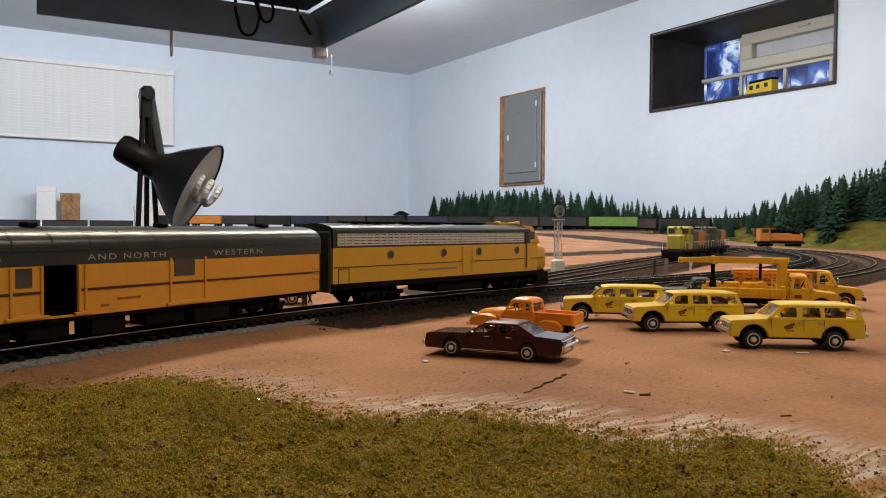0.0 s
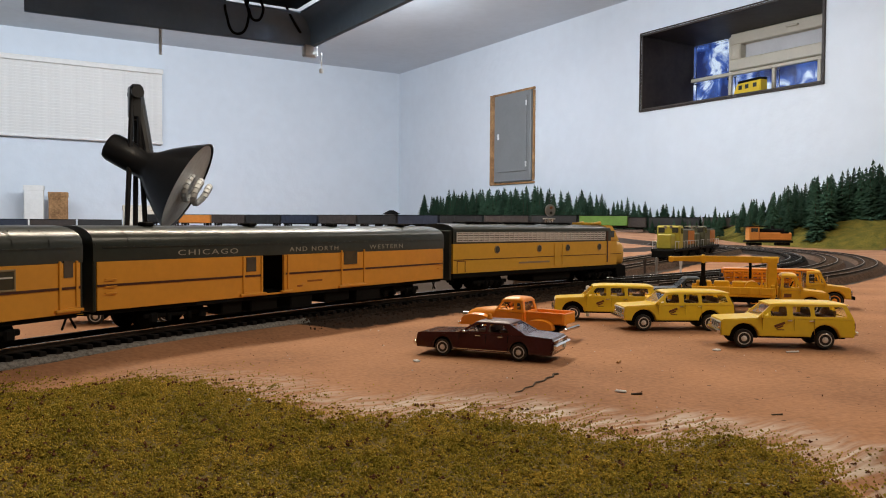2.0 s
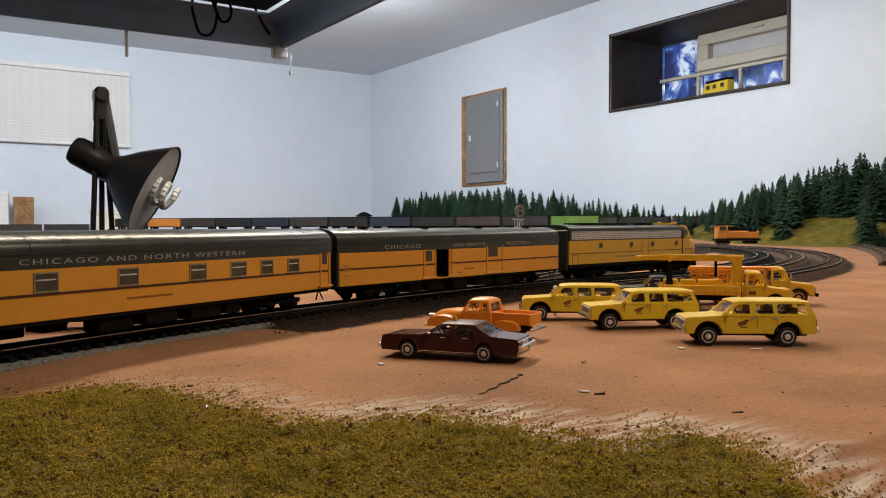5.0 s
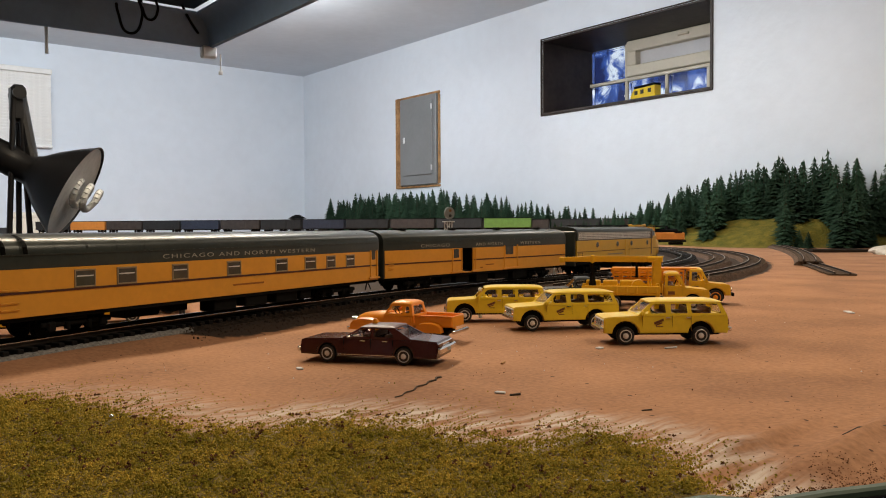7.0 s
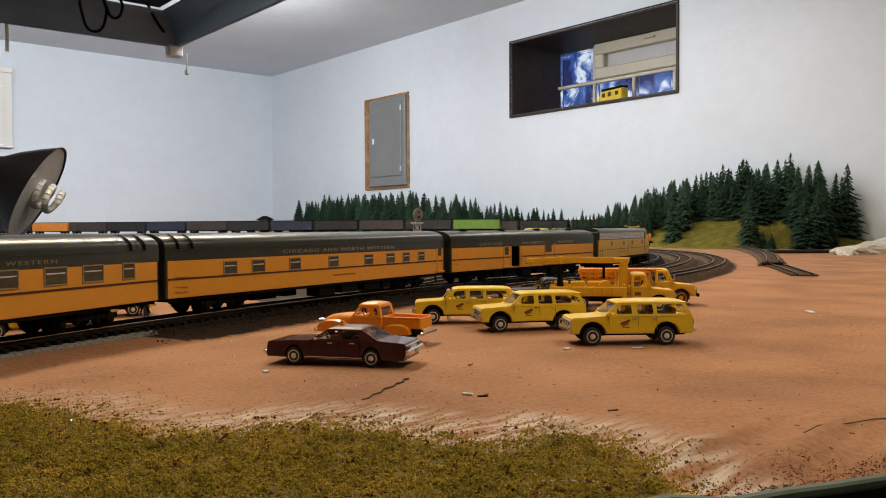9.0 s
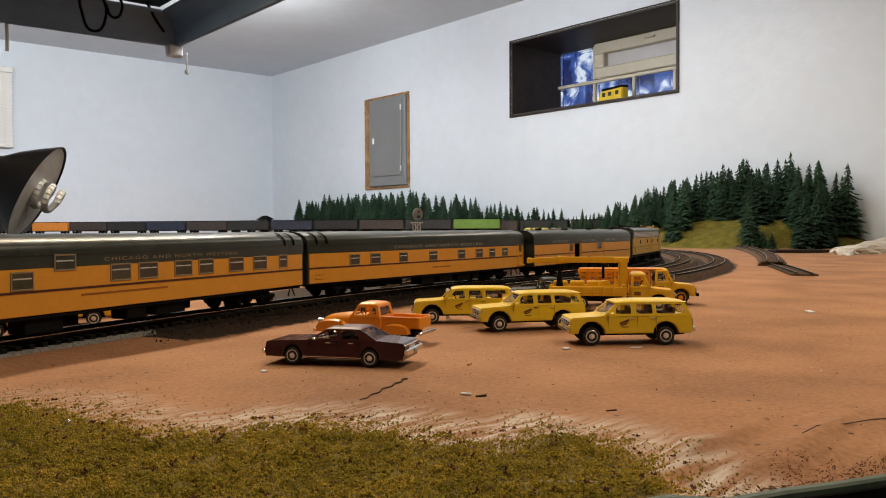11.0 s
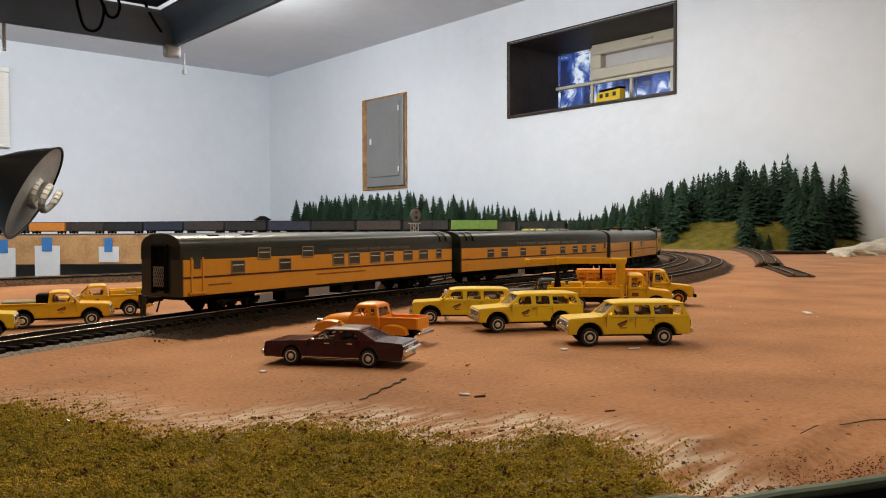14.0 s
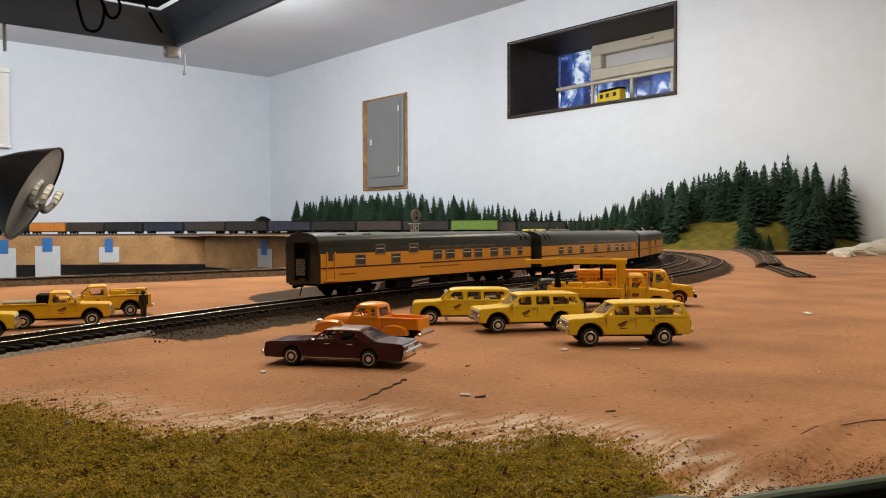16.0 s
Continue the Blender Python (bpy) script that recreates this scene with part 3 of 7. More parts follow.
HEAD = {"locomotive": LEN["locomotive"] + GAP, "baggage": 0.0, "coach": -LEN["baggage"] - GAP, "sleeper": -LEN["baggage"] - 2 * GAP - LEN["coach"]}
BASE = {"locomotive": 0.150, "baggage": 0.175, "coach": 0.205, "sleeper": 0.205}
WHEEL_R = 0.0053
HWID = 0.0175


def car_pose(kind, t):
    """The pose of a car whose two trucks ride on the main track at t seconds, and the turn of each truck under it."""
    c = HEAD[kind] + SPEED * t - LEN[kind] / 2
    a, b = main_line(c + BASE[kind] / 2), main_line(c - BASE[kind] / 2)
    h = math.atan2(a[1] - b[1], a[0] - b[0])
    m = Matrix.Translation(((a[0] + b[0]) / 2, (a[1] + b[1]) / 2, RAIL)) @ Matrix.Rotation(h, 4, "Z")
    return m, a[2] - h, b[2] - h


def rail_truck(parent, x, axles, name="rail_truck"):
    """A truck with side frames, springs and turning axles. Returns it and its axles."""
    span = 0.0155 if len(axles) == 3 else 0.0145
    bm = bmesh.new()
    for y in (-0.0125, 0.0125):
        box(bm, (0, y, 0.0062), (span * 2 + 0.010, 0.0022, 0.0026), 0.0006)
        for ax in axles:
            box(bm, (ax, y * 1.04, 0.0053), (0.0046, 0.0030, 0.0048), 0.0008)
        for ax in (-0.006, 0.006):
            cyl(bm, (ax, y * 1.08, 0.0035), (ax, y * 1.08, 0.0068), 0.0014, n=8)
    box(bm, (0, 0, 0.0078), (0.012, 0.026, 0.003), 0.0006)
    t = part(name, bm, M_UNDER, parent)
    t.matrix_local = Matrix.Translation((x, 0, 0))
    out = []
    for ax in axles:
        bm = bmesh.new()
        for y in (-0.0078, 0.0078):
            cyl(bm, (0, y - 0.0013, 0), (0, y + 0.0013, 0), WHEEL_R, n=20)
            cyl(bm, (0, y * 0.86 - 0.0004, 0), (0, y * 0.86 + 0.0004, 0), WHEEL_R + 0.0006, n=20)
        cyl(bm, (0, -0.0105, 0), (0, 0.0105, 0), 0.0011, n=8)
        w = part("axle", bm, M_UNDER, t)
        w.matrix_local = Matrix.Translation((ax, 0, WHEEL_R))
        out.append((w, ax))
    return t, out


def coupler(parent, x, sign):
    bm = bmesh.new()
    box(bm, (x + sign * 0.003, 0, 0.0095), (0.008, 0.0022, 0.0022), 0.0004)
    box(bm, (x + sign * 0.0065, 0.0006, 0.0093), (0.003, 0.0036, 0.0032), 0.0007)
    cyl(bm, (x + sign * 0.004, -0.004, 0.009), (x + sign * 0.007, -0.005, 0.003), 0.0005, n=6)
    part("coupler", bm, M_UNDER, parent)


def section(half, z0, z1, crown, n=9):
    """A car's upper cross section: sides from z0 to z1, then a rounded roof of the given crown."""
    pts = [(-half, z0), (-half, z1)]
    for i in range(1, n):
        a = math.pi * i / n
        pts.append((-half * math.cos(a) * (1 - 0.10 * math.sin(a) ** 4 * 0), z1 + crown * math.sin(a) ** 0.75))
    pts += [(half, z1), (half, z0)]
    return pts


def pane(bm, x0, x1, z0, z1, y, d, bevel=0.0002):
    box(bm, ((x0 + x1) / 2, y, (z0 + z1) / 2), (x1 - x0, d, z1 - z0), bevel)
    return bm


def car_window(root, x0, x1, z0, z1, side=-1):
    bm = bmesh.new()
    y = side * (HWID + 0.00015)
    w = 0.0008
    for a, b, c, d in ((x0 - w, x1 + w, z1, z1 + w), (x0 - w, x1 + w, z0 - w, z0), (x0 - w, x0, z0, z1), (x1, x1 + w, z0, z1)):
        pane(bm, a, b, c, d, y, 0.0007, 0.00015)
    fr = part("window_frame", bm, M_WINFRAME, root)
    part("pane", pane(bmesh.new(), x0, x1, z0, z1, side * HWID, 0.0004, 0.0), M_WIN, fr)
    part("blind", pane(bmesh.new(), x0 + 0.0005, x1 - 0.0005, z1 - 0.0026, z1 - 0.0020, side * HWID, 0.0007, 0.0), M_STEEL, fr)
    return fr


def passenger_body(root, L, doors=()):
    """Orange sides, dark letterboard and roof with seams, ends, underframe, steps and boxes."""
    h = L / 2
    for side in (-1, 1):
        bm = bmesh.new()
        cuts = sorted(doors)
        xs = [-h + 0.0015] + [v for d in cuts for v in d] + [h - 0.0015]
        for a, b in zip(xs[::2], xs[1::2]):
            pane(bm, a, b, 0.0112, 0.0322, side * (HWID - 0.0005), 0.0010, 0.0002)
        for a, b in cuts:
            pane(bm, a, b, 0.0112, 0.0122, side * (HWID - 0.0005), 0.0010, 0.0002)
        part("side", bm, M_ORANGE, root, "yellow orange painted car side")
        bm = bmesh.new()
        for a, b in zip(xs[::2], xs[1::2]):
            pane(bm, a, b, 0.0214, 0.0224, side * (HWID + 0.0001), 0.0004, 0.0)
        part("stripe", bm, M_STRIPE, root)
    bm = bmesh.new()
    pr = section(HWID, 0.0322, 0.0385, 0.0090, 12)
    inner = [(y * 0.985, z - 0.0) for y, z in pr]
    loft(bm, [[(x, y, z) for y, z in (pr if abs(x) < h - 0.001 else inner)] for x in (-h, -h + 0.002, -h * 0.5, 0, h * 0.5, h - 0.002, h)])
    roof = part("roof", bm, M_GREENBLK, root, "dark green black roof and letterboard", smooth=50)
    # roof seams
    n = int(L / 0.0158)
    for i in range(1, n):
        x = -h + L * i / n
        bm = bmesh.new()
        p2 = section(HWID + 0.00012, 0.0395, 0.0386, 0.0091, 12)[1:-1]
        loft(bm, [[(x + u, y, z + 0.0001) for y, z in p2] for u in (-0.00022, 0.00022)], close=False, caps=False)
        bmesh.ops.solidify(bm, geom=bm.faces[:], thickness=0.0002)
        part("seam", bm, M_GREENBLK, roof)
    for side in (-1, 1):
        bm = bmesh.new()
        pane(bm, -h + 0.004, h - 0.004, 0.0380, 0.0385, side * (HWID + 0.0001), 0.0006, 0.0)
        part("rain_gutter", bm, M_GREENBLK, roof)
    # end walls with diaphragm
    for s in (-1, 1):
        bm = bmesh.new()
        box(bm, (s * (h - 0.0008), 0, 0.0255), (0.0016, 2 * HWID - 0.0004, 0.0300), 0.0006)
        e = part("end_wall", bm, M_GREENBLK, root)
        bm = bmesh.new()
        for y in (-0.0055, 0.0055):
            box(bm, (s * (h + 0.0008), y, 0.0265), (0.0024, 0.0013, 0.0270), 0.0004)
        box(bm, (s * (h + 0.0008), 0, 0.0402), (0.0024, 0.0123, 0.0014), 0.0004)
        part("diaphragm", bm, M_UNDER, e)
        coupler(root, s * h, s)
    bm = bmesh.new()
    box(bm, (0, 0, 0.0105), (L - 0.004, 2 * HWID - 0.003, 0.0026), 0.0003)
    for s in (-1, 1):
        box(bm, (0, s * (HWID - 0.0012), 0.0104), (L * 0.60, 0.0012, 0.0022), 0.0003)
    u = part("underframe", bm, M_UNDER, root)
    rnd = random.Random(int(L * 1e5))
    x = -0.062
    while x < 0.060:
        w = rnd.uniform(0.010, 0.024)
        bm = bmesh.new()
        y = rnd.choice((-0.010, -0.009, 0.009))
        hh = rnd.uniform(0.0055, 0.0080)
        box(bm, (x + w / 2, y, 0.0096 - hh / 2), (w, 0.012, hh), 0.0006)
        part("equipment_box", bm, M_UNDER, u)
        x += w + rnd.uniform(0.002, 0.014)


def grab_irons(root, x, zs, side=-1, w=0.005):
    for z in zs:
        bm = bmesh.new()
        cyl(bm, (x - w / 2, side * (HWID + 0.0008), z), (x + w / 2, side * (HWID + 0.0008), z), 0.00022, n=6)
        for q in (-1, 1):
            cyl(bm, (x + q * w / 2, side * (HWID - 0.0002), z), (x + q * w / 2, side * (HWID + 0.0009), z), 0.00022, n=6)
        part("grab_iron", bm, M_ORANGE, root)


def roof_vent(root, x, y, z):
    bm = bmesh.new()
    box(bm, (x, y, z), (0.0050, 0.0060, 0.0022), 0.0006)
    part("roof_vent", bm, M_UNDER, root)


def roof_hatch(root, x):
    bm = bmesh.new()
    for dx, dy, sx, sy in ((0, -0.0035, 0.010, 0.0007), (0, 0.0035, 0.010, 0.0007), (-0.0047, 0, 0.0007, 0.007), (0.0047, 0, 0.0007, 0.007)):
        box(bm, (x + dx, -0.0095 + dy * 0.8, 0.0450 + dy * 0.28), (sx, sy, 0.0010), 0.0002)
    part("roof_hatch", bm, M_UNDER, root)


def side_text(root, words, x, z, size, material, width, side=-1):
    return lettering(words, size, Matrix.Translation((x, side * (HWID + 0.00012), z)) @ Matrix.Rotation(radians(90), 4, "X"), material, root, spacing=1.25, depth=0.00006, width=width)


def faded_bar(root, x0, x1, z, side=-1):
    part("faded_lettering", pane(bmesh.new(), x0, x1, z, z + 0.0010, side * (HWID + 0.00005), 0.0002, 0.0), M_LETTERDK, root)


def door_panel(root, x0, x1, z0, z1, window, side=-1, sill=True):
    bm = bmesh.new()
    y = side * (HWID + 0.0003)
    for a, b, c, d in ((x0, x0 + 0.0012, z0, z1), (x1 - 0.0012, x1, z0, z1), (x0, x1, z0, z0 + 0.0012)):
        pane(bm, a, b, c, d, y, 0.0008, 0.0002)
    d = part("door_frame", bm, M_ORANGE, root)
    if window:
        wx0, wx1, wz0, wz1 = window
        part("door_window", pane(bmesh.new(), wx0, wx1, wz0, wz1, side * (HWID + 0.0001), 0.0004, 0.0), M_WIN, d)
    if sill:
        part("door_sill", pane(bmesh.new(), x0 - 0.002, x1 + 0.002, z0 - 0.0006, z0 + 0.0006, side * (HWID + 0.0007), 0.0016, 0.0002), M_ORANGE, d)
    return d


def make_baggage():
    root = thing("baggage_car", car_pose("baggage", 0)[0], "orange and dark green model baggage car with an open door", "railway car", "cars of the moving train")
    passenger_body(root, LEN["baggage"], doors=((-0.0370, -0.0225),))
    bm = bmesh.new()
    box(bm, (-0.030, 0, 0.0222), (0.030, 2 * HWID - 0.006, 0.0200), 0.0)
    bmesh.ops.delete(bm, geom=[f for f in bm.faces if abs(f.normal.y) > 0.9], context="FACES")
    bmesh.ops.solidify(bm, geom=bm.faces[:], thickness=0.0006)
    part("dark_interior", bm, M_UNDER, root)
    door_panel(root, -0.0225, -0.0185, 0.0124, 0.0320, None)
    door_panel(root, -0.0510, -0.0375, 0.0124, 0.0320, (-0.0485, -0.0420, 0.0242, 0.0315))
    door_panel(root, 0.0238, 0.0456, 0.0124, 0.0335, (0.0265, 0.0385, 0.0250, 0.0328))
    side_text(root, "CHICAGO", -0.072, 0.0338, 0.0036, M_LETTER, 0.036)
    side_text(root, "AND NORTH", 0.002, 0.0338, 0.0036, M_LETTER, 0.0395)
    side_text(root, "WESTERN", 0.0674, 0.0338, 0.0036, M_LETTER, 0.034)
    for x in (-0.125, 0.127):
        grab_irons(root, x, (0.0185, 0.0215, 0.0245))
    for x in (-0.098, -0.035, 0.030, 0.098):
        roof_vent(root, x, -0.0045, 0.0482)
    for x in (-0.005,):
        roof_hatch(root, x)
    faded_bar(root, -0.004, 0.008, 0.0165)
    faded_bar(root, -0.012, -0.008, 0.0142)
    return root


def make_coach():
    root = thing("coach_car", car_pose("coach", 0)[0], "orange and dark green model passenger coach with eight windows", "railway car", "cars of the moving train")
    passenger_body(root, LEN["coach"])
    for a, b in ((-0.1065, -0.0948), (-0.0833, -0.0711), (-0.0490, -0.0374), (-0.0090, 0.0028), (0.0324, 0.0443), (0.0607, 0.0730), (0.0836, 0.0942), (0.1060, 0.1168)):
        for side in (-1, 1):
            car_window(root, a + 0.0010, b - 0.0010, 0.0232, 0.0300, side)
    door_panel(root, 0.1360, 0.1455, 0.0128, 0.0330, (0.1385, 0.1430, 0.0262, 0.0330))
    side_text(root, "CHICAGO AND NORTH WESTERN", 0.0085, 0.0340, 0.0032, M_LETTER, 0.126)
    grab_irons(root, -0.1375, (0.0150, 0.0180, 0.0235), w=0.008)
    for x in (-0.140, -0.130):
        bm = bmesh.new()
        p2 = section(HWID + 0.0004, 0.0395, 0.0386, 0.0094, 12)[1:6]
        loft(bm, [[(x + u, y, z) for y, z in p2] for u in (-0.0011, 0.0011)], close=False, caps=False)
        bmesh.ops.solidify(bm, geom=bm.faces[:], thickness=0.0006)
        part("roof_rib", bm, M_UNDER, root)
    roof_hatch(root, 0.122)
    roof_vent(root, 0.108, 0.004, 0.0474)
    faded_bar(root, -0.004, 0.022, 0.0165)
    return root


def make_sleeper():
    root = thing("sleeping_car", car_pose("sleeper", 0)[0], "orange and dark green model sleeping car with a gated rear end", "railway car", "cars of the moving train")
    passenger_body(root, LEN["sleeper"])
    rows = ((-0.1115, -0.1015, 0.0234, 0.0302), (-0.0890, -0.0790, 0.0312, 0.0374), (-0.0700, -0.0600, 0.0234, 0.0302), (-0.0480, -0.0375, 0.0312, 0.0374), (-0.0157, -0.0040, 0.0246, 0.0318),
            (0.0025, 0.0145, 0.0246, 0.0318), (0.0282, 0.0402, 0.0246, 0.0318), (0.0470, 0.0580, 0.0246, 0.0318), (0.0730, 0.0850, 0.0246, 0.0318), (0.0957, 0.1080, 0.0246, 0.0318),
            (0.1224, 0.1300, 0.0246, 0.0318))
    for x0, x1, z0, z1 in rows:
        car_window(root, x0, x1, z0, z1)
        car_window(root, x0, x1, z0, z1, 1)
    door_panel(root, -0.1430, -0.1335, 0.0128, 0.0335, (-0.1405, -0.1358, 0.0270, 0.0335))
    side_text(root, "CHICAGO AND NORTH WESTERN", 0.030, 0.0342, 0.0026, M_WINFRAME, 0.10)
    # black slab painting the shade of the open rear door, and its folding gate
    h = LEN["sleeper"] / 2
    bm = bmesh.new()
    box(bm, (-h - 0.0002, 0, 0.0270), (0.0012, 0.0098, 0.0250), 0.0)
    part("doorway_shade", bm, M_BLACK, root)
    bm = bmesh.new()
    for sgn in (-1, 1):
        for i in range(7):
            y0, z = -0.0048 + 0.0016 * i, 0.0165
            for k in range(6):
                ya, yb = y0 + (0.0008 * sgn if k % 2 else 0), y0 + (0 if k % 2 else 0.0008 * sgn)
                cyl(bm, (-h - 0.0014, ya, z), (-h - 0.0014, yb, z + 0.0020), 0.00022, n=5)
                z += 0.0020
    part("folding_gate", bm, M_LETTER, root, "pale folding lattice gate")
    for x in (-0.120, -0.092):
        bm = bmesh.new()
        box(bm, (x, -0.0085, 0.0458), (0.009, 0.006, 0.0014), 0.0004, None)
        part("roof_box", bm, M_UNDER, root)
    roof_hatch(root, -0.108)
    for x in (0.128, 0.138):
        bm = bmesh.new()
        p2 = section(HWID + 0.0004, 0.0395, 0.0386, 0.0094, 12)[1:6]
        loft(bm, [[(x + u, y, z) for y, z in p2] for u in (-0.0011, 0.0011)], close=False, caps=False)
        bmesh.ops.solidify(bm, geom=bm.faces[:], thickness=0.0006)
        part("roof_rib", bm, M_UNDER, root)
    faded_bar(root, -0.034, 0.022, 0.0180)
    faded_bar(root, -0.130, -0.112, 0.0165)
    return root


def make_locomotive():
    root = thing("diesel_locomotive", car_pose("locomotive", 0)[0], "yellow and dark green streamlined model diesel locomotive", "locomotive", "cars of the moving train")
    L = LEN["locomotive"]
    h = L / 2
    r, c = -h + 0.0050, 0.0975
    half = 0.0172
    bm = bmesh.new()
    low = [(-half, 0.0140), (-half, 0.0352), (half, 0.0352), (half, 0.0140)]
    loft(bm, [[(x, y, z) for y, z in low] for x in (r, 0.0, c)])
    part("body", bm, M_LOCOYEL, root, "yellow painted locomotive body")
    bm = bmesh.new()
    up = section(half, 0.0352, 0.0445, 0.0052, 12)
    loft(bm, [[(x, y, z) for y, z in up] for x in (r, 0.0, c - 0.010)])
    part("roof", bm, M_GREENBLK, root, "dark green locomotive roof and upper side", smooth=40)
    # the rounded nose
    bm = bmesh.new()
    rings = []
    for x, w, zt, zb in ((c, 1.0, 0.0352, 0.0130), (c + 0.006, 0.99, 0.0352, 0.0128), (c + 0.0115, 0.96, 0.0348, 0.0126), (c + 0.0155, 0.87, 0.0338, 0.0125), (c + 0.0182, 0.70, 0.0318, 0.0125),
                         (c + 0.0195, 0.46, 0.0285, 0.0130)):
        ring = []
        for i in range(16):
            a = 2 * math.pi * i / 16
            ca, sa = math.cos(a), math.sin(a)
            y = half * w * math.copysign(abs(ca) ** 0.45, ca)
            z = (zt + zb) / 2 + (zt - zb) / 2 * math.copysign(abs(sa) ** 0.45, sa)
            ring.append((x, y, z))
        rings.append(ring)
    loft(bm, rings)
    nose = part("nose", bm, M_LOCOYEL, root, smooth=60)
    bm = bmesh.new()
    extrude(bm, [(c - 0.016, 0.0350), (c + 0.0055, 0.0350), (c - 0.0010, 0.0455), (c - 0.0040, 0.0490), (c - 0.016, 0.0494)], -half, half, 0.0012, 0.10, 0.0350, 0.0490)
    part("cab", bm, M_LOCOYEL, root, smooth=40)
    for s in (-1, 1):
        bm = bmesh.new()
        box(bm, (0, s * 0.0072, 0), (0.0010, 0.0105, 0.0066), 0.0002, pose(c + 0.0022, 0, 0.0405, 0, -31, 0))
        g = part("windshield", bm, M_WIN, root)
        part("cab_window", pane(bmesh.new(), c - 0.0125, c - 0.0035, 0.0385, 0.0445, s * (half - 0.0008), 0.0008, 0.0), M_WIN, root)
        part("cab_door", pane(bmesh.new(), 0.0795, 0.0865, 0.0150, 0.0352, s * (half + 0.0001), 0.0006, 0.0002), M_LOCOYEL, root)
        part("door_slot", pane(bmesh.new(), 0.0802, 0.0825, 0.0165, 0.0440, s * (half + 0.0002), 0.0006, 0.0), M_STRIPE, root)
        # grille along the upper side, with its bars
        gr = part("grille", pane(bmesh.new(), -0.1165, 0.0770, 0.0364, 0.0436, s * (half + 0.0001), 0.0006, 0.0), M_STEEL, root, "silver grille")
        for i in range(34):
            x = -0.1165 + 0.1935 * i / 33
            part("bar", pane(bmesh.new(), x - 0.0005, x + 0.0005, 0.0364, 0.0436, s * (half + 0.0004), 0.0006, 0.0), M_STEEL, gr)
        for i in range(4):
            z = 0.0374 + 0.00175 * i
            part("bar", pane(bmesh.new(), -0.1165, 0.0770, z, z + 0.0004, s * (half + 0.0003), 0.0004, 0.0), M_UNDER, gr)
        for x in (-0.0715, -0.0191, 0.0204, 0.0685):
            bm = bmesh.new()
            cyl(bm, (x, s * (half - 0.0004), 0.0304), (x, s * (half + 0.0005), 0.0304), 0.0030, n=24)
            p = part("porthole", bm, M_WINFRAME, root)
            bm = bmesh.new()
            cyl(bm, (x, s * (half - 0.0004), 0.0304), (x, s * (half + 0.0007), 0.0304), 0.0024, n=24)
            part("pane", bm, M_WIN, p)
        d = part("side_door", pane(bmesh.new(), 0.0020, 0.0105, 0.0150, 0.0352, s * (half + 0.0001), 0.0006, 0.0003), M_LOCOYEL, root)
        for x in (0.0008, 0.0117):
            bm = bmesh.new()
            cyl(bm, (x, s * (half + 0.0010), 0.0165), (x, s * (half + 0.0010), 0.0335), 0.0003, n=6)
            part("handrail", bm, M_LOCOYEL, d)
        part("stripe", pane(bmesh.new(), r + 0.0005, c + 0.008, 0.0234, 0.0239, s * (half + 0.0001), 0.0003, 0.0), M_STRIPE, root)
        for x0, x1, z0, z1 in ((-0.116, -0.1075, 0.0145, 0.0225),):
            bm = bmesh.new()
            for a, b, e, f in ((x0, x0 + 0.0004, z0, z1), (x1, x1 + 0.0004, z0, z1), (x0, x1, z1, z1 + 0.0004)):
                pane(bm, a, b, e, f, s * (half + 0.0001), 0.0003, 0.0)
            part("hatch_outline", bm, M_STRIPE, root)
        part("faded_lettering", pane(bmesh.new(), -0.045, -0.005, 0.0190, 0.0203, s * (half + 0.0001), 0.0002, 0.0), M_WINFRAME, root)
        bm = bmesh.new()
        pane(bm, r, c + 0.004, 0.0105, 0.0140, s * (half - 0.0010), 0.0012, 0.0004)
        part("skirt", bm, M_UNDER, root)
    bm = bmesh.new()
    box(bm, (-0.002, 0, 0.0118), (0.230, 0.028, 0.0040), 0.0004)
    box(bm, (0.004, 0, 0.0068), (0.052, 0.028, 0.0070), 0.0012)
    part("underframe", bm, M_UNDER, root)
    bm = bmesh.new()
    extrude(bm, [(c + 0.004, 0.0020), (c + 0.0205, 0.0020), (c + 0.0195, 0.0125), (c + 0.002, 0.0125)], -0.015, 0.015, 0.0006)
    part("pilot", bm, M_UNDER, nose)
    bm = bmesh.new()
    cyl(bm, (c + 0.0170, 0, 0.0290), (c + 0.0198, 0, 0.0293), 0.0026, n=16)
    part("headlight", bm, M_CHROME, nose)
    # roof gear
    for x, w in ((-0.080, 0.030), (-0.030, 0.040), (0.020, 0.030)):
        bm = bmesh.new()
        for y in (-0.006, 0.006):
            box(bm, (x, y, 0.0508), (w, 0.0030, 0.0012), 0.0004)
        for k in range(3):
            box(bm, (x - w * 0.3 + k * w * 0.3, 0, 0.0503), (0.003, 0.013, 0.0014), 0.0004)
        part("roof_vent", bm, M_UNDER, root)
    for x in (-0.058, -0.010, 0.040):
        bm = bmesh.new()
        cyl(bm, (x, 0, 0.0490), (x, 0, 0.0512), 0.0056, 0.0050, n=20)
        part("roof_fan", bm, M_UNDER, root)
    bm = bmesh.new()
    extrude(bm, [(0.060, 0.0492), (0.078, 0.0492), (0.088, 0.0482), (0.090, 0.0488), (0.076, 0.0516), (0.060, 0.0516)], -0.006, 0.006, 0.0006)
    part("roof_cover", bm, M_LOCOYEL, root)
    for s in (-1, 1):
        bm = bmesh.new()
        cyl(bm, (0.068, s * 0.009, 0.0505), (0.082, s * 0.009, 0.0512), 0.0007, 0.0016, n=10)
        part("horn", bm, M_LOCOYEL, root)
    bm = bmesh.new()
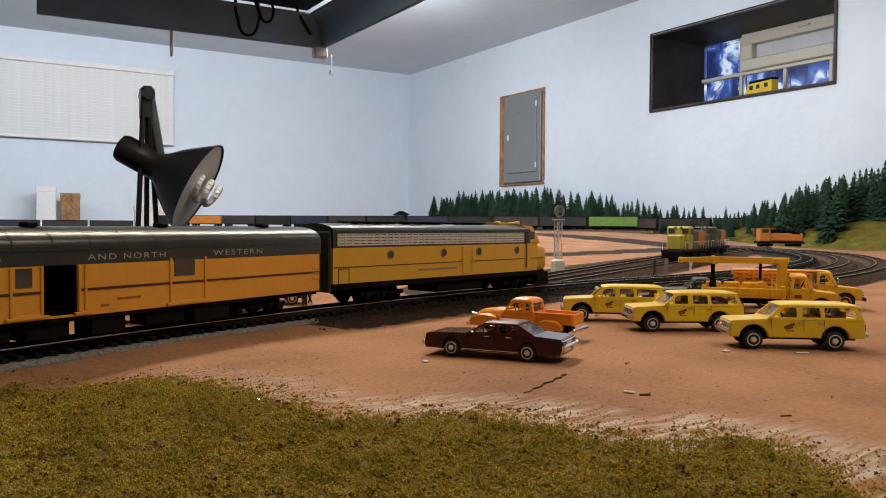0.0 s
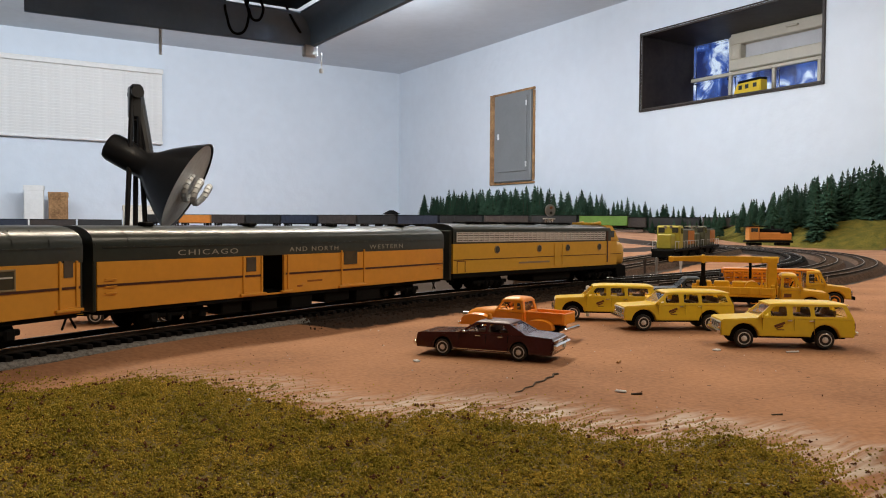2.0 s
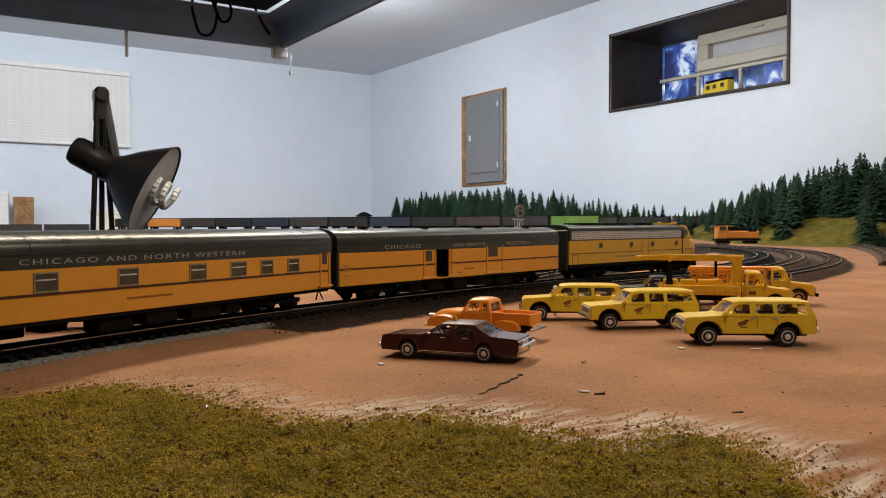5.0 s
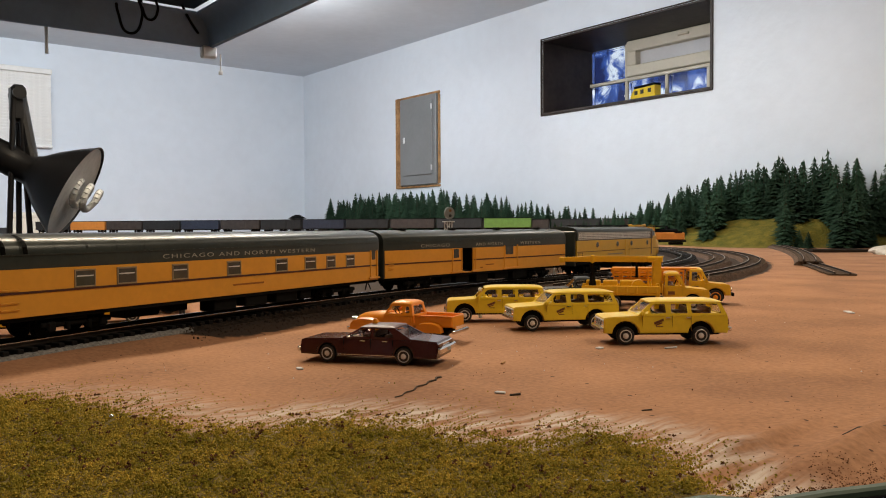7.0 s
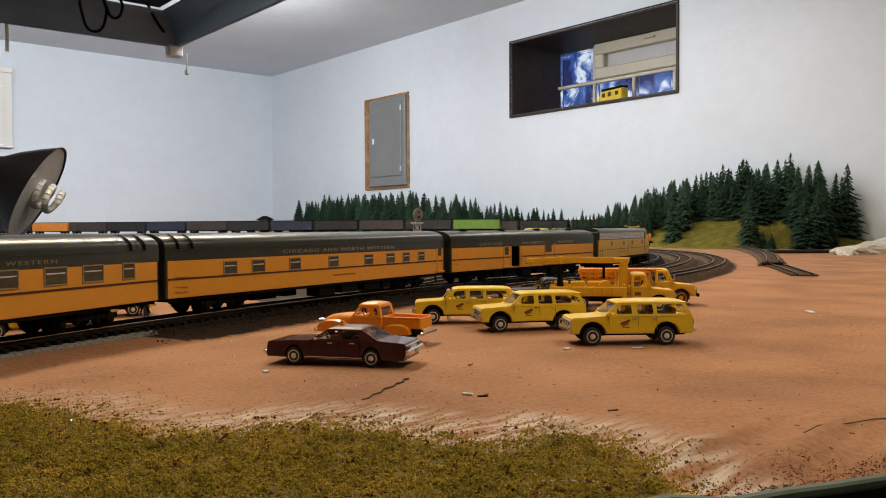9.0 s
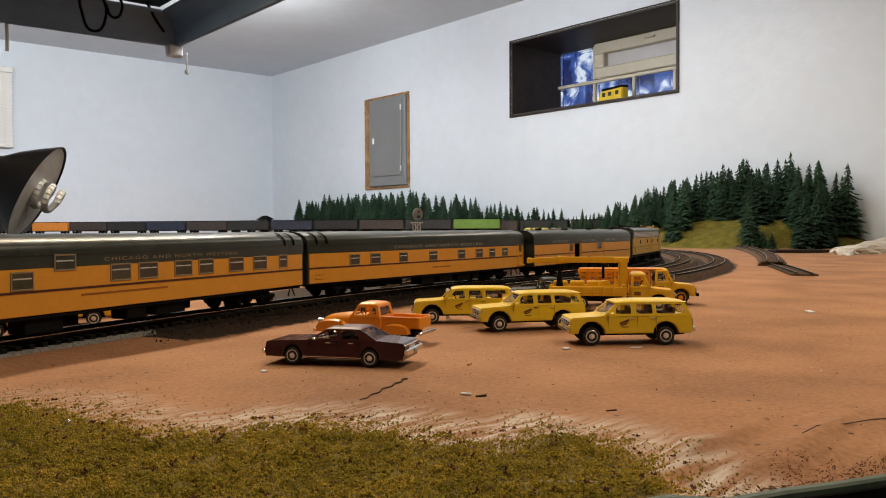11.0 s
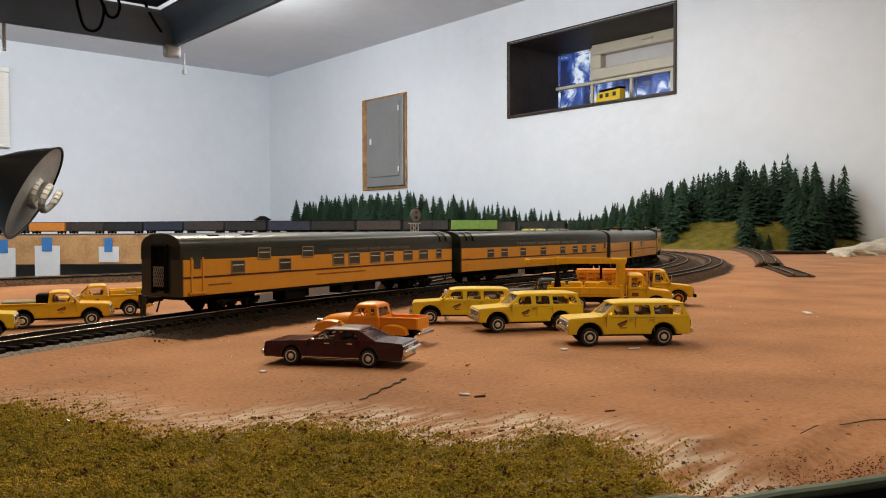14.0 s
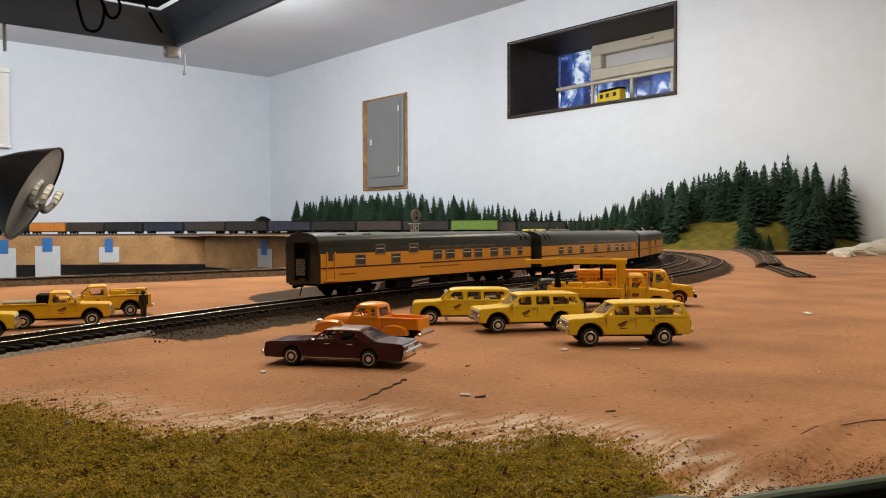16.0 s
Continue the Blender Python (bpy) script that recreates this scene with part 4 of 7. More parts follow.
    box(bm, (r - 0.0012, 0, 0.0270), (0.0024, 0.0325, 0.0360), 0.0008)
    part("rear_wall", bm, M_GREENBLK, root)
    coupler(root, -h + 0.004, -1)
    return root


TRAIN = {}
for kind, make in (("locomotive", make_locomotive), ("baggage", make_baggage), ("coach", make_coach), ("sleeper", make_sleeper)):
    car = make()
    axles = (-0.0145, 0.0, 0.0145)
    trucks = [rail_truck(car, s * BASE[kind] / 2, axles if kind == "locomotive" else (-0.0145, 0.0145)) for s in (1, -1)]
    TRAIN[kind] = (car, trucks)


def motions():
    """Run the train along the main track at an even pace, its trucks turning in the curves and its axles rolling."""
    for kind, (car, trucks) in TRAIN.items():
        times = [i * 0.5 for i in range(33)]
        walk(car, [(t, car_pose(kind, t)[0]) for t in times])
        for k, (truck, axles) in enumerate(trucks):
            x = (1, -1)[k] * BASE[kind] / 2
            walk(truck, [(t, Matrix.Translation((x, 0, 0)) @ Matrix.Rotation(car_pose(kind, t)[1 + k], 4, "Z")) for t in times])
            for axle, ax in axles:
                walk(axle, [(i / 10, Matrix.Translation((ax, 0, WHEEL_R)) @ Matrix.Rotation(SPEED * i / 10 / WHEEL_R, 4, "Y")) for i in range(161)])

# ---- model road vehicles, drawn in full-size metres and brought to scale ----
S = 1 / 87.1


def vpart(name, bm, material, parent, label="", smooth=35):
    return part(name, scaled(bm, S), material, parent, label, smooth)


def wheel(parent, x, y, r, w, rim=M_RIM, n=20):
    s = 1 if y > 0 else -1
    bm = bmesh.new()
    prof = [(r * 0.62, -w / 2), (r * 0.93, -w / 2), (r, -w * 0.32), (r, w * 0.32), (r * 0.93, w / 2), (r * 0.62, w / 2)]
    loft(bm, [[(x + q * math.cos(2 * math.pi * i / n), y + p, r + q * math.sin(2 * math.pi * i / n)) for i in range(n)] for q, p in prof])
    t = vpart("wheel", bm, M_TYRE, parent, "black tyre")
    bm = bmesh.new()
    o, d = y + s * w * 0.5, s * w
    rings = [(0.70, 0.0), (0.66, 0.06), (0.60, 0.04), (0.54, -0.10), (0.50, -0.10), (0.50, -0.30), (0.70, -0.30)]
    loft(bm, [[(x + r * q * math.cos(2 * math.pi * i / n), o + d * p, r + r * q * math.sin(2 * math.pi * i / n)) for i in range(n)] for q, p in rings + rings[:1]], caps=False)
    hub = [(0.46, -0.12), (0.40, -0.02), (0.24, 0.02), (0.20, 0.10), (0.10, 0.13)]
    loft(bm, [[(x + r * q * math.cos(2 * math.pi * i / n), o + d * p, r + r * q * math.sin(2 * math.pi * i / n)) for i in range(n)] for q, p in hub])
    vpart("rim", bm, rim, t, "bright wheel rim")
    return t


def arch(cx, r, cz, z0, n=8):
    """Points of a wheel arch cut from below, from front to rear."""
    a0 = math.asin(max(-1, min(1, (z0 - cz) / r)))
    return [(cx + r * math.cos(a0 + (math.pi - 2 * a0) * i / n), cz + r * math.sin(a0 + (math.pi - 2 * a0) * i / n)) for i in range(n + 1)]


def lower_body(parent, outline_top, z0, wheels, width, material, bevel=0.06, taper=0.05, ztop=1.2, name="body"):
    """The body below the windows: outline_top runs from the rear to the front; the wheels' arches are cut out of the sill."""
    prof = list(outline_top)
    prof.append((outline_top[-1][0] - 0.03, z0))
    for cx, r, cz in wheels:
        prof += arch(cx, r, cz, z0)
    prof.append((outline_top[0][0] + 0.03, z0))
    bm = bmesh.new()
    extrude(bm, prof, -width / 2, width / 2, bevel, taper, z0 + 0.3, ztop)
    return vpart(name, bm, material, parent)


def holed_panel(bm, outer, holes, front, back):
    """A sheet with openings through it: outlines in (u, v), carried by front and back to its two faces."""
    flat = bmesh.new()
    loops = []
    for ring in [outer] + list(holes):
        vs = [flat.verts.new((u, v, 0)) for u, v in ring]
        loops.append(vs)
        for a, b in zip(vs, vs[1:] + vs[:1]):
            flat.edges.new((a, b))
    bmesh.ops.triangle_fill(flat, edges=flat.edges[:], use_beauty=True)
    flat.verts.index_update()
    sides = [[bm.verts.new(g(v.co.x, v.co.y)) for v in flat.verts] for g in (front, back)]
    for f in flat.faces:
        idx = [v.index for v in f.verts]
        bm.faces.new([sides[0][i] for i in idx])
        bm.faces.new([sides[1][i] for i in idx[::-1]])
    for vs in loops:
        for a, b in zip(vs, vs[1:] + vs[:1]):
            bm.faces.new((sides[0][a.index], sides[0][b.index], sides[1][b.index], sides[1][a.index]))
    flat.free()


def rounded(poly, r):
    """The outline with its corners cut round."""
    out = []
    for a, b, c in zip(poly[-1:] + poly[:-1], poly, poly[1:] + poly[:1]):
        b = Vector(b)
        p, q = Vector(a) - b, Vector(c) - b
        p, q = b + p.normalized() * min(r, p.length / 3), b + q.normalized() * min(r, q.length / 3)
        out += [tuple(p), tuple((p + q) / 4 + b / 2), tuple(q)]
    return out


def glazed_cabin(root, paint, roof_paint, front, rear, zb, zr, zt, wb, wt, windows, name="cabin", post=0.10, trim=None):
    """A cabin with real window openings: front and rear are (x at the belt, x at the roof's rim); windows are side openings in (x, z)."""
    def half(z):
        return wb / 2 + (wt - wb) / 2 * (z - zb) / (zr - zb)
    bm = bmesh.new()
    outer = [(rear[0], zb), (front[0], zb), (front[1], zr), (rear[1], zr)]
    holes = [rounded(p, 0.06) for p in windows]
    for s in (-1, 1):
        holed_panel(bm, outer, holes, lambda x, z: (x, s * half(z), z), lambda x, z: (x, s * (half(z) - 0.05), z))
    ends = []
    for base, rim, d in ((front[0], front[1], -1), (rear[0], rear[1], 1)):
        def at(u, v, inset, base=base, rim=rim, d=d):
            z = zb + (zr - zb) * v
            return (base + (rim - base) * v + d * inset, u * (half(z) - 0.004), z)
        e = post / (wb / 2)
        hole = rounded([(-1 + e, 0.12), (1 - e, 0.12), (1 - e * 1.1, 0.90), (-1 + e * 1.1, 0.90)], 0.05)
        holed_panel(bm, [(-1, 0), (1, 0), (1, 1), (-1, 1)], [hole], lambda u, v: at(u, v, 0.0), lambda u, v: at(u, v, 0.05))
        ends.append(at)
    cab = vpart(name, bm, paint, root, smooth=30)
    # the domed roof over its gutter
    bm = bmesh.new()
    hw = wt / 2
    rings = []
    x0, x1 = rear[1], front[1]
    for k, lift in ((-0.03, 0.0), (0.02, 0.55), (0.10, 0.88), (0.30, 1.0), (0.55, 1.0), (0.80, 0.97), (0.92, 0.82), (0.985, 0.5), (1.03, 0.0)):
        x = x0 + (x1 - x0) * k
        c = (zt - zr) * lift + 0.012
        rings.append([(x, hw * u, zr - 0.02 if v < 0 else zr + c * v) for u, v in
                      ((-1.02, -1), (-1.02, 0.10), (-0.97, 0.42), (-0.86, 0.72), (-0.55, 0.93), (0, 1), (0.55, 0.93), (0.86, 0.72), (0.97, 0.42), (1.02, 0.10), (1.02, -1))])
    loft(bm, rings)
    vpart("roof", bm, roof_paint, cab, smooth=50)
    # panes a little behind their openings
    for s in (-1, 1):
        for poly in windows:
            cx, cz = sum(p[0] for p in poly) / len(poly), sum(p[1] for p in poly) / len(poly)
            big = [(cx + (x - cx) * 1.03, cz + (z - cz) * 1.03) for x, z in poly]
            bm = bmesh.new()
            holed_panel(bm, big, [], lambda x, z: (x, s * (half(z) - 0.030), z), lambda x, z: (x, s * (half(z) - 0.040), z))
            g = vpart("side_window", bm, M_CLEAR, cab, smooth=None)
            g.visible_shadow = False
            if trim:
                bm = bmesh.new()
                small = [(cx + (x - cx) * 1.0, cz + (z - cz) * 1.0) for x, z in poly]
                wide = [(cx + (x - cx) * 1.07, cz + (z - cz) * 1.10) for x, z in poly]
                holed_panel(bm, wide, [small], lambda x, z: (x, s * (half(z) + 0.012), z), lambda x, z: (x, s * (half(z) - 0.01), z))
                vpart("window_trim", bm, trim, cab, smooth=None)
    for at, nm in zip(ends, ("windshield", "rear_window")):
        bm = bmesh.new()
        e = post / (wb / 2) * 0.9
        holed_panel(bm, [(-1 + e, 0.10), (1 - e, 0.10), (1 - e, 0.92), (-1 + e, 0.92)], [], lambda u, v: at(u, v, 0.025), lambda u, v: at(u, v, 0.035))
        g = vpart(nm, bm, M_CLEAR, cab, smooth=None)
        g.visible_shadow = False
    return cab


def seats(root, xs, z, w, h=0.34):
    for x in xs:
        bm = bmesh.new()
        box(bm, (x + 0.16, 0, z + 0.05), (0.42, w, 0.12), 0.03)
        box(bm, (x - 0.06, 0, z + h / 2), (0.13, w, h), 0.04, Matrix.Translation((x, 0, z)) @ Matrix.Rotation(-0.12, 4, "Y") @ Matrix.Translation((-x, 0, -z)))
        vpart("seat", bm, M_SEAT, root, "brown bench seat")


def steering_wheel(root, x, y, z):
    bm = bmesh.new()
    n = 14
    m = Matrix.Translation((x, y, z)) @ Matrix.Rotation(radians(-65), 4, "Y")
    loft(bm, [[m @ Vector(((0.18 + 0.022 * math.cos(b)) * math.cos(2 * math.pi * i / n), (0.18 + 0.022 * math.cos(b)) * math.sin(2 * math.pi * i / n), 0.022 * math.sin(b))) for i in range(n)]
              for b in (0, 1.57, 3.14, 4.71, 6.28)], caps=False)
    vpart("steering_wheel", bm, M_UNDER, root)


def wheel_well_shades(root, wheels, width):
    """Solid black blocks behind the wheels that paint the shade of the wheel wells."""
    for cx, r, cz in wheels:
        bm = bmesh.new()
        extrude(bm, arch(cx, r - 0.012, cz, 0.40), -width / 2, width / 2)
        vpart("wheel_well_shade", bm, M_UNDER, root, "black block painting the shade inside the wheel well")


def vbox(parent, name, c, s, material, bevel=0.02, label="", m=None):
    return vpart(name, box(bmesh.new(), c, s, bevel, m), material, parent, label)


def seam(parent, x, z0, z1, w, material=None, taper=0.05):
    for s in (-1, 1):
        vbox(parent, "seam", (x, s * (w / 2 * (1 - taper * 0.5) + 0.001), (z0 + z1) / 2), (0.008, 0.05, z1 - z0), material or M_SEAMYEL, 0)


def badge(parent, x, z, w):
    for s in (-1, 1):
        lean = Matrix.Translation((x, 0, z)) @ Matrix.Rotation(0.38 * s, 4, "Y") @ Matrix.Translation((-x, 0, -z))
        b = vbox(parent, "badge", (x, s * (w / 2 - 0.012), z + 0.03), (0.44, 0.03, 0.10), M_BADGE, 0, "small red brown emblem", lean)
        vbox(b, "badge_bar", (x + 0.04, s * (w / 2 - 0.012), z - 0.07), (0.30, 0.03, 0.05), M_BADGE, 0, "", lean)
        vbox(b, "badge_bar", (x - 0.02, s * (w / 2 - 0.008), z - 0.19), (0.30, 0.03, 0.035), M_BADGE, 0)


def front_end(parent, x, z, w, bumper_z):
    """Grille in its bright frame, square headlights and a chrome bumper."""
    vbox(parent, "bumper", (x + 0.12, 0, bumper_z), (0.18, w * 1.0, 0.20), M_CHROME, 0.05, "chrome bumper")
    frame_bar = vbox(parent, "grille", (x + 0.035, 0, z), (0.05, w * 0.90, 0.34), M_STEEL, 0.02, "bright grille")
    for k in (-0.10, -0.05, 0.0, 0.05, 0.10):
        vbox(frame_bar, "grille_bar", (x + 0.055, 0, z + k), (0.03, w * 0.58, 0.018), M_UNDER, 0)
    for s in (-1, 1):
        h = vbox(parent, "headlight", (x + 0.055, s * w * 0.375, z + 0.03), (0.05, 0.24, 0.20), M_CHROME, 0.03, "square headlight")
        vbox(h, "marker_light", (x + 0.055, s * w * 0.375, z - 0.11), (0.05, 0.24, 0.06), M_PICKORANGE, 0.01, "amber marker light")


def suburban(place, group="yellow railway vans"):
    root = thing("passenger_van", place, "bright yellow model station wagon van with chrome bumpers", "model car", group)
    w = 2.0
    wh = ((1.75, 0.60, 0.44), (-1.54, 0.58, 0.44))
    lower_body(root, [(-2.72, 0.60), (-2.76, 1.00), (-2.70, 1.27), (1.25, 1.27), (1.45, 1.25), (2.58, 1.19), (2.68, 1.15), (2.72, 0.72)], 0.50, wh, w, M_YELLOW, 0.04, 0.06, 1.27)
    wheel_well_shades(root, wh, 1.56)
    glazed_cabin(root, M_YELLOW, M_YELLOW, (1.24, 0.60), (-2.70, -2.42), 1.25, 1.84, 1.95, w * 0.95, w * 0.80,
                 [[(0.93, 1.35), (0.74, 1.53), (0.74, 1.35)], [(0.66, 1.35), (0.66, 1.60), (0.50, 1.75), (0.00, 1.76), (-0.02, 1.35)], [(-0.24, 1.35), (-0.24, 1.76), (-0.94, 1.76), (-0.98, 1.35)],
                  [(-1.14, 1.35), (-1.12, 1.76), (-2.30, 1.76), (-2.44, 1.35)]])
    seats(root, (-0.15, -1.05, -1.9), 1.26, 1.5)
    steering_wheel(root, 0.50, 0.42, 1.42)
    front_end(root, 2.66, 0.92, w, 0.66)
    vbox(root, "rear_bumper", (-2.82, 0, 0.66), (0.16, w * 0.98, 0.18), M_CHROME, 0.05, "chrome bumper")
    for x in (1.02, -0.28, -1.10):
        seam(root, x, 0.60, 1.26, w)
    for x in (-0.10, -0.98):
        for s in (-1, 1):
            vbox(root, "door_handle", (x, s * (w / 2 * 0.97 + 0.01), 1.17), (0.20, 0.05, 0.05), M_CHROME, 0.01)
    badge(root, 0.30, 0.98, w)
    vbox(root, "chassis", (-0.05, 0, 0.47), (4.9, 1.1, 0.18), M_UNDER, 0.02)
    for s in (-1, 1):
        vbox(root, "tail_light", (-2.735, s * 0.88, 0.98), (0.06, 0.14, 0.26), M_BADGE, 0.02)
        vbox(root, "mirror", (1.00, s * 1.03, 1.36), (0.08, 0.16, 0.20), M_YELLOW, 0.02)
    for x, r, z in wh:
        for s in (-1, 1):
            wheel(root, x, s * 0.85, 0.39, 0.26)
    return root


def sedan(place):
    root = thing("sedan_car", place, "dark maroon model sedan with chrome trim and vinyl roof", "model car")
    w = 1.96
    wh = ((1.62, 0.40, 0.34), (-1.48, 0.38, 0.34))
    lower_body(root, [(-2.78, 0.42), (-2.84, 0.72), (-2.74, 0.90), (-1.55, 0.98), (0.95, 0.95), (1.10, 0.93), (2.60, 0.86), (2.72, 0.82), (2.76, 0.55)], 0.28, wh, w, M_MAROON, 0.06, 0.08, 0.95)
    wheel_well_shades(root, wh, 1.5)
    glazed_cabin(root, M_MAROON, M_VINYL, (1.02, 0.30), (-1.80, -1.02), 0.93, 1.34, 1.41, w * 0.90, w * 0.70,
                 [[(0.74, 1.00), (0.26, 1.28), (-0.12, 1.29), (-0.12, 1.00)], [(-0.24, 1.00), (-0.24, 1.29), (-0.80, 1.29), (-1.08, 1.00)]], trim=M_MAROON)
    seats(root, (-0.12, -1.0), 0.95, 1.35, 0.26)
    steering_wheel(root, 0.42, 0.4, 1.06)
    vbox(root, "rear_bumper", (-2.88, 0, 0.58), (0.18, w * 1.0, 0.24), M_CHROME, 0.05, "chrome rear bumper")
    vbox(root, "tail_panel", (-2.80, 0, 0.76), (0.08, w * 0.86, 0.16), M_CHROME, 0.03)
    for s in (-1, 1):
        vbox(root, "tail_light", (-2.85, s * 0.66, 0.77), (0.04, 0.44, 0.10), M_BADGE, 0.01)
    vbox(root, "plate", (-2.985, 0, 0.58), (0.02, 0.32, 0.14), M_LETTER, 0.01)
    vbox(root, "front_bumper", (2.82, 0, 0.46), (0.16, w * 0.98, 0.20), M_CHROME, 0.05, "chrome front bumper")
    vbox(root, "grille", (2.745, 0, 0.68), (0.05, w * 0.84, 0.16), M_STEEL, 0.02)
    for s in (-1, 1):
        vbox(root, "sill_trim", (0.0, s * (w / 2 - 0.01), 0.33), (2.3, 0.03, 0.02), M_CHROME, 0.0)
        for x in (0.15, -0.75):
            vbox(root, "door_handle", (x, s * (w / 2 * 0.97), 0.86), (0.20, 0.05, 0.03), M_CHROME, 0.0)
        vbox(root, "mirror", (0.72, s * 0.96, 1.00), (0.14, 0.14, 0.10), M_CHROME, 0.03)
    for x in (0.92, -0.18, -1.05):
        seam(root, x, 0.36, 0.93, w, M_BLACK)
    bm = bmesh.new()
    cyl(bm, (0.02, 0, 1.39), (0.02, 0, 1.47), 0.12, n=12)
    cyl(bm, (0.02, 0, 1.47), (0.02, 0, 1.60), 0.10, 0.07, n=12)
    vpart("beacon", bm, M_PICKORANGE, root, "small orange roof beacon")
    vbox(root, "chassis", (0, 0, 0.28), (4.9, 1.2, 0.14), M_UNDER, 0.02)
    for x, r, z in wh:
        for s in (-1, 1):
            wheel(root, x, s * 0.83, 0.33, 0.24)
    return root


def old_pickup(place):
    root = thing("vintage_pickup", place, "bright orange vintage model pickup with rounded fenders", "model car")
    w = 1.5
    # bonnet
    bm = bmesh.new()
    rings = []
    for x, hw, zt in ((0.55, 0.72, 1.30), (1.2, 0.64, 1.27), (1.85, 0.52, 1.18), (2.15, 0.42, 1.05)):
        rings.append([(x, -hw, 0.55), (x, -hw, zt * 0.78), (x, -hw * 0.80, zt * 0.95), (x, -hw * 0.35, zt), (x, hw * 0.35, zt), (x, hw * 0.80, zt * 0.95), (x, hw, zt * 0.78), (x, hw, 0.55)])
    loft(bm, rings)
    vpart("bonnet", bm, M_PICKORANGE, root, smooth=50)
    bm = bmesh.new()
    extrude(bm, [(-0.82, 0.55), (-0.84, 1.17), (0.62, 1.22), (0.66, 0.55)], -0.80, 0.80, 0.06)
    vpart("cab_base", bm, M_PICKORANGE, root)
    glazed_cabin(root, M_PICKORANGE, M_PICKORANGE, (0.62, 0.28), (-0.84, -0.72), 1.15, 1.64, 1.82, 1.58, 1.32,
                 [[(0.46, 1.24), (0.22, 1.58), (-0.30, 1.58), (-0.32, 1.24)], [(-0.45, 1.28), (-0.45, 1.58), (-0.62, 1.56), (-0.68, 1.28)]], name="cab", post=0.22)
    seats(root, (-0.5,), 1.16, 1.1)
    steering_wheel(root, 0.15, 0.35, 1.34)
    # cargo bed
    for s in (-1, 1):
        vbox(root, "bed_side", (-1.78, s * 0.66, 0.95), (1.78, 0.08, 0.46), M_PICKORANGE, 0.02)
        vbox(root, "bed_rail", (-1.78, s * 0.68, 1.19), (1.80, 0.12, 0.06), M_PICKORANGE, 0.02)
        # fenders
        for cx, L, hh in ((1.52, 0.80, 1.02), (-1.62, 0.66, 0.92)):
            bm = bmesh.new()
            rings = []
            for i in range(9):
                a = math.pi * i / 8
                x = cx + L * math.cos(a) * (1.0 if cx > 0 else 0.95)
                zt = 0.48 + (hh - 0.48) * math.sin(a) ** 0.6 if 0 < i < 8 else 0.50
                y0, y1 = s * 0.55, s * 0.92
                rings.append([(x, y0, 0.46), (x, y0, zt), (x, (y0 + y1) / 2, zt), (x, y1, zt - 0.10 * (zt - 0.44)), (x, y1, 0.46)])
            loft(bm, rings)
            vpart("fender", bm, M_PICKORANGE, root, smooth=50)
        vbox(root, "running_board", (0.0, s * 0.78, 0.44), (1.5, 0.26, 0.08), M_PICKORANGE, 0.02)
        bm = bmesh.new()
        cyl(bm, (1.98, s * 0.70, 0.92), (2.24, s * 0.70, 0.92), 0.12, 0.13, n=14)
        vpart("headlight", bm, M_CHROME, root)
    vbox(root, "bed_floor", (-1.78, 0, 0.74), (1.80, 1.28, 0.06), M_PICKORANGE, 0.01)
    vbox(root, "tailgate", (-2.68, 0, 0.95), (0.08, 1.34, 0.48), M_PICKORANGE, 0.02)
    vbox(root, "rear_bumper", (-2.82, 0, 0.52), (0.14, 1.76, 0.16), M_CHROME, 0.04, "chrome rear bumper")
    vbox(root, "front_bumper", (2.42, 0, 0.50), (0.14, 1.80, 0.16), M_CHROME, 0.04, "chrome front bumper")
    vbox(root, "grille", (2.16, 0, 0.80), (0.06, 0.80, 0.34), M_STEEL, 0.03)
    vbox(root, "chassis", (-0.2, 0, 0.45), (4.4, 0.9, 0.16), M_UNDER, 0.02)
    for x in (1.52, -1.62):
        for s in (-1, 1):
            wheel(root, x, s * 0.76, 0.36, 0.24)
    return root


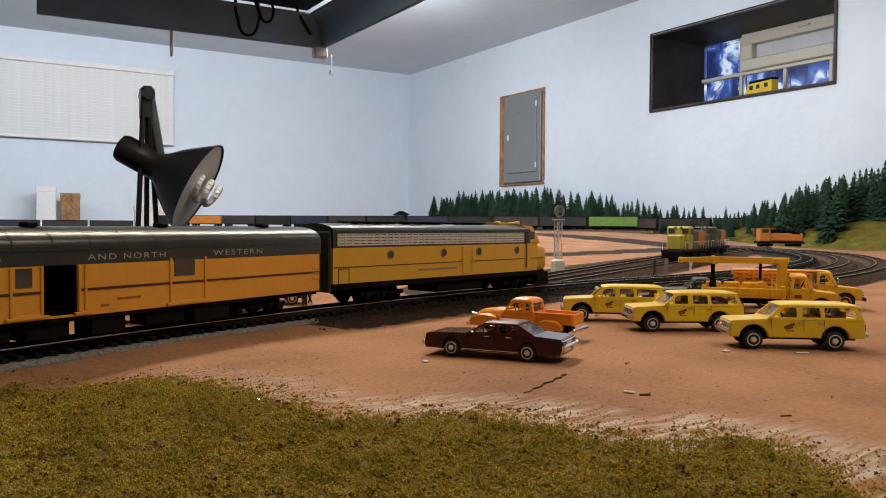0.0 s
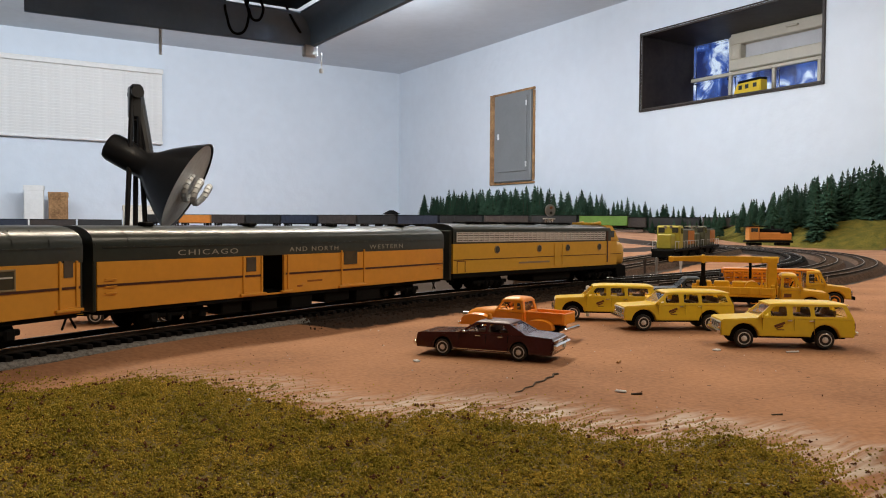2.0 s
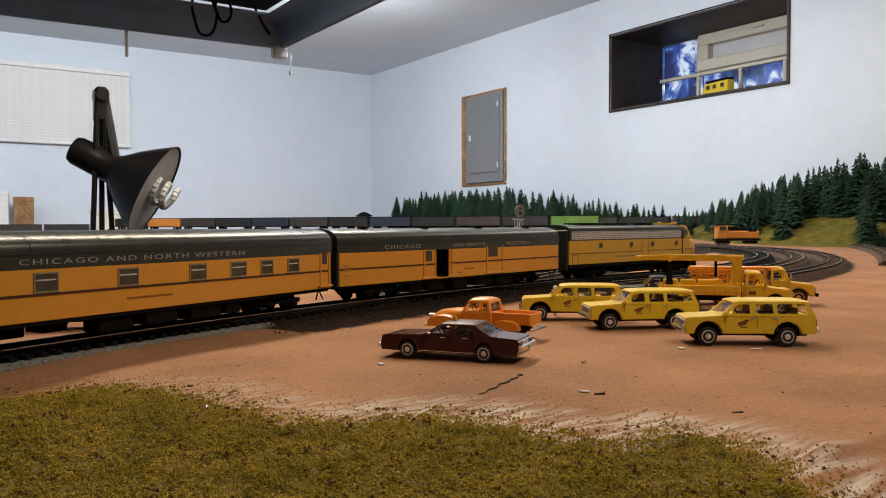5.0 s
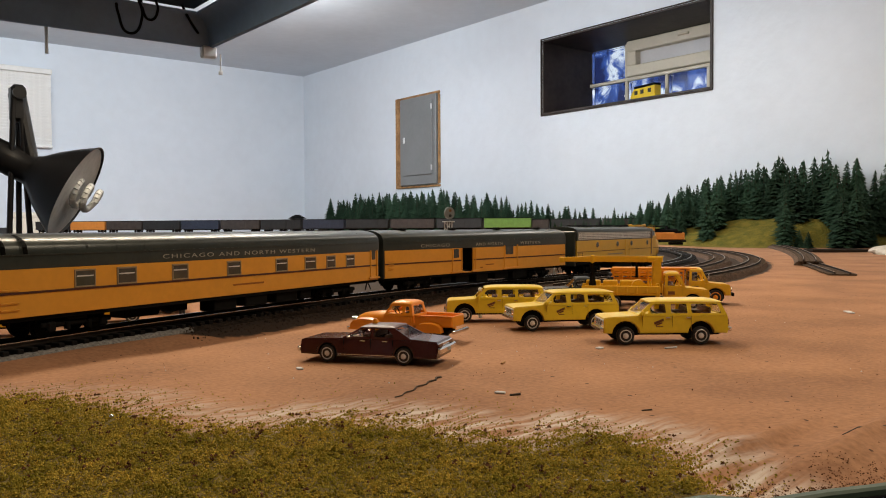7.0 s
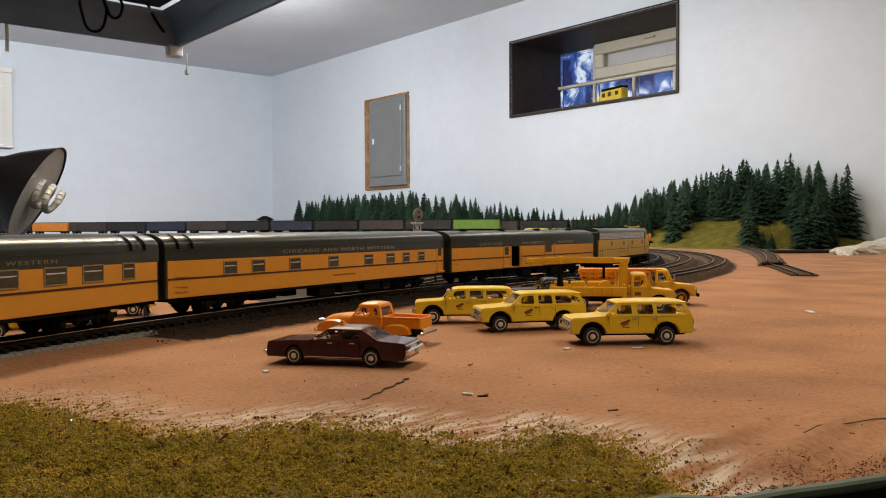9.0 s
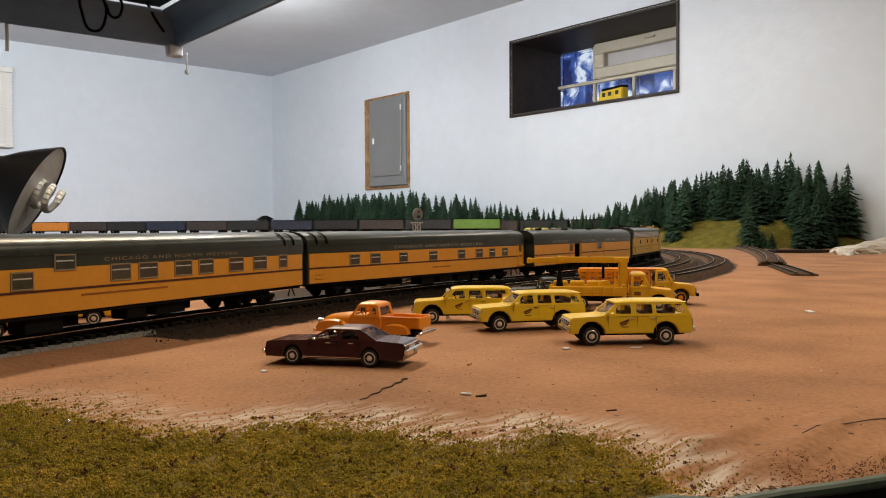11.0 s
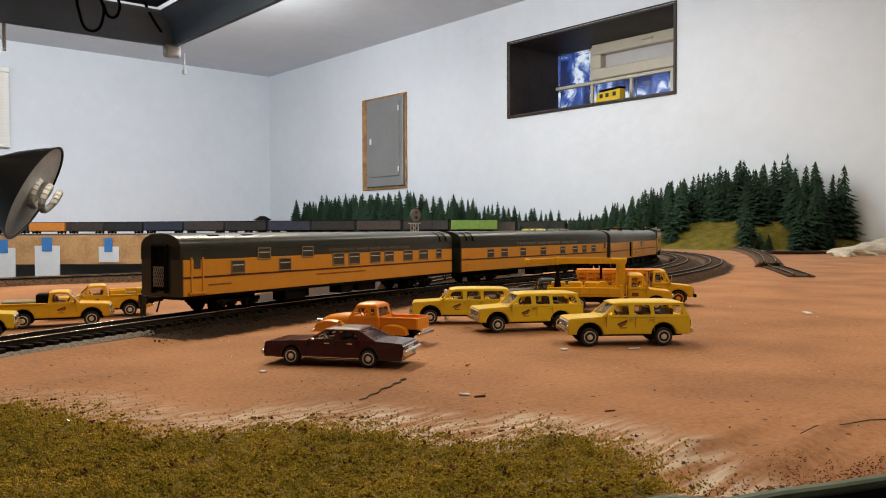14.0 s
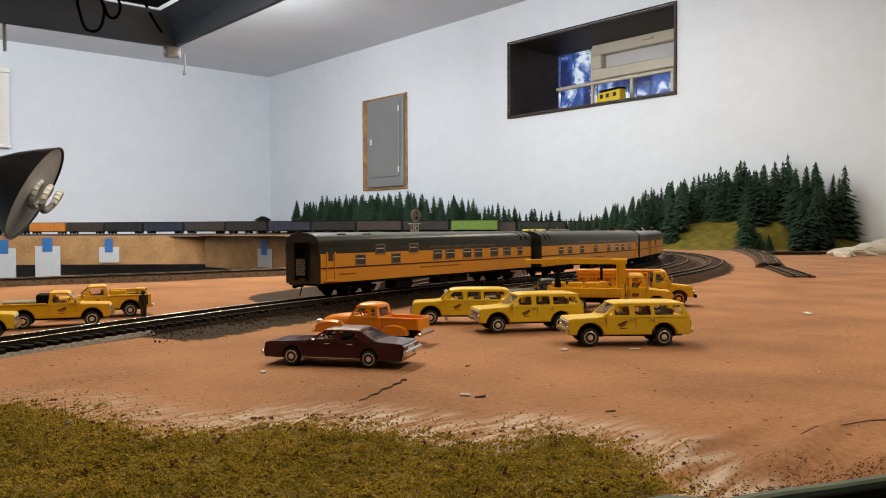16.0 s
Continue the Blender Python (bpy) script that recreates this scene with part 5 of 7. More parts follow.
def pickup(place, paint, name, label, load="none"):
    root = thing(name, place, label, "model car", "")
    w = 2.0
    wh = ((1.80, 0.58, 0.44), (-1.53, 0.57, 0.44))
    lower_body(root, [(-2.70, 0.60), (-2.72, 1.22), (0.05, 1.24), (1.30, 1.24), (2.58, 1.18), (2.68, 1.14), (2.72, 0.74)], 0.50, wh, w, paint, 0.05, 0.05, 1.24)
    wheel_well_shades(root, wh, 1.56)
    glazed_cabin(root, paint, paint, (1.28, 0.66), (-0.34, -0.26), 1.21, 1.82, 1.92, w * 0.94, w * 0.78,
                 [[(1.00, 1.32), (0.82, 1.50), (0.82, 1.32)], [(0.74, 1.32), (0.74, 1.58), (0.58, 1.74), (-0.10, 1.74), (-0.16, 1.32)]], name="cab")
    seats(root, (0.05,), 1.22, 1.5)
    steering_wheel(root, 0.60, 0.42, 1.40)
    for s in (-1, 1):
        vbox(root, "bed_rail", (-1.55, s * 0.92, 1.27), (2.30, 0.14, 0.08), paint, 0.02)
        vbox(root, "mirror", (1.00, s * 1.04, 1.38), (0.08, 0.16, 0.22), M_CHROME, 0.02)
    # flat black sheet on the solid body paints the shade down in the bed
    vbox(root, "bed_shade", (-1.55, 0, 1.252), (2.10, 1.55, 0.03), M_UNDER, 0.0, "black sheet painting the shade in the load bed")
    front_end(root, 2.68, 0.92, w, 0.64)
    vbox(root, "rear_bumper", (-2.78, 0, 0.62), (0.16, w * 0.96, 0.18), M_CHROME, 0.04, "chrome bumper")
    seam(root, 1.05, 0.60, 1.22, w)
    seam(root, -0.30, 0.60, 1.22, w)
    badge(root, 0.35, 0.95, w)
    if load == "tools":
        vbox(root, "load_block", (-0.65, 0.1, 1.50), (0.6, 1.3, 0.50), M_UNDER, 0.05, "dark rough crate")
        for k in range(4):
            vbox(root, "load_plank", (-1.75, -0.6 + 0.4 * k, 1.36), (1.6, 0.22, 0.10), M_LETTER, 0.02, "pale plank")
    if load == "crane":
        vbox(root, "crane_base", (-0.9, 0, 1.40), (0.9, 1.2, 0.30), paint, 0.04)
        vbox(root, "crane_arm", (-1.50, 0.1, 1.52), (2.1, 0.30, 0.22), paint, 0.03)
        vbox(root, "winch", (-2.2, -0.1, 1.45), (0.5, 0.8, 0.35), M_TRUCKYEL, 0.05)
    vbox(root, "chassis", (-0.05, 0, 0.47), (4.9, 1.1, 0.18), M_UNDER, 0.02)
    for x, r, z in wh:
        for s in (-1, 1):
            wheel(root, x, s * 0.85, 0.39, 0.26)
    return root


def work_truck(place, label, boom):
    root = thing("utility_truck", place, label, "model truck", "yellow utility trucks")
    # short bonneted cab
    wh = ((2.55, 0.58, 0.48),)
    bm = bmesh.new()
    prof = [(0.95, 0.62), (0.95, 1.50), (2.05, 1.50), (2.25, 1.46), (3.45, 1.34), (3.56, 1.25), (3.58, 0.62)] + arch(2.62, 0.60, 0.50, 0.62)
    extrude(bm, prof, -1.05, 1.05, 0.07, 0.06, 1.0, 1.5)
    vpart("bonnet", bm, M_TRUCKYEL, root)
    wheel_well_shades(root, ((2.62, 0.60, 0.50),), 1.7)
    glazed_cabin(root, M_TRUCKYEL, M_TRUCKYEL, (2.20, 1.84), (0.95, 1.02), 1.46, 2.24, 2.42, 2.0, 1.72,
                 [[(2.00, 1.58), (1.84, 1.92), (1.84, 1.58)], [(1.77, 1.58), (1.77, 2.00), (1.68, 2.16), (1.16, 2.16), (1.13, 1.58)]], name="cab")
    seats(root, (1.22,), 1.48, 1.6, 0.42)
    steering_wheel(root, 1.72, 0.45, 1.72)
    vbox(root, "grille", (3.59, 0, 1.02), (0.06, 1.60, 0.34), M_WHITE, 0.03, "white radiator grille")
    for s in (-1, 1):
        bm = bmesh.new()
        cyl(bm, (3.56, s * 0.76, 1.02), (3.66, s * 0.76, 1.02), 0.14, n=14)
        vpart("headlight", bm, M_CHROME, root)
        vbox(root, "mirror", (2.15, s * 1.18, 1.85), (0.08, 0.14, 0.34), M_CHROME, 0.02)
        vbox(root, "mirror_arm", (2.12, s * 1.08, 1.72), (0.04, 0.24, 0.04), M_CHROME, 0)
        vbox(root, "badge", (1.35, s * 1.055, 1.14), (0.40, 0.02, 0.20), M_BADGE, 0, "small red brown emblem")
    seam(root, 0.98 + 0.04, 0.70, 1.48, 2.1)
    seam(root, 2.02, 0.70, 1.48, 2.1)
    vbox(root, "front_bumper", (3.72, 0, 0.70), (0.16, 2.1, 0.22), M_UNDER, 0.04, "black bumper")
    vbox(root, "chassis", (-0.4, 0, 0.72), (7.4, 0.9, 0.26), M_UNDER, 0.03)
    bed = vbox(root, "bed", (-1.65, 0, 1.05), (4.7, 2.2, 0.18), M_TRUCKYEL, 0.03)
    if boom:
        for s in (-1, 1):
            vbox(bed, "bed_side", (-1.65, s * 1.08, 1.32), (4.7, 0.10, 0.44), M_TRUCKYEL, 0.03)
            for k in range(8):
                vbox(bed, "stake", (-3.7 + 0.6 * k, s * 1.15, 1.30), (0.10, 0.06, 0.46), M_TRUCKYEL, 0.01)
        for k in range(3):
            vbox(bed, "tool_locker", (-3.3 + 1.05 * k, 0.5, 1.55), (0.9, 0.7, 0.5), M_TRUCKYEL, 0.06)
        vbox(bed, "pipe", (-1.9, -0.35, 1.42), (3.9, 0.16, 0.16), M_TRUCKYEL, 0.05)
        bm = bmesh.new()
        cyl(bm, (-0.55, -0.3, 1.45), (-0.55, 0.5, 1.45), 0.42, n=18)
        vpart("winch_drum", bm, M_TRUCKYEL, bed)
        # mast, boom and outriggers
        bm = bmesh.new()
        extrude(bm, [(0.25, 1.1), (0.85, 1.1), (0.80, 3.0), (0.62, 3.22), (0.30, 3.05)], -0.42, 0.42, 0.05)
        mast = vpart("mast", bm, M_TRUCKYEL, root)
        vbox(mast, "mast_cap", (0.42, 0, 3.14), (0.95, 0.66, 0.36), M_TRUCKYEL, 0.06)
        bm = bmesh.new()
        extrude(bm, [(-5.25, 2.98), (0.85, 2.96), (0.95, 3.34), (-3.3, 3.34), (-5.25, 3.24)], -0.26, 0.26, 0.03)
        arm = vpart("boom", bm, M_TRUCKYEL, mast, "yellow crane boom laid over the bed")
        vbox(arm, "boom_joint", (-3.35, 0, 3.15), (0.22, 0.62, 0.50), M_TRUCKYEL, 0.04)
        vbox(arm, "boom_head", (-5.25, 0, 3.10), (0.30, 0.66, 0.34), M_TRUCKYEL, 0.05)
        vbox(mast, "ram", (-0.55, 0, 2.45), (0.16, 0.16, 1.1), M_UNDER, 0.03, "", pose(-0.1, 0, 0.1, 0, 0, 0))
        for s in (-1, 1):
            vbox(mast, "outrigger", (0.55, s * 0.98, 0.95), (0.22, 0.22, 1.5), M_TRUCKYEL, 0.03)
            vbox(mast, "lever", (0.10, s * 1.05, 1.42), (0.08, 0.08, 0.9), M_TRUCKYEL, 0.01, "", pose(0, 0, 0))
        bm = bmesh.new()
        cyl(bm, (-3.35, -0.1, 1.5), (-3.35, -0.1, 3.0), 0.13, n=10)
        cyl(bm, (-3.35, -0.1, 1.5), (-3.35, -0.1, 2.1), 0.24, 0.16, n=10)
        vpart("boom_rest", bm, M_UNDER, root, "black boom rest")
    else:
        for s in (-1, 1):
            for z in (1.30, 1.62, 1.94, 2.22):
                vbox(bed, "rail", (-1.65, s * 1.05, z), (4.6, 0.08, 0.13), M_PICKORANGE, 0.02)
            for k in range(9):
                vbox(bed, "stake", (-3.9 + 0.56 * k, s * 1.10, 1.65), (0.12, 0.08, 1.28), M_PICKORANGE, 0.02)
        vbox(bed, "ladder_rack", (-1.2, 0, 2.36), (5.4, 1.6, 0.10), M_PICKORANGE, 0.03)
        for k in range(5):
            vbox(bed, "load_beam", (-1.7, -0.8 + 0.4 * k, 1.30), (3.8, 0.22, 0.24), M_BADGE, 0.02, "dark red beam")
    for x, ys in ((2.62, (-0.86, 0.86)), (-2.10, (-0.88, 0.88))):
        for y in ys:
            wheel(root, x, y, 0.50, 0.34, M_PICKORANGE if not boom else M_RIM)
    return root


def ground_pose(x, y, deg):
    return Matrix.Translation((x, y, ground_height(x, y) + 0.0002)) @ Matrix.Rotation(radians(deg), 4, "Z")


def by_wheel(x, y, deg, wx, wy):
    """The pose of a vehicle one of whose wheels, at (wx, wy) in its full-size metres, stands at x, y."""
    a = radians(deg)
    px, py = wx * S, wy * S
    return ground_pose(x - px * math.cos(a) + py * math.sin(a), y - px * math.sin(a) - py * math.cos(a), deg)


VAN = suburban(by_wheel(0.3265, 0.274, 142, 1.75, 0.97))
copy_thing(VAN, by_wheel(0.3285, 0.341, 150, 1.75, 0.97))
copy_thing(VAN, by_wheel(0.3250, 0.396, 140, 1.75, 0.97))
sedan(by_wheel(0.186, 0.326, 124, 1.62, 0.95))
old_pickup(by_wheel(0.2600, 0.3290, 118, -2.8, 0.85))
work_truck(by_wheel(0.4935, 0.3330, -50, 3.6, -1.0), "yellow model utility truck with a crane boom over its bed", True)
work_truck(by_wheel(0.5470, 0.3490, -48, 3.65, -0.9), "yellow model stake truck with orange rails", False)
pickup(ground_pose(0.470, 0.425, 140), M_DARKBLUE, "pickup_truck", "dark blue grey model pickup parked beside the yellow vans")
pickup(by_wheel(0.169, 0.537, -21, 1.80, -0.97), M_TRUCKYEL, "pickup_truck", "yellow model pickup loaded with planks and a crate", "tools")
pickup(by_wheel(0.205, 0.572, 164, -1.53, 0.97), M_TRUCKYEL, "pickup_truck", "yellow orange model pickup with a small crane", "crane")
pickup(by_wheel(0.1185, 0.5030, -18, 2.75, -0.9), M_YELLOW, "pickup_truck", "yellow model pickup parked beside the track")

# ---- room fittings ----


def breaker_panel():
    root = thing("breaker_panel", pose(WX, (P_Y0 + P_Y1) / 2, (P_Z0 + P_Z1) / 2), "grey metal electrical panel set in a raw wood framed hole", "electrical panel")
    hy, hz = (P_Y1 - P_Y0) / 2, (P_Z1 - P_Z0) / 2
    bm = bmesh.new()
    box(bm, (-0.004, hy - 0.025, 0), (0.014, 0.048, hz * 2), 0.002)
    part("wood_edge", bm, M_WOODEDGE, root, "raw brown wood strip")
    bm = bmesh.new()
    box(bm, (-0.004, -0.024, hz - 0.006), (0.012, hy * 2 - 0.05, 0.012), 0.002)
    box(bm, (-0.004, -0.024, -hz + 0.005), (0.012, hy * 2 - 0.05, 0.010), 0.002)
    box(bm, (-0.004, -hy + 0.006, 0), (0.012, 0.010, hz * 2 - 0.03), 0.002)
    part("trim", bm, M_WOODEDGE, root)
    bm = bmesh.new()
    box(bm, (-0.010, -0.020, 0), (0.020, hy * 2 - 0.068, hz * 2 - 0.026), 0.003)
    part("cover", bm, M_PANEL, root)
    bm = bmesh.new()
    box(bm, (-0.023, -0.026, 0.012), (0.006, hy * 2 - 0.135, hz * 2 - 0.10), 0.002)
    d = part("door", bm, M_PANEL, root)
    for z in (-0.14, 0.16):
        part("hinge", box(bmesh.new(), (-0.027, -hy + 0.040, z), (0.006, 0.008, 0.026), 0.001), M_STEEL, d)
    part("latch", box(bmesh.new(), (-0.028, 0.085, 0.01), (0.006, 0.014, 0.030), 0.002), M_STEEL, d)


breaker_panel()


def outdoors():
    m = bpy.data.materials.new("outdoor_light")
    m.use_nodes = True
    nt = m.node_tree
    b = nt.nodes["Principled BSDF"]
    no = nt.nodes.new("ShaderNodeTexNoise")
    no.inputs["Scale"].default_value, no.inputs["Detail"].default_value = 11, 9
    no.inputs["Distortion"].default_value = 0.8
    tc = nt.nodes.new("ShaderNodeTexCoord")
    nt.links.new(tc.outputs["Object"], no.inputs["Vector"])
    r = nt.nodes.new("ShaderNodeValToRGB")
    e = r.color_ramp.elements
    e[0].position, e[0].color = 0.40, (0.008, 0.02, 0.11, 1)
    e[1].position, e[1].color = 0.62, (0.80, 0.90, 1.0, 1)
    k = r.color_ramp.elements.new(0.53)
    k.color = (0.05, 0.13, 0.48, 1)
    nt.links.new(no.outputs["Fac"], r.inputs[0])
    nt.links.new(r.outputs[0], b.inputs["Emission Color"])
    b.inputs["Emission Strength"].default_value = 0.9
    b.inputs["Base Color"].default_value = (0, 0, 0, 1)
    ob = slab("backdrop", (WX + 0.345, W_Y0 - 0.1, W_Z0 - 0.1), (WX + 0.36, W_Y1 + 0.1, W_Z1 + 0.1), m, "snowy blue daylight outside the glass blocks")


outdoors()
M_BLOCK = glass("glass_block", (0.85, 0.90, 0.97), 0.03)
M_CREAM = mat("cream_vinyl", (0.62, 0.58, 0.48), 0.5, var=0.04, scale=20)


def basement_window():
    root = thing("window_1", Matrix(), "deep basement window of glass blocks with a cream vent", "window", kind="structure")
    t = 0.008
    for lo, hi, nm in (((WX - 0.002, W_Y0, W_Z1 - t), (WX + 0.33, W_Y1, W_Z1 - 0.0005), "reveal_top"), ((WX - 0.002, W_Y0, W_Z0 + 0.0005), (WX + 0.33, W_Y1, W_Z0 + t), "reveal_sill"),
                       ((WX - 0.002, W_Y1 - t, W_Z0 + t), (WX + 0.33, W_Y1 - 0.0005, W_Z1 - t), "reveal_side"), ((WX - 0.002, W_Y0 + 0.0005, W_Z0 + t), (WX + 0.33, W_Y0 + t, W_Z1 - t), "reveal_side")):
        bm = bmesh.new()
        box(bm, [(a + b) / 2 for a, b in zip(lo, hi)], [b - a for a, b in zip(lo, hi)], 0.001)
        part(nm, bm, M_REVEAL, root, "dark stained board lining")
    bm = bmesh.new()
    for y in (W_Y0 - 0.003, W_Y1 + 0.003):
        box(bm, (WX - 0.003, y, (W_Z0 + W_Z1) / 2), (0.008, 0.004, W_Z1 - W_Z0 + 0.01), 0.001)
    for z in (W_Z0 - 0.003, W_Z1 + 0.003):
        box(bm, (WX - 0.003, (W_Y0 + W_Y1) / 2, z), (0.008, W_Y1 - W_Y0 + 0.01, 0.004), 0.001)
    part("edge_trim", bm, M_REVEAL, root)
    x = WX + 0.30
    ys = [2.355, 2.155, 1.955, 1.765, 1.585]
    zs = [W_Z0 + 0.010, 0.682, 0.838]
    mortar = bmesh.new()
    for y in ys[1:-1]:
        box(mortar, (x, y, (zs[0] + zs[1]) / 2), (0.05, 0.014, zs[1] - zs[0] - 0.014), 0.002)
    box(mortar, (x, (ys[0] + ys[-1]) / 2, zs[1]), (0.05, ys[0] - ys[-1], 0.014), 0.002)
    box(mortar, (x, ys[1], (zs[1] + zs[2]) / 2), (0.05, 0.014, zs[2] - zs[1] - 0.016), 0.002)
    part("mortar", mortar, M_CREAM, root)
    for i in range(4):
        for j in range(2):
            if j == 1 and i > 0:
                continue
            bm = bmesh.new()
            box(bm, (x, (ys[i] + ys[i + 1]) / 2, (zs[j] + zs[j + 1]) / 2), (0.045, ys[i] - ys[i + 1] - 0.017, zs[j + 1] - zs[j] - 0.017), 0.006)
            ob = part("glass_block", bm, M_BLOCK, root)
            ob.visible_shadow = False
    # hopper vent
    y0, y1, z0, z1 = ys[-1], ys[1] - 0.008, zs[1] + 0.008, zs[2]
    bm = bmesh.new()
    for lo, hi in (((y0, z0), (y1, z0 + 0.045)), ((y0, z1 - 0.045), (y1, z1)), ((y0, z0 + 0.045), (y0 + 0.05, z1 - 0.045)), ((y1 - 0.05, z0 + 0.045), (y1, z1 - 0.045))):
        box(bm, (x - 0.012, (lo[0] + hi[0]) / 2, (lo[1] + hi[1]) / 2), (0.05, hi[0] - lo[0], hi[1] - lo[1]), 0.004)
    v = part("vent_frame", bm, M_CREAM, root, "cream vinyl vent frame")
    part("vent_pane", box(bmesh.new(), (x, (y0 + y1) / 2, (z0 + z1) / 2), (0.008, y1 - y0 - 0.1, z1 - z0 - 0.09), 0), M_PAPER, v)
    part("vent_latch", box(bmesh.new(), (x - 0.042, (y0 + y1) / 2, z0 + 0.128), (0.012, 0.05, 0.008), 0.002), M_CREAM, v)


basement_window()


def sill_model():
    root = thing("toy_locomotive", pose(WX + 0.20, 2.00, W_Z0 + 0.008, 0, 0, 78), "small yellow and black toy locomotive on the window sill", "toy train")
    root.scale = (0.72, 0.8, 0.9)
    part("body", extrude(bmesh.new(), [(-0.10, 0.028), (0.10, 0.028), (0.10, 0.055), (0.075, 0.085), (-0.10, 0.085)], -0.022, 0.022, 0.004), M_YELLOW, root)
    part("roof", box(bmesh.new(), (-0.015, 0, 0.090), (0.17, 0.046, 0.010), 0.003), M_UNDER, root, "black roof")
    part("underframe", box(bmesh.new(), (0, 0, 0.020), (0.20, 0.040, 0.016), 0.003), M_UNDER, root)
    for xx in (-0.06, 0.06):
        for s in (-1, 1):
            bm = bmesh.new()
            cyl(bm, (xx, s * 0.014, 0.012), (xx, s * 0.020, 0.012), 0.012, n=16)
            part("wheel", bm, M_UNDER, root)
    for xx in (-0.06, 0.0, 0.05):
        part("window", box(bmesh.new(), (xx, 0.0222, 0.066), (0.026, 0.003, 0.018), 0.001), M_WIN, root)
        part("window", box(bmesh.new(), (xx, -0.0222, 0.066), (0.026, 0.003, 0.018), 0.001), M_WIN, root)


sill_model()


def mini_blind():
    x0, x1, z0, z1 = -0.55, 0.996, 0.474, 0.868
    root = thing("window_blind", pose(0, WY - 0.004, 0), "closed white mini blind over a window", "window blind")
    part("headrail", box(bmesh.new(), ((x0 + x1) / 2, -0.020, z1 - 0.012), (x1 - x0, 0.040, 0.026), 0.003), M_WHITE, root)
    part("bottom_rail", box(bmesh.new(), ((x0 + x1) / 2, -0.018, z0 + 0.007), (x1 - x0, 0.024, 0.014), 0.003), M_WHITE, root)
    sl = finish(box(bmesh.new(), (0, 0, 0), (x1 - x0 - 0.004, 0.003, 0.0165), 0.001), "slat", M_WHITE)
    n = 24
    for i in range(n):
        o = new("slat", sl)
        o.parent = root
        o.matrix_local = pose((x0 + x1) / 2, -0.018, z0 + 0.022 + (z1 - z0 - 0.052) * i / (n - 1), 18)
    for x in (x0 + 0.2, x1 - 0.2):
        bm = bmesh.new()
        cyl(bm, (x, -0.030, z0 + 0.01), (x, -0.030, z1 - 0.02), 0.0012, n=6)
        part("cord", bm, M_WHITE, root)


mini_blind()


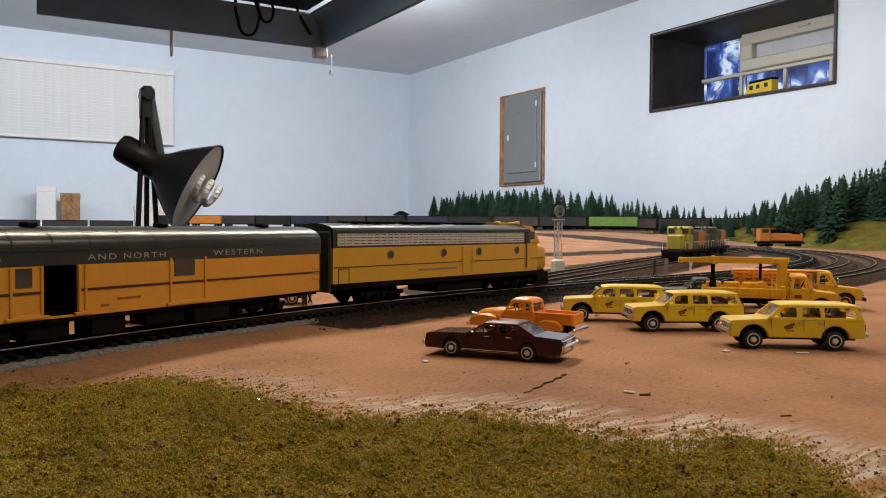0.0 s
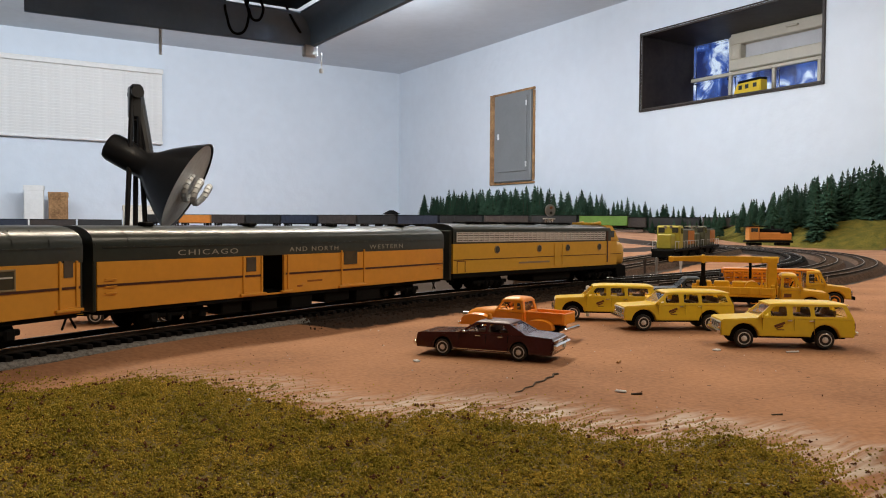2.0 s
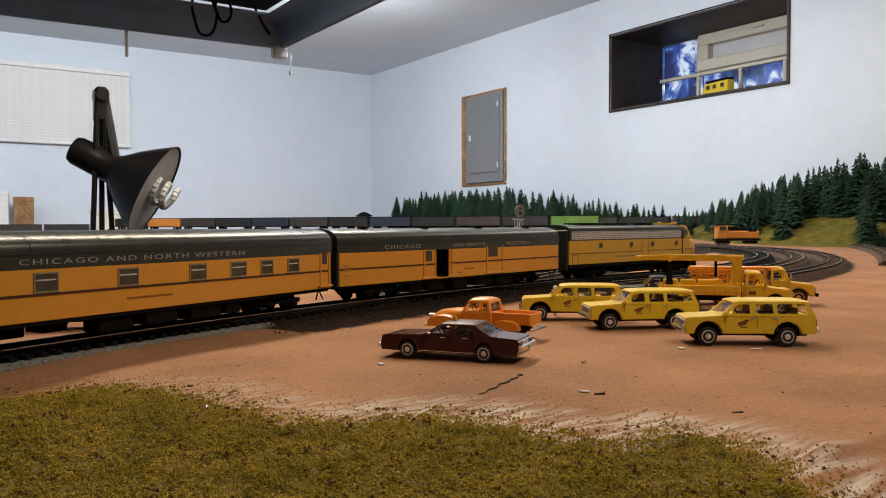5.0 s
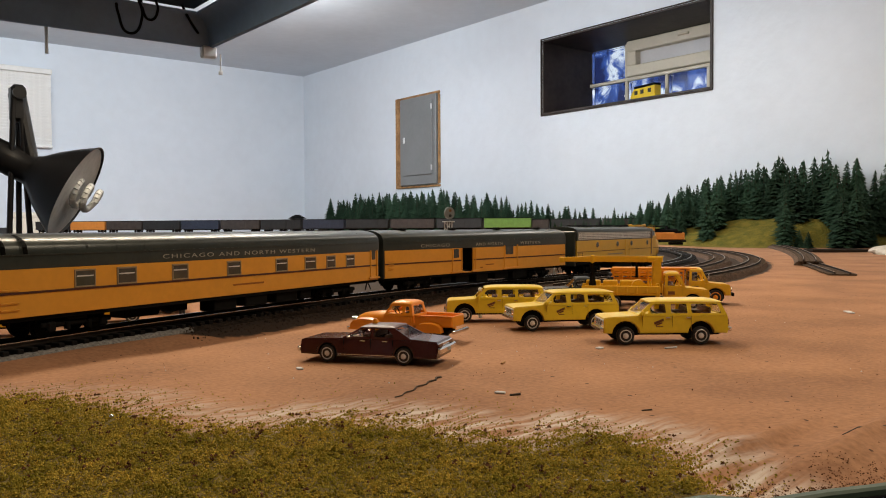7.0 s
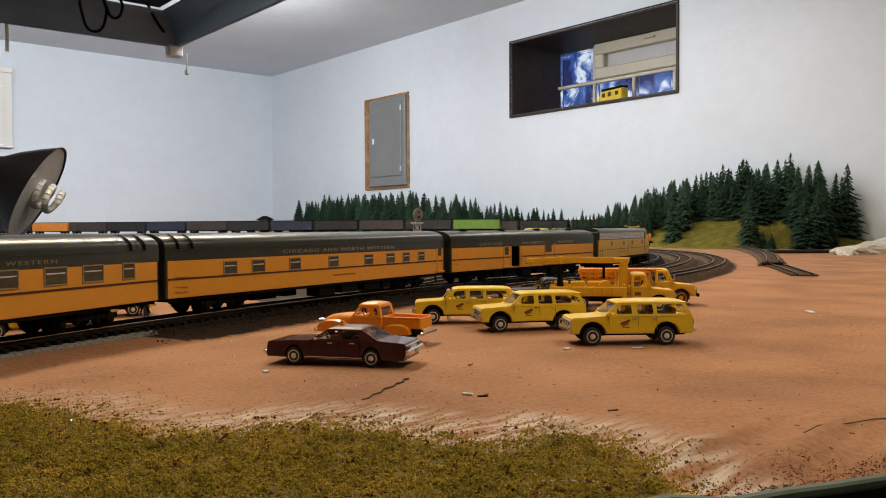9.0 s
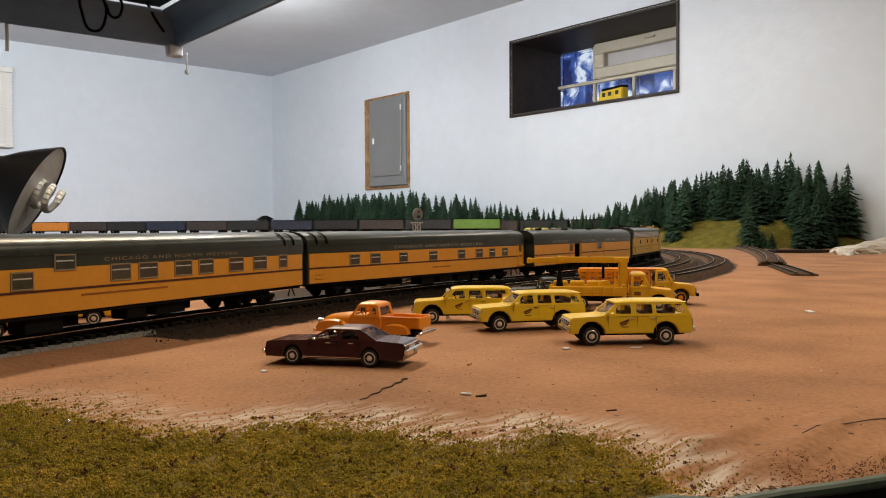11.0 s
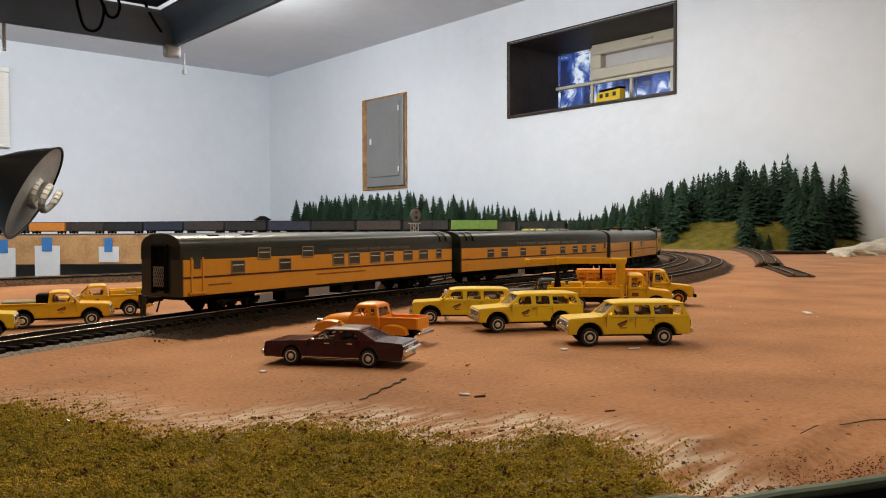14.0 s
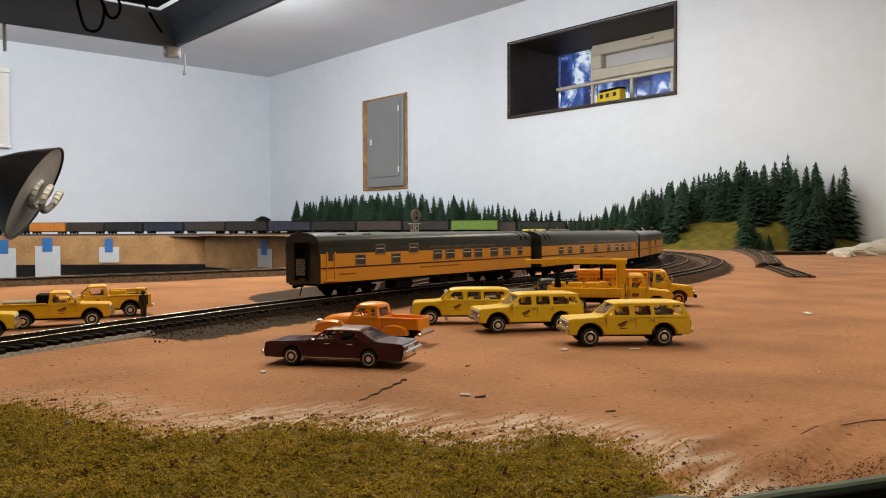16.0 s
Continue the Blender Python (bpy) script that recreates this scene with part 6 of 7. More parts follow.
def valance():
    a, b, c = Vector((1.080, 2.570)), Vector((0.202, 2.604)), Vector((1.075, 0.95))
    for p, q, nm in ((a, b, "valance_back"), (a, c, "valance_side")):
        d = (q - p)
        L = d.length
        bm = bmesh.new()
        prof = [(0.0, 0.662), (0.010, 0.657), (0.020, 0.660), (0.026, 0.705), (0.050, 0.735), (0.085, 0.745), (0.085, 0.752), (0.040, 0.748), (0.010, 0.715)]
        side = 1 if nm == "valance_back" else -1
        nv = Vector((-d.y, d.x)).normalized() * side
        if nm == "valance_back":
            nv = Vector((d.y, -d.x)).normalized()
        else:
            nv = Vector((d.y, -d.x)).normalized() * -1
        # the board's hollow turns to the room's middle
        inside = Vector((-0.55, -0.83)) if nm == "valance_back" else Vector((-1, 0))
        if nv.dot(inside) < 0:
            nv = -nv
        rings = [[(p.x + d.x * k + nv.x * u, p.y + d.y * k + nv.y * u, z) for u, z in prof] for k in (0, 0.25, 0.5, 0.75, 1)]
        loft(bm, rings)
        tagged(part(nm, bm, M_VAL, smooth=40), "grey sheet metal lighting valance below the ceiling", kind="structure")
    # hangers
    for x, y in ((1.05, 2.58), (0.62, 2.86), (1.07, 1.6)):
        bm = bmesh.new()
        cyl(bm, (x, y, 0.84), (x, y, ZC), 0.006, n=8)
        tagged(part("valance_hanger", bm, M_VAL), "thin grey valance hanger", kind="structure")
    root = thing("lamp_bracket", pose(1.070, 2.556, 0.642), "white plastic lamp bracket with a pull cord", "bracket")
    part("bracket", box(bmesh.new(), (-0.010, 0.005, 0.002), (0.052, 0.03, 0.040), 0.006), M_WHITE, root)
    bm = bmesh.new()
    cyl(bm, (0.030, 0, 0.0), (0.030, 0, -0.055), 0.003, n=8)
    cyl(bm, (0.030, 0, -0.055), (0.030, 0, -0.068), 0.007, n=10)
    part("pull_cord", bm, M_WHITE, root)
    root = thing("pull_cord", pose(0.575, 2.586, 0.645), "short white hanging pull cord", "cord")
    bm = bmesh.new()
    cyl(bm, (0, 0, 0.03), (0, 0, -0.065), 0.005, n=8)
    part("cord", bm, M_WHITE, root)
    # black panel that paints the dark recess inside the valance, and loose cables overhead
    root = thing("ceiling_box", pose(0.575, 2.225, 0.795, 0, 0, 0), "black panel painting the dark recess inside the valance", "equipment")
    part("panel", box(bmesh.new(), (0, 0, 0), (0.86, 0.62, 0.05), 0.004), M_BLACK, root)
    for x in (-0.35, 0.35):
        part("strap", box(bmesh.new(), (x, 0, 0.119), (0.02, 0.02, 0.19), 0.002), M_BLACK, root)
    for k, (x, y, w, h) in enumerate(((0.79, 2.50, 0.038, 0.120), (0.85, 2.50, 0.025, 0.07), (0.985, 2.50, 0.035, 0.085))):
        cu = bpy.data.curves.new("cable", "CURVE")
        cu.dimensions, cu.bevel_depth, cu.bevel_resolution = "3D", 0.004, 2
        sp = cu.splines.new("BEZIER")
        pts = [(-w, 0, 0.0), (-w * 0.9, 0, -h * 0.5), (0, 0.0, -h), (w * 0.9, 0, -h * 0.55), (w * 0.5, 0, 0.0)] if k < 2 else [(-w, 0, 0), (-w * 0.4, 0, -h * 0.5), (w, 0.08, -h)]
        sp.bezier_points.add(len(pts) - 1)
        for bp, p in zip(sp.bezier_points, pts):
            bp.co = p
            bp.handle_left_type = bp.handle_right_type = "AUTO"
        ob = new("cable", cu)
        me = bpy.data.meshes.new_from_object(ob)
        bpy.data.objects.remove(ob)
        me.materials.clear()
        me.materials.append(M_BLACK)
        o = new("cable", me)
        o.matrix_world = pose(x, y, 0.775, 0, 0, -15)
        tagged(o, "black cable looping down from the ceiling panel", "cable")


valance()


def bell_lamp():
    root = thing("floor_lamp", pose(0.327, 1.712, ZF), "black swing arm lamp with a bell shade and spiral bulb", "lamp")
    z = -ZF
    bm = bmesh.new()
    cyl(bm, (0, 0, 0), (0, 0, 0.03), 0.14, 0.13, n=32)
    part("base", bm, M_LAMPBLK, root, smooth=40)
    bm = bmesh.new()
    cyl(bm, (-0.010, 0, 0.03), (-0.010, 0, z + 0.02), 0.012, n=14)
    part("post", bm, M_LAMPBLK, root)
    for x0, x1, y in ((-0.022, -0.006, -0.012), (0.002, 0.006, 0.012), (0.022, 0.004, -0.012)):
        bm = bmesh.new()
        cyl(bm, (x0, y, z - 0.04), (x1, y, z + 0.325), 0.0052, n=10)
        part("arm_rod", bm, M_LAMPBLK, root)
    bm = bmesh.new()
    box(bm, (0.002, 0, z + 0.30), (0.026, 0.034, 0.070), 0.006)
    cyl(bm, (0.002, -0.024, z + 0.318), (0.002, 0.024, z + 0.318), 0.012, n=14)
    part("elbow", bm, M_LAMPBLK, root)
    bm = bmesh.new()
    cyl(bm, (0.006, 0.0, z + 0.32), (0.026, -0.02, z + 0.17), 0.011, n=10)
    part("upper_arm", bm, M_LAMPBLK, root)
    # the shade: socket, neck and flared bell
    A, B = Vector((0.285, 1.738, 0.212)) - Vector((0.327, 1.712, ZF)), Vector((0.420, 1.664, 0.131)) - Vector((0.327, 1.712, ZF))
    ax = (B - A).normalized()
    q = ax.to_track_quat("Z", "Y").to_matrix().to_4x4()
    L = (B - A).length
    bm = bmesh.new()
    n = 36
    prof = [(0.001, -0.004), (0.026, -0.002), (0.029, 0.006), (0.030, L * 0.30), (0.030, L * 0.47), (0.036, L * 0.53), (0.057, L * 0.66), (0.079, L * 0.83), (0.099, L), (0.097, L), (0.077, L * 0.84), (0.055, L * 0.68), (0.030, L * 0.55), (0.004, L * 0.53)]
    loft(bm, [[(r * math.cos(2 * math.pi * i / n), r * math.sin(2 * math.pi * i / n), h) for i in range(n)] for r, h in prof])
    bmesh.ops.transform(bm, matrix=Matrix.Translation(A) @ q, verts=bm.verts)
    sh = part("shade", bm, M_LAMPBLK, root, "glossy black bell shade", smooth=45)
    bm = bmesh.new()
    prof = [(0.093, L * 0.985), (0.073, L * 0.845), (0.051, L * 0.69), (0.027, L * 0.565), (0.003, L * 0.56), (0.003, L * 0.55), (0.0275, L * 0.553), (0.052, L * 0.682), (0.074, L * 0.842), (0.094, L * 0.984)]
    loft(bm, [[(r * math.cos(2 * math.pi * i / n), r * math.sin(2 * math.pi * i / n), h) for i in range(n)] for r, h in prof])
    bmesh.ops.transform(bm, matrix=Matrix.Translation(A) @ q, verts=bm.verts)
    part("reflector", bm, M_BULB, sh, "pale grey inside of the shade", smooth=45)
    bm = bmesh.new()
    cyl(bm, (0, 0, L * 0.5), (0, 0, L * 0.82), 0.020, n=18)
    pts = []
    for i in range(61):
        a = 2 * math.pi * 3.5 * i / 60
        r = 0.020 + 0.004 * math.sin(math.pi * i / 60)
        pts.append(Vector((r * math.cos(a), r * math.sin(a), L * 0.84 + 0.070 * i / 60)))
    for p, p2 in zip(pts, pts[1:]):
        cyl(bm, p, p2, 0.0065, n=8)
    bmesh.ops.transform(bm, matrix=Matrix.Translation(A) @ q, verts=bm.verts)
    part("bulb", bm, M_BULB, root, "unlit spiral bulb", smooth=60)


bell_lamp()

# ---- things on the back bench ----
for x, y, w, h, m, lb in ((0.372, 4.30, 0.085, 0.20, M_WHITE, "tall white box standing on the back bench"), (0.478, 4.30, 0.085, 0.165, M_WOODEDGE, "brown cardboard box on the back bench"),
                          (0.80, 4.05, 0.14, 0.10, M_CREAM, "cream cardboard box on the back bench")):
    bm = bmesh.new()
    box(bm, (0, 0, h / 2), (w, 0.07, h), 0.003)
    o = thing("storage_box", pose(x, y, ground_height(x, y), 0, 0, -8), lb, "box")
    part("carton", bm, m, o)
    part("lid", box(bmesh.new(), (0, 0, h - 0.012), (w + 0.004, 0.074, 0.025), 0.002), m, o)


def station():
    x, y = 2.162, 4.0
    root = thing("model_depot", pose(x, y, ground_height(x, y), 0, 0, 30), "small grey model depot with a hipped roof", "model building")
    part("wall", box(bmesh.new(), (0, 0, 0.038), (0.07, 0.05, 0.076), 0.001), M_PANEL, root)
    bm = bmesh.new()
    cyl(bm, (0, 0, 0.076), (0, 0, 0.098), 0.062, 0.014, n=4)
    part("roof", bm, M_UNDER, root)
    for s in (-1, 1):
        part("window", box(bmesh.new(), (s * 0.018, -0.0255, 0.05), (0.014, 0.002, 0.02), 0), M_WIN, root)


station()


def note_sheet(o, u, name_label, w, h, z):
    root = thing("paper_note", Matrix(), name_label, "paper note", "paper notes on the bench edge")
    part("sheet", box(bmesh.new(), (0, 0, -h / 2), (w, 0.002, h), 0), M_PAPER, root)
    part("tape", box(bmesh.new(), (0, -0.002, 0.006), (w * 0.4, 0.001, 0.055), 0), M_TAPE, root, "blue masking tape")
    root.matrix_world = o
    return root


BD = Vector((0.30 - 1.412, 3.99 - 3.02)).normalized()
for u, w, h, z in ((0.660, 0.10, 0.13, 0.000), (0.415, 0.080, 0.062, -0.004), (0.835, 0.095, 0.12, -0.008)):
    p = Vector((1.412, 3.02)) + BD * u
    nx, ny = BD.y, -BD.x
    if nx * (-0.7) + ny * (-0.7) < 0:
        nx, ny = -nx, -ny
    note_sheet(Matrix.Translation((p.x + nx * 0.013, p.y + ny * 0.013, z)) @ Matrix.Rotation(math.atan2(BD.y, BD.x) + math.pi, 4, "Z"), u, "white paper note fixed with blue tape to the plywood", w, h, z)
note_sheet(Matrix.Translation((1.372, 2.53, -0.005)) @ Matrix.Rotation(radians(-90), 4, "Z"), 0, "white paper note fixed with blue tape to the plywood", 0.10, 0.065, 0)
for u in (0.51, 0.03):
    p = Vector((1.412, 3.02)) + BD * u
    bm = bmesh.new()
    box(bm, (0, 0, -0.62), (0.06, 0.06, 1.1), 0.003)
    o = part("bench_leg", bm, M_PLY)
    o.matrix_world = Matrix.Translation((p.x + 0.03, p.y + 0.05, -0.08))
    tagged(o, "square plywood leg under the back bench", kind="structure")

# ---- parked rolling stock ----


def freight_car(place, paint, label, L=0.172, kind="box"):
    root = thing("freight_car", place, label, "railway car", "parked freight cars")
    hh = 0.046 if kind == "box" else 0.030
    bm = bmesh.new()
    box(bm, (0, 0, 0.0115 + (hh - 0.0115) / 2), (L, 0.0345, hh - 0.0115), 0.0012)
    n = 10
    for i in range(n):
        x = -L / 2 + L * (i + 0.5) / n
        for s in (-1, 1):
            box(bm, (x, s * 0.0176, 0.0115 + (hh - 0.0115) / 2), (0.0016, 0.0010, hh - 0.014))
    b = part("body", bm, paint, root)
    if kind == "box":
        part("roof", extrude(bmesh.new(), [(-L / 2 - 0.001, hh), (L / 2 + 0.001, hh), (L / 2 + 0.001, hh + 0.0022), (-L / 2 - 0.001, hh + 0.0022)], -0.0178, 0.0178, 0.0006), M_UNDER, root)
        for s in (-1, 1):
            part("door", box(bmesh.new(), (0.006, s * 0.0181, 0.028), (0.030, 0.0010, 0.029), 0.0003), paint, root)
    part("underframe", box(bmesh.new(), (0, 0, 0.0100), (L * 0.94, 0.020, 0.0030), 0.0004), M_UNDER, root)
    for s in (-1, 1):
        t = part("rail_truck", box(bmesh.new(), (s * L * 0.36, 0, 0.0055), (0.026, 0.024, 0.0050), 0.001), M_UNDER, root)
        bm = bmesh.new()
        for dx in (-0.010, 0.010):
            for y in (-0.0085, 0.0085):
                cyl(bm, (s * L * 0.36 + dx, y - 0.0012, 0.0048), (s * L * 0.36 + dx, y + 0.0012, 0.0048), 0.0048, n=12)
        part("wheelset", bm, M_UNDER, t)
    return root


def row_of_cars(p, q, gap, paints):
    d = Vector(q) - Vector(p)
    a = math.atan2(d.y, d.x)
    n = len(paints)
    track(straight_line(p[0], p[1], q[0], q[1]), -0.05, d.length + 0.05, ground_height((p[0] + q[0]) / 2, (p[1] + q[1]) / 2) + 0.0075, "dark track under a row of parked freight cars", step=0.1)
    for i, (paint, lb, kd) in enumerate(paints):
        x, y = p[0] + d.x * (i + 0.5) / n, p[1] + d.y * (i + 0.5) / n
        z = ground_height((p[0] + q[0]) / 2, (p[1] + q[1]) / 2) + 0.0077
        freight_car(Matrix.Translation((x, y, z)) @ Matrix.Rotation(a, 4, "Z"), paint, lb, d.length / n - gap, kd)


BLK = (M_BLACKCAR, "black model freight car parked in the far row", "box")
BRN = (M_BROWNCAR, "dark brown model boxcar parked in the far row", "box")
BLU = (M_BLUECAR, "dark blue model boxcar parked in the far row", "box")
ORG = (M_ORANGECAR, "orange model boxcar parked in the far row", "box")
GRN = (M_GREENCAR, "bright green model boxcar parked in the far row", "box")
row_of_cars((0.80, 3.83), (2.06, 2.05), 0.010, [BLK, ORG, BRN, BLK, BLU, BRN, BLK, BLU, BLK, BRN, BLK, GRN])
row_of_cars((-0.45, 4.22), (0.72, 4.00), 0.010, [BLK, BRN, BLK, BLU, BRN, BLK])
row_of_cars((1.90, 2.30), (2.32, 1.72), 0.010, [BLK, BRN, (M_BLACKCAR, "dark model hopper car parked in the yard", "box"), BRN])
row_of_cars((1.50, 3.20), (1.84, 2.75), 0.010, [ORG, BLK, BLU])


def hood_diesel(place, body, nose, label, L=0.195):
    root = thing("diesel_locomotive", place, label, "locomotive", "parked locomotives")
    h = L / 2
    part("frame", box(bmesh.new(), (0, 0, 0.0135), (L, 0.035, 0.0040), 0.0006), M_UNDER, root)
    part("long_hood", box(bmesh.new(), (-0.026, 0, 0.0300), (L - 0.075, 0.0205, 0.0300), 0.0016), body, root)
    part("short_hood", box(bmesh.new(), (h - 0.022, 0, 0.0265), (0.030, 0.0205, 0.0220), 0.0016), nose, root)
    cab = part("cab", box(bmesh.new(), (h - 0.048, 0, 0.0325), (0.024, 0.0345, 0.0350), 0.0020), nose, root)
    for s in (-1, 1):
        part("windshield", box(bmesh.new(), (h - 0.0358, s * 0.010, 0.043), (0.0012, 0.009, 0.0075), 0), M_WIN, cab)
        part("cab_window", box(bmesh.new(), (h - 0.048, s * 0.0173, 0.042), (0.015, 0.0008, 0.008), 0), M_WIN, cab)
        part("panel", box(bmesh.new(), (-0.060, s * 0.0107, 0.031), (0.05, 0.001, 0.022), 0.0003), M_ORANGECAR, root)
        bm = bmesh.new()
        cyl(bm, (-h + 0.006, s * 0.0165, 0.0265), (h - 0.006, s * 0.0165, 0.0265), 0.0004, n=6)
        for i in range(9):
            x = -h + 0.008 + (L - 0.016) * i / 8
            cyl(bm, (x, s * 0.0165, 0.0150), (x, s * 0.0165, 0.0265), 0.0004, n=6)
        part("handrail", bm, M_STEEL, root)
    for x in (-0.06, -0.035, 0.0):
        bm = bmesh.new()
        cyl(bm, (x, 0, 0.045), (x, 0, 0.0475), 0.0075, 0.0068, n=16)
        part("roof_fan", bm, M_UNDER, root)
    part("tank", box(bmesh.new(), (0, 0, 0.0080), (0.045, 0.026, 0.0090), 0.002), M_UNDER, root)
    part("pilot", box(bmesh.new(), (h - 0.001, 0, 0.0085), (0.004, 0.032, 0.0110), 0.0006), M_UNDER, root)
    for s in (-1, 1):
        t = part("rail_truck", box(bmesh.new(), (s * L * 0.31, 0, 0.0060), (0.046, 0.026, 0.0060), 0.001), M_UNDER, root)
        for dx in (-0.016, 0, 0.016):
            bm = bmesh.new()
            for y in (-0.0085, 0.0085):
                cyl(bm, (s * L * 0.31 + dx, y - 0.0012, 0.0055), (s * L * 0.31 + dx, y + 0.0012, 0.0055), 0.0055, n=14)
            part("wheelset", bm, M_UNDER, t)
    for y in (-0.004, 0.004):
        bm = bmesh.new()
        cyl(bm, (h - 0.0370, y, 0.0475), (h - 0.0345, y, 0.0475), 0.0022, n=10)
        part("headlight", bm, M_CHROME, root)
    return root


M_OLIVE = mat("loco_olive", (0.085, 0.090, 0.055), 0.5, var=0.1, scale=60)
M_LIME = mat("loco_lime", (0.40, 0.36, 0.05), 0.5, var=0.1, scale=60)
ang = math.atan2(1.068 - 0.588, 1.30 - 0.46)
for k, (u, nose) in enumerate(((0.585, M_LIME), (0.790, M_OLIVE))):
    x, y = 0.46 + math.cos(ang) * u, 0.588 + math.sin(ang) * u
    hood_diesel(Matrix.Translation((x, y, 0.0098)) @ Matrix.Rotation(ang + math.pi, 4, "Z"), M_OLIVE, nose, ("olive green model diesel with a lime yellow cab on the siding", "olive and orange model diesel coupled behind another")[k])


def caboose():
    root = thing("orange_switcher", pose(1.755, 1.275, 0.0095, 0, 0, -38), "orange model switcher with black roof and frame", "locomotive", "parked locomotives")
    part("frame", box(bmesh.new(), (0, 0, 0.0125), (0.112, 0.034, 0.0050), 0.0006), M_UNDER, root)
    part("hood", box(bmesh.new(), (0.012, 0, 0.0250), (0.084, 0.028, 0.0210), 0.003), M_ORANGECAR, root)
    part("hood_top", box(bmesh.new(), (0.006, 0, 0.0400), (0.060, 0.024, 0.0090), 0.002), M_UNDER, root, "black hood top")
    cab = part("cab", box(bmesh.new(), (-0.038, 0, 0.0320), (0.026, 0.034, 0.0350), 0.002), M_ORANGECAR, root)
    for s in (-1, 1):
        part("cab_window", box(bmesh.new(), (-0.038, s * 0.0172, 0.041), (0.016, 0.001, 0.009), 0), M_WIN, cab)
        part("grille", box(bmesh.new(), (0.036, s * 0.0132, 0.030), (0.020, 0.001, 0.014), 0), M_UNDER, root)
    part("roof", box(bmesh.new(), (-0.030, 0, 0.0505), (0.050, 0.036, 0.0025), 0.001), M_UNDER, root, "black roof")
    bm = bmesh.new()
    cyl(bm, (0.010, 0, 0.042), (0.010, 0, 0.052), 0.0035, n=12)
    part("stack", bm, M_UNDER, root)
    for s in (-1, 1):
        t = part("rail_truck", box(bmesh.new(), (s * 0.034, 0, 0.0060), (0.032, 0.026, 0.0065), 0.001), M_UNDER, root)


caboose()

# ---- small lineside things ----


def signal_mast(x, y):
    root = thing("signal_mast", pose(x, y, ground_height(x, y)), "silver lattice model signal mast with a round target", "signal")
    part("foot", box(bmesh.new(), (0, 0, 0.010), (0.014, 0.012, 0.020), 0.002), M_WHITE, root, "white equipment cabinet")
    for sx in (-1, 1):
        for sy in (-1, 1):
            bm = bmesh.new()
            cyl(bm, (sx * 0.0035, sy * 0.0025, 0.018), (sx * 0.0035, sy * 0.0025, 0.066), 0.0006, n=6)
            part("leg", bm, M_STEEL, root)
    for i in range(7):
        bm = bmesh.new()
        z = 0.022 + 0.0063 * i
        cyl(bm, (-0.0035, -0.0025, z), (0.0035, -0.0025, z + 0.0063), 0.0004, n=5)
        cyl(bm, (0.0035, 0.0025, z), (-0.0035, 0.0025, z + 0.0063), 0.0004, n=5)
        part("brace", bm, M_STEEL, root)
    bm = bmesh.new()
    box(bm, (0, 0, 0.0665), (0.012, 0.009, 0.0012), 0.0002)
    part("platform", bm, M_STEEL, root)
    bm = bmesh.new()
    cyl(bm, (0, -0.003, 0.0765), (0, -0.001, 0.0765), 0.0072, n=24)
    t = part("target", bm, M_PANEL, root)
    for zz in (-0.003, 0.003):
        bm = bmesh.new()
        cyl(bm, (0, -0.0045, 0.0765 + zz), (0, -0.003, 0.0765 + zz), 0.0016, n=12)
        part("lens", bm, M_BADGE if zz > 0 else M_WIN, t)


signal_mast(0.600, 0.748)


def figurine(x, y, deg, paint, h=0.0205, label="small painted model figurine standing on the ground"):
    bm = bmesh.new()
    for s in (-1, 1):
        cyl(bm, (s * 0.0011, 0, 0), (s * 0.0009, 0, h * 0.48), 0.0009, 0.0012, n=8)
        cyl(bm, (s * 0.0027, 0, h * 0.48), (s * 0.0022, 0, h * 0.82), 0.0007, 0.0009, n=8)
    cyl(bm, (0, 0, h * 0.46), (0, 0, h * 0.84), 0.0018, 0.0024, n=10)
    bmesh.ops.create_uvsphere(bm, u_segments=10, v_segments=8, radius=0.0015, matrix=Matrix.Translation((0, 0, h * 0.92)))
    o = part("figurine", bm, paint, smooth=60)
    o.matrix_world = pose(x, y, ground_height(x, y), 0, 0, deg)
    tagged(o, label, "figurine", "model figurines")


figurine(0.726, 0.716, 20, M_BROWNCAR)
figurine(0.741, 0.711, 200, M_PANEL)
figurine(0.786, 0.712, 60, M_PAPER, label="pale painted model figurine beside the siding")
figurine(0.2085, 0.557, 0, M_BLACKCAR, 0.019, "dark painted model figurine behind a yellow pickup")
figurine(0.352, 0.412, 30, M_PAPER, 0.020, "pale painted model figurine behind a yellow van")
figurine(0.484, 0.412, 30, M_BLUECAR, 0.026, "dark blue model figurine beside the dark pickup")


LOOSE_TIE = finish(box(bmesh.new(), (0, 0, 0), (0.0031, 0.031, 0.0019), 0.0003), "tie", M_YARDTIE)


def loose_track(p, q, z, label, bend=0.0, bed=False):
    d = Vector(q) - Vector(p)
    a0 = math.atan2(d.y, d.x)
    L = d.length
    k = bend / L

    def f(s):
        return arc(p[0], p[1], a0 - bend / 2, k, s)
    root = thing("loose_track", Matrix(), label, "track", "loose track lengths")
    rails(f, 0, L, 0.05, z + 0.0019, root, False)
    if bed:
        bm = bmesh.new()
        strip(bm, f, 0.012, L, 0.05, [(-0.022, 0.0005), (0.022, 0.0005), (0.0175, z), (-0.0175, z)])
        part("roadbed", bm, M_YARDBED, root, "brown cork roadbed")
    for i in range(int(L / 0.0064)):
        x, y, a = f(0.0064 * (i + 0.5))
        t = new("tie", LOOSE_TIE)
        t.parent = root
        t.matrix_local = Matrix.Translation((x, y, z + 0.00095)) @ Matrix.Rotation(a, 4, "Z")


def gz(x, y):
    return ground_height(x, y)


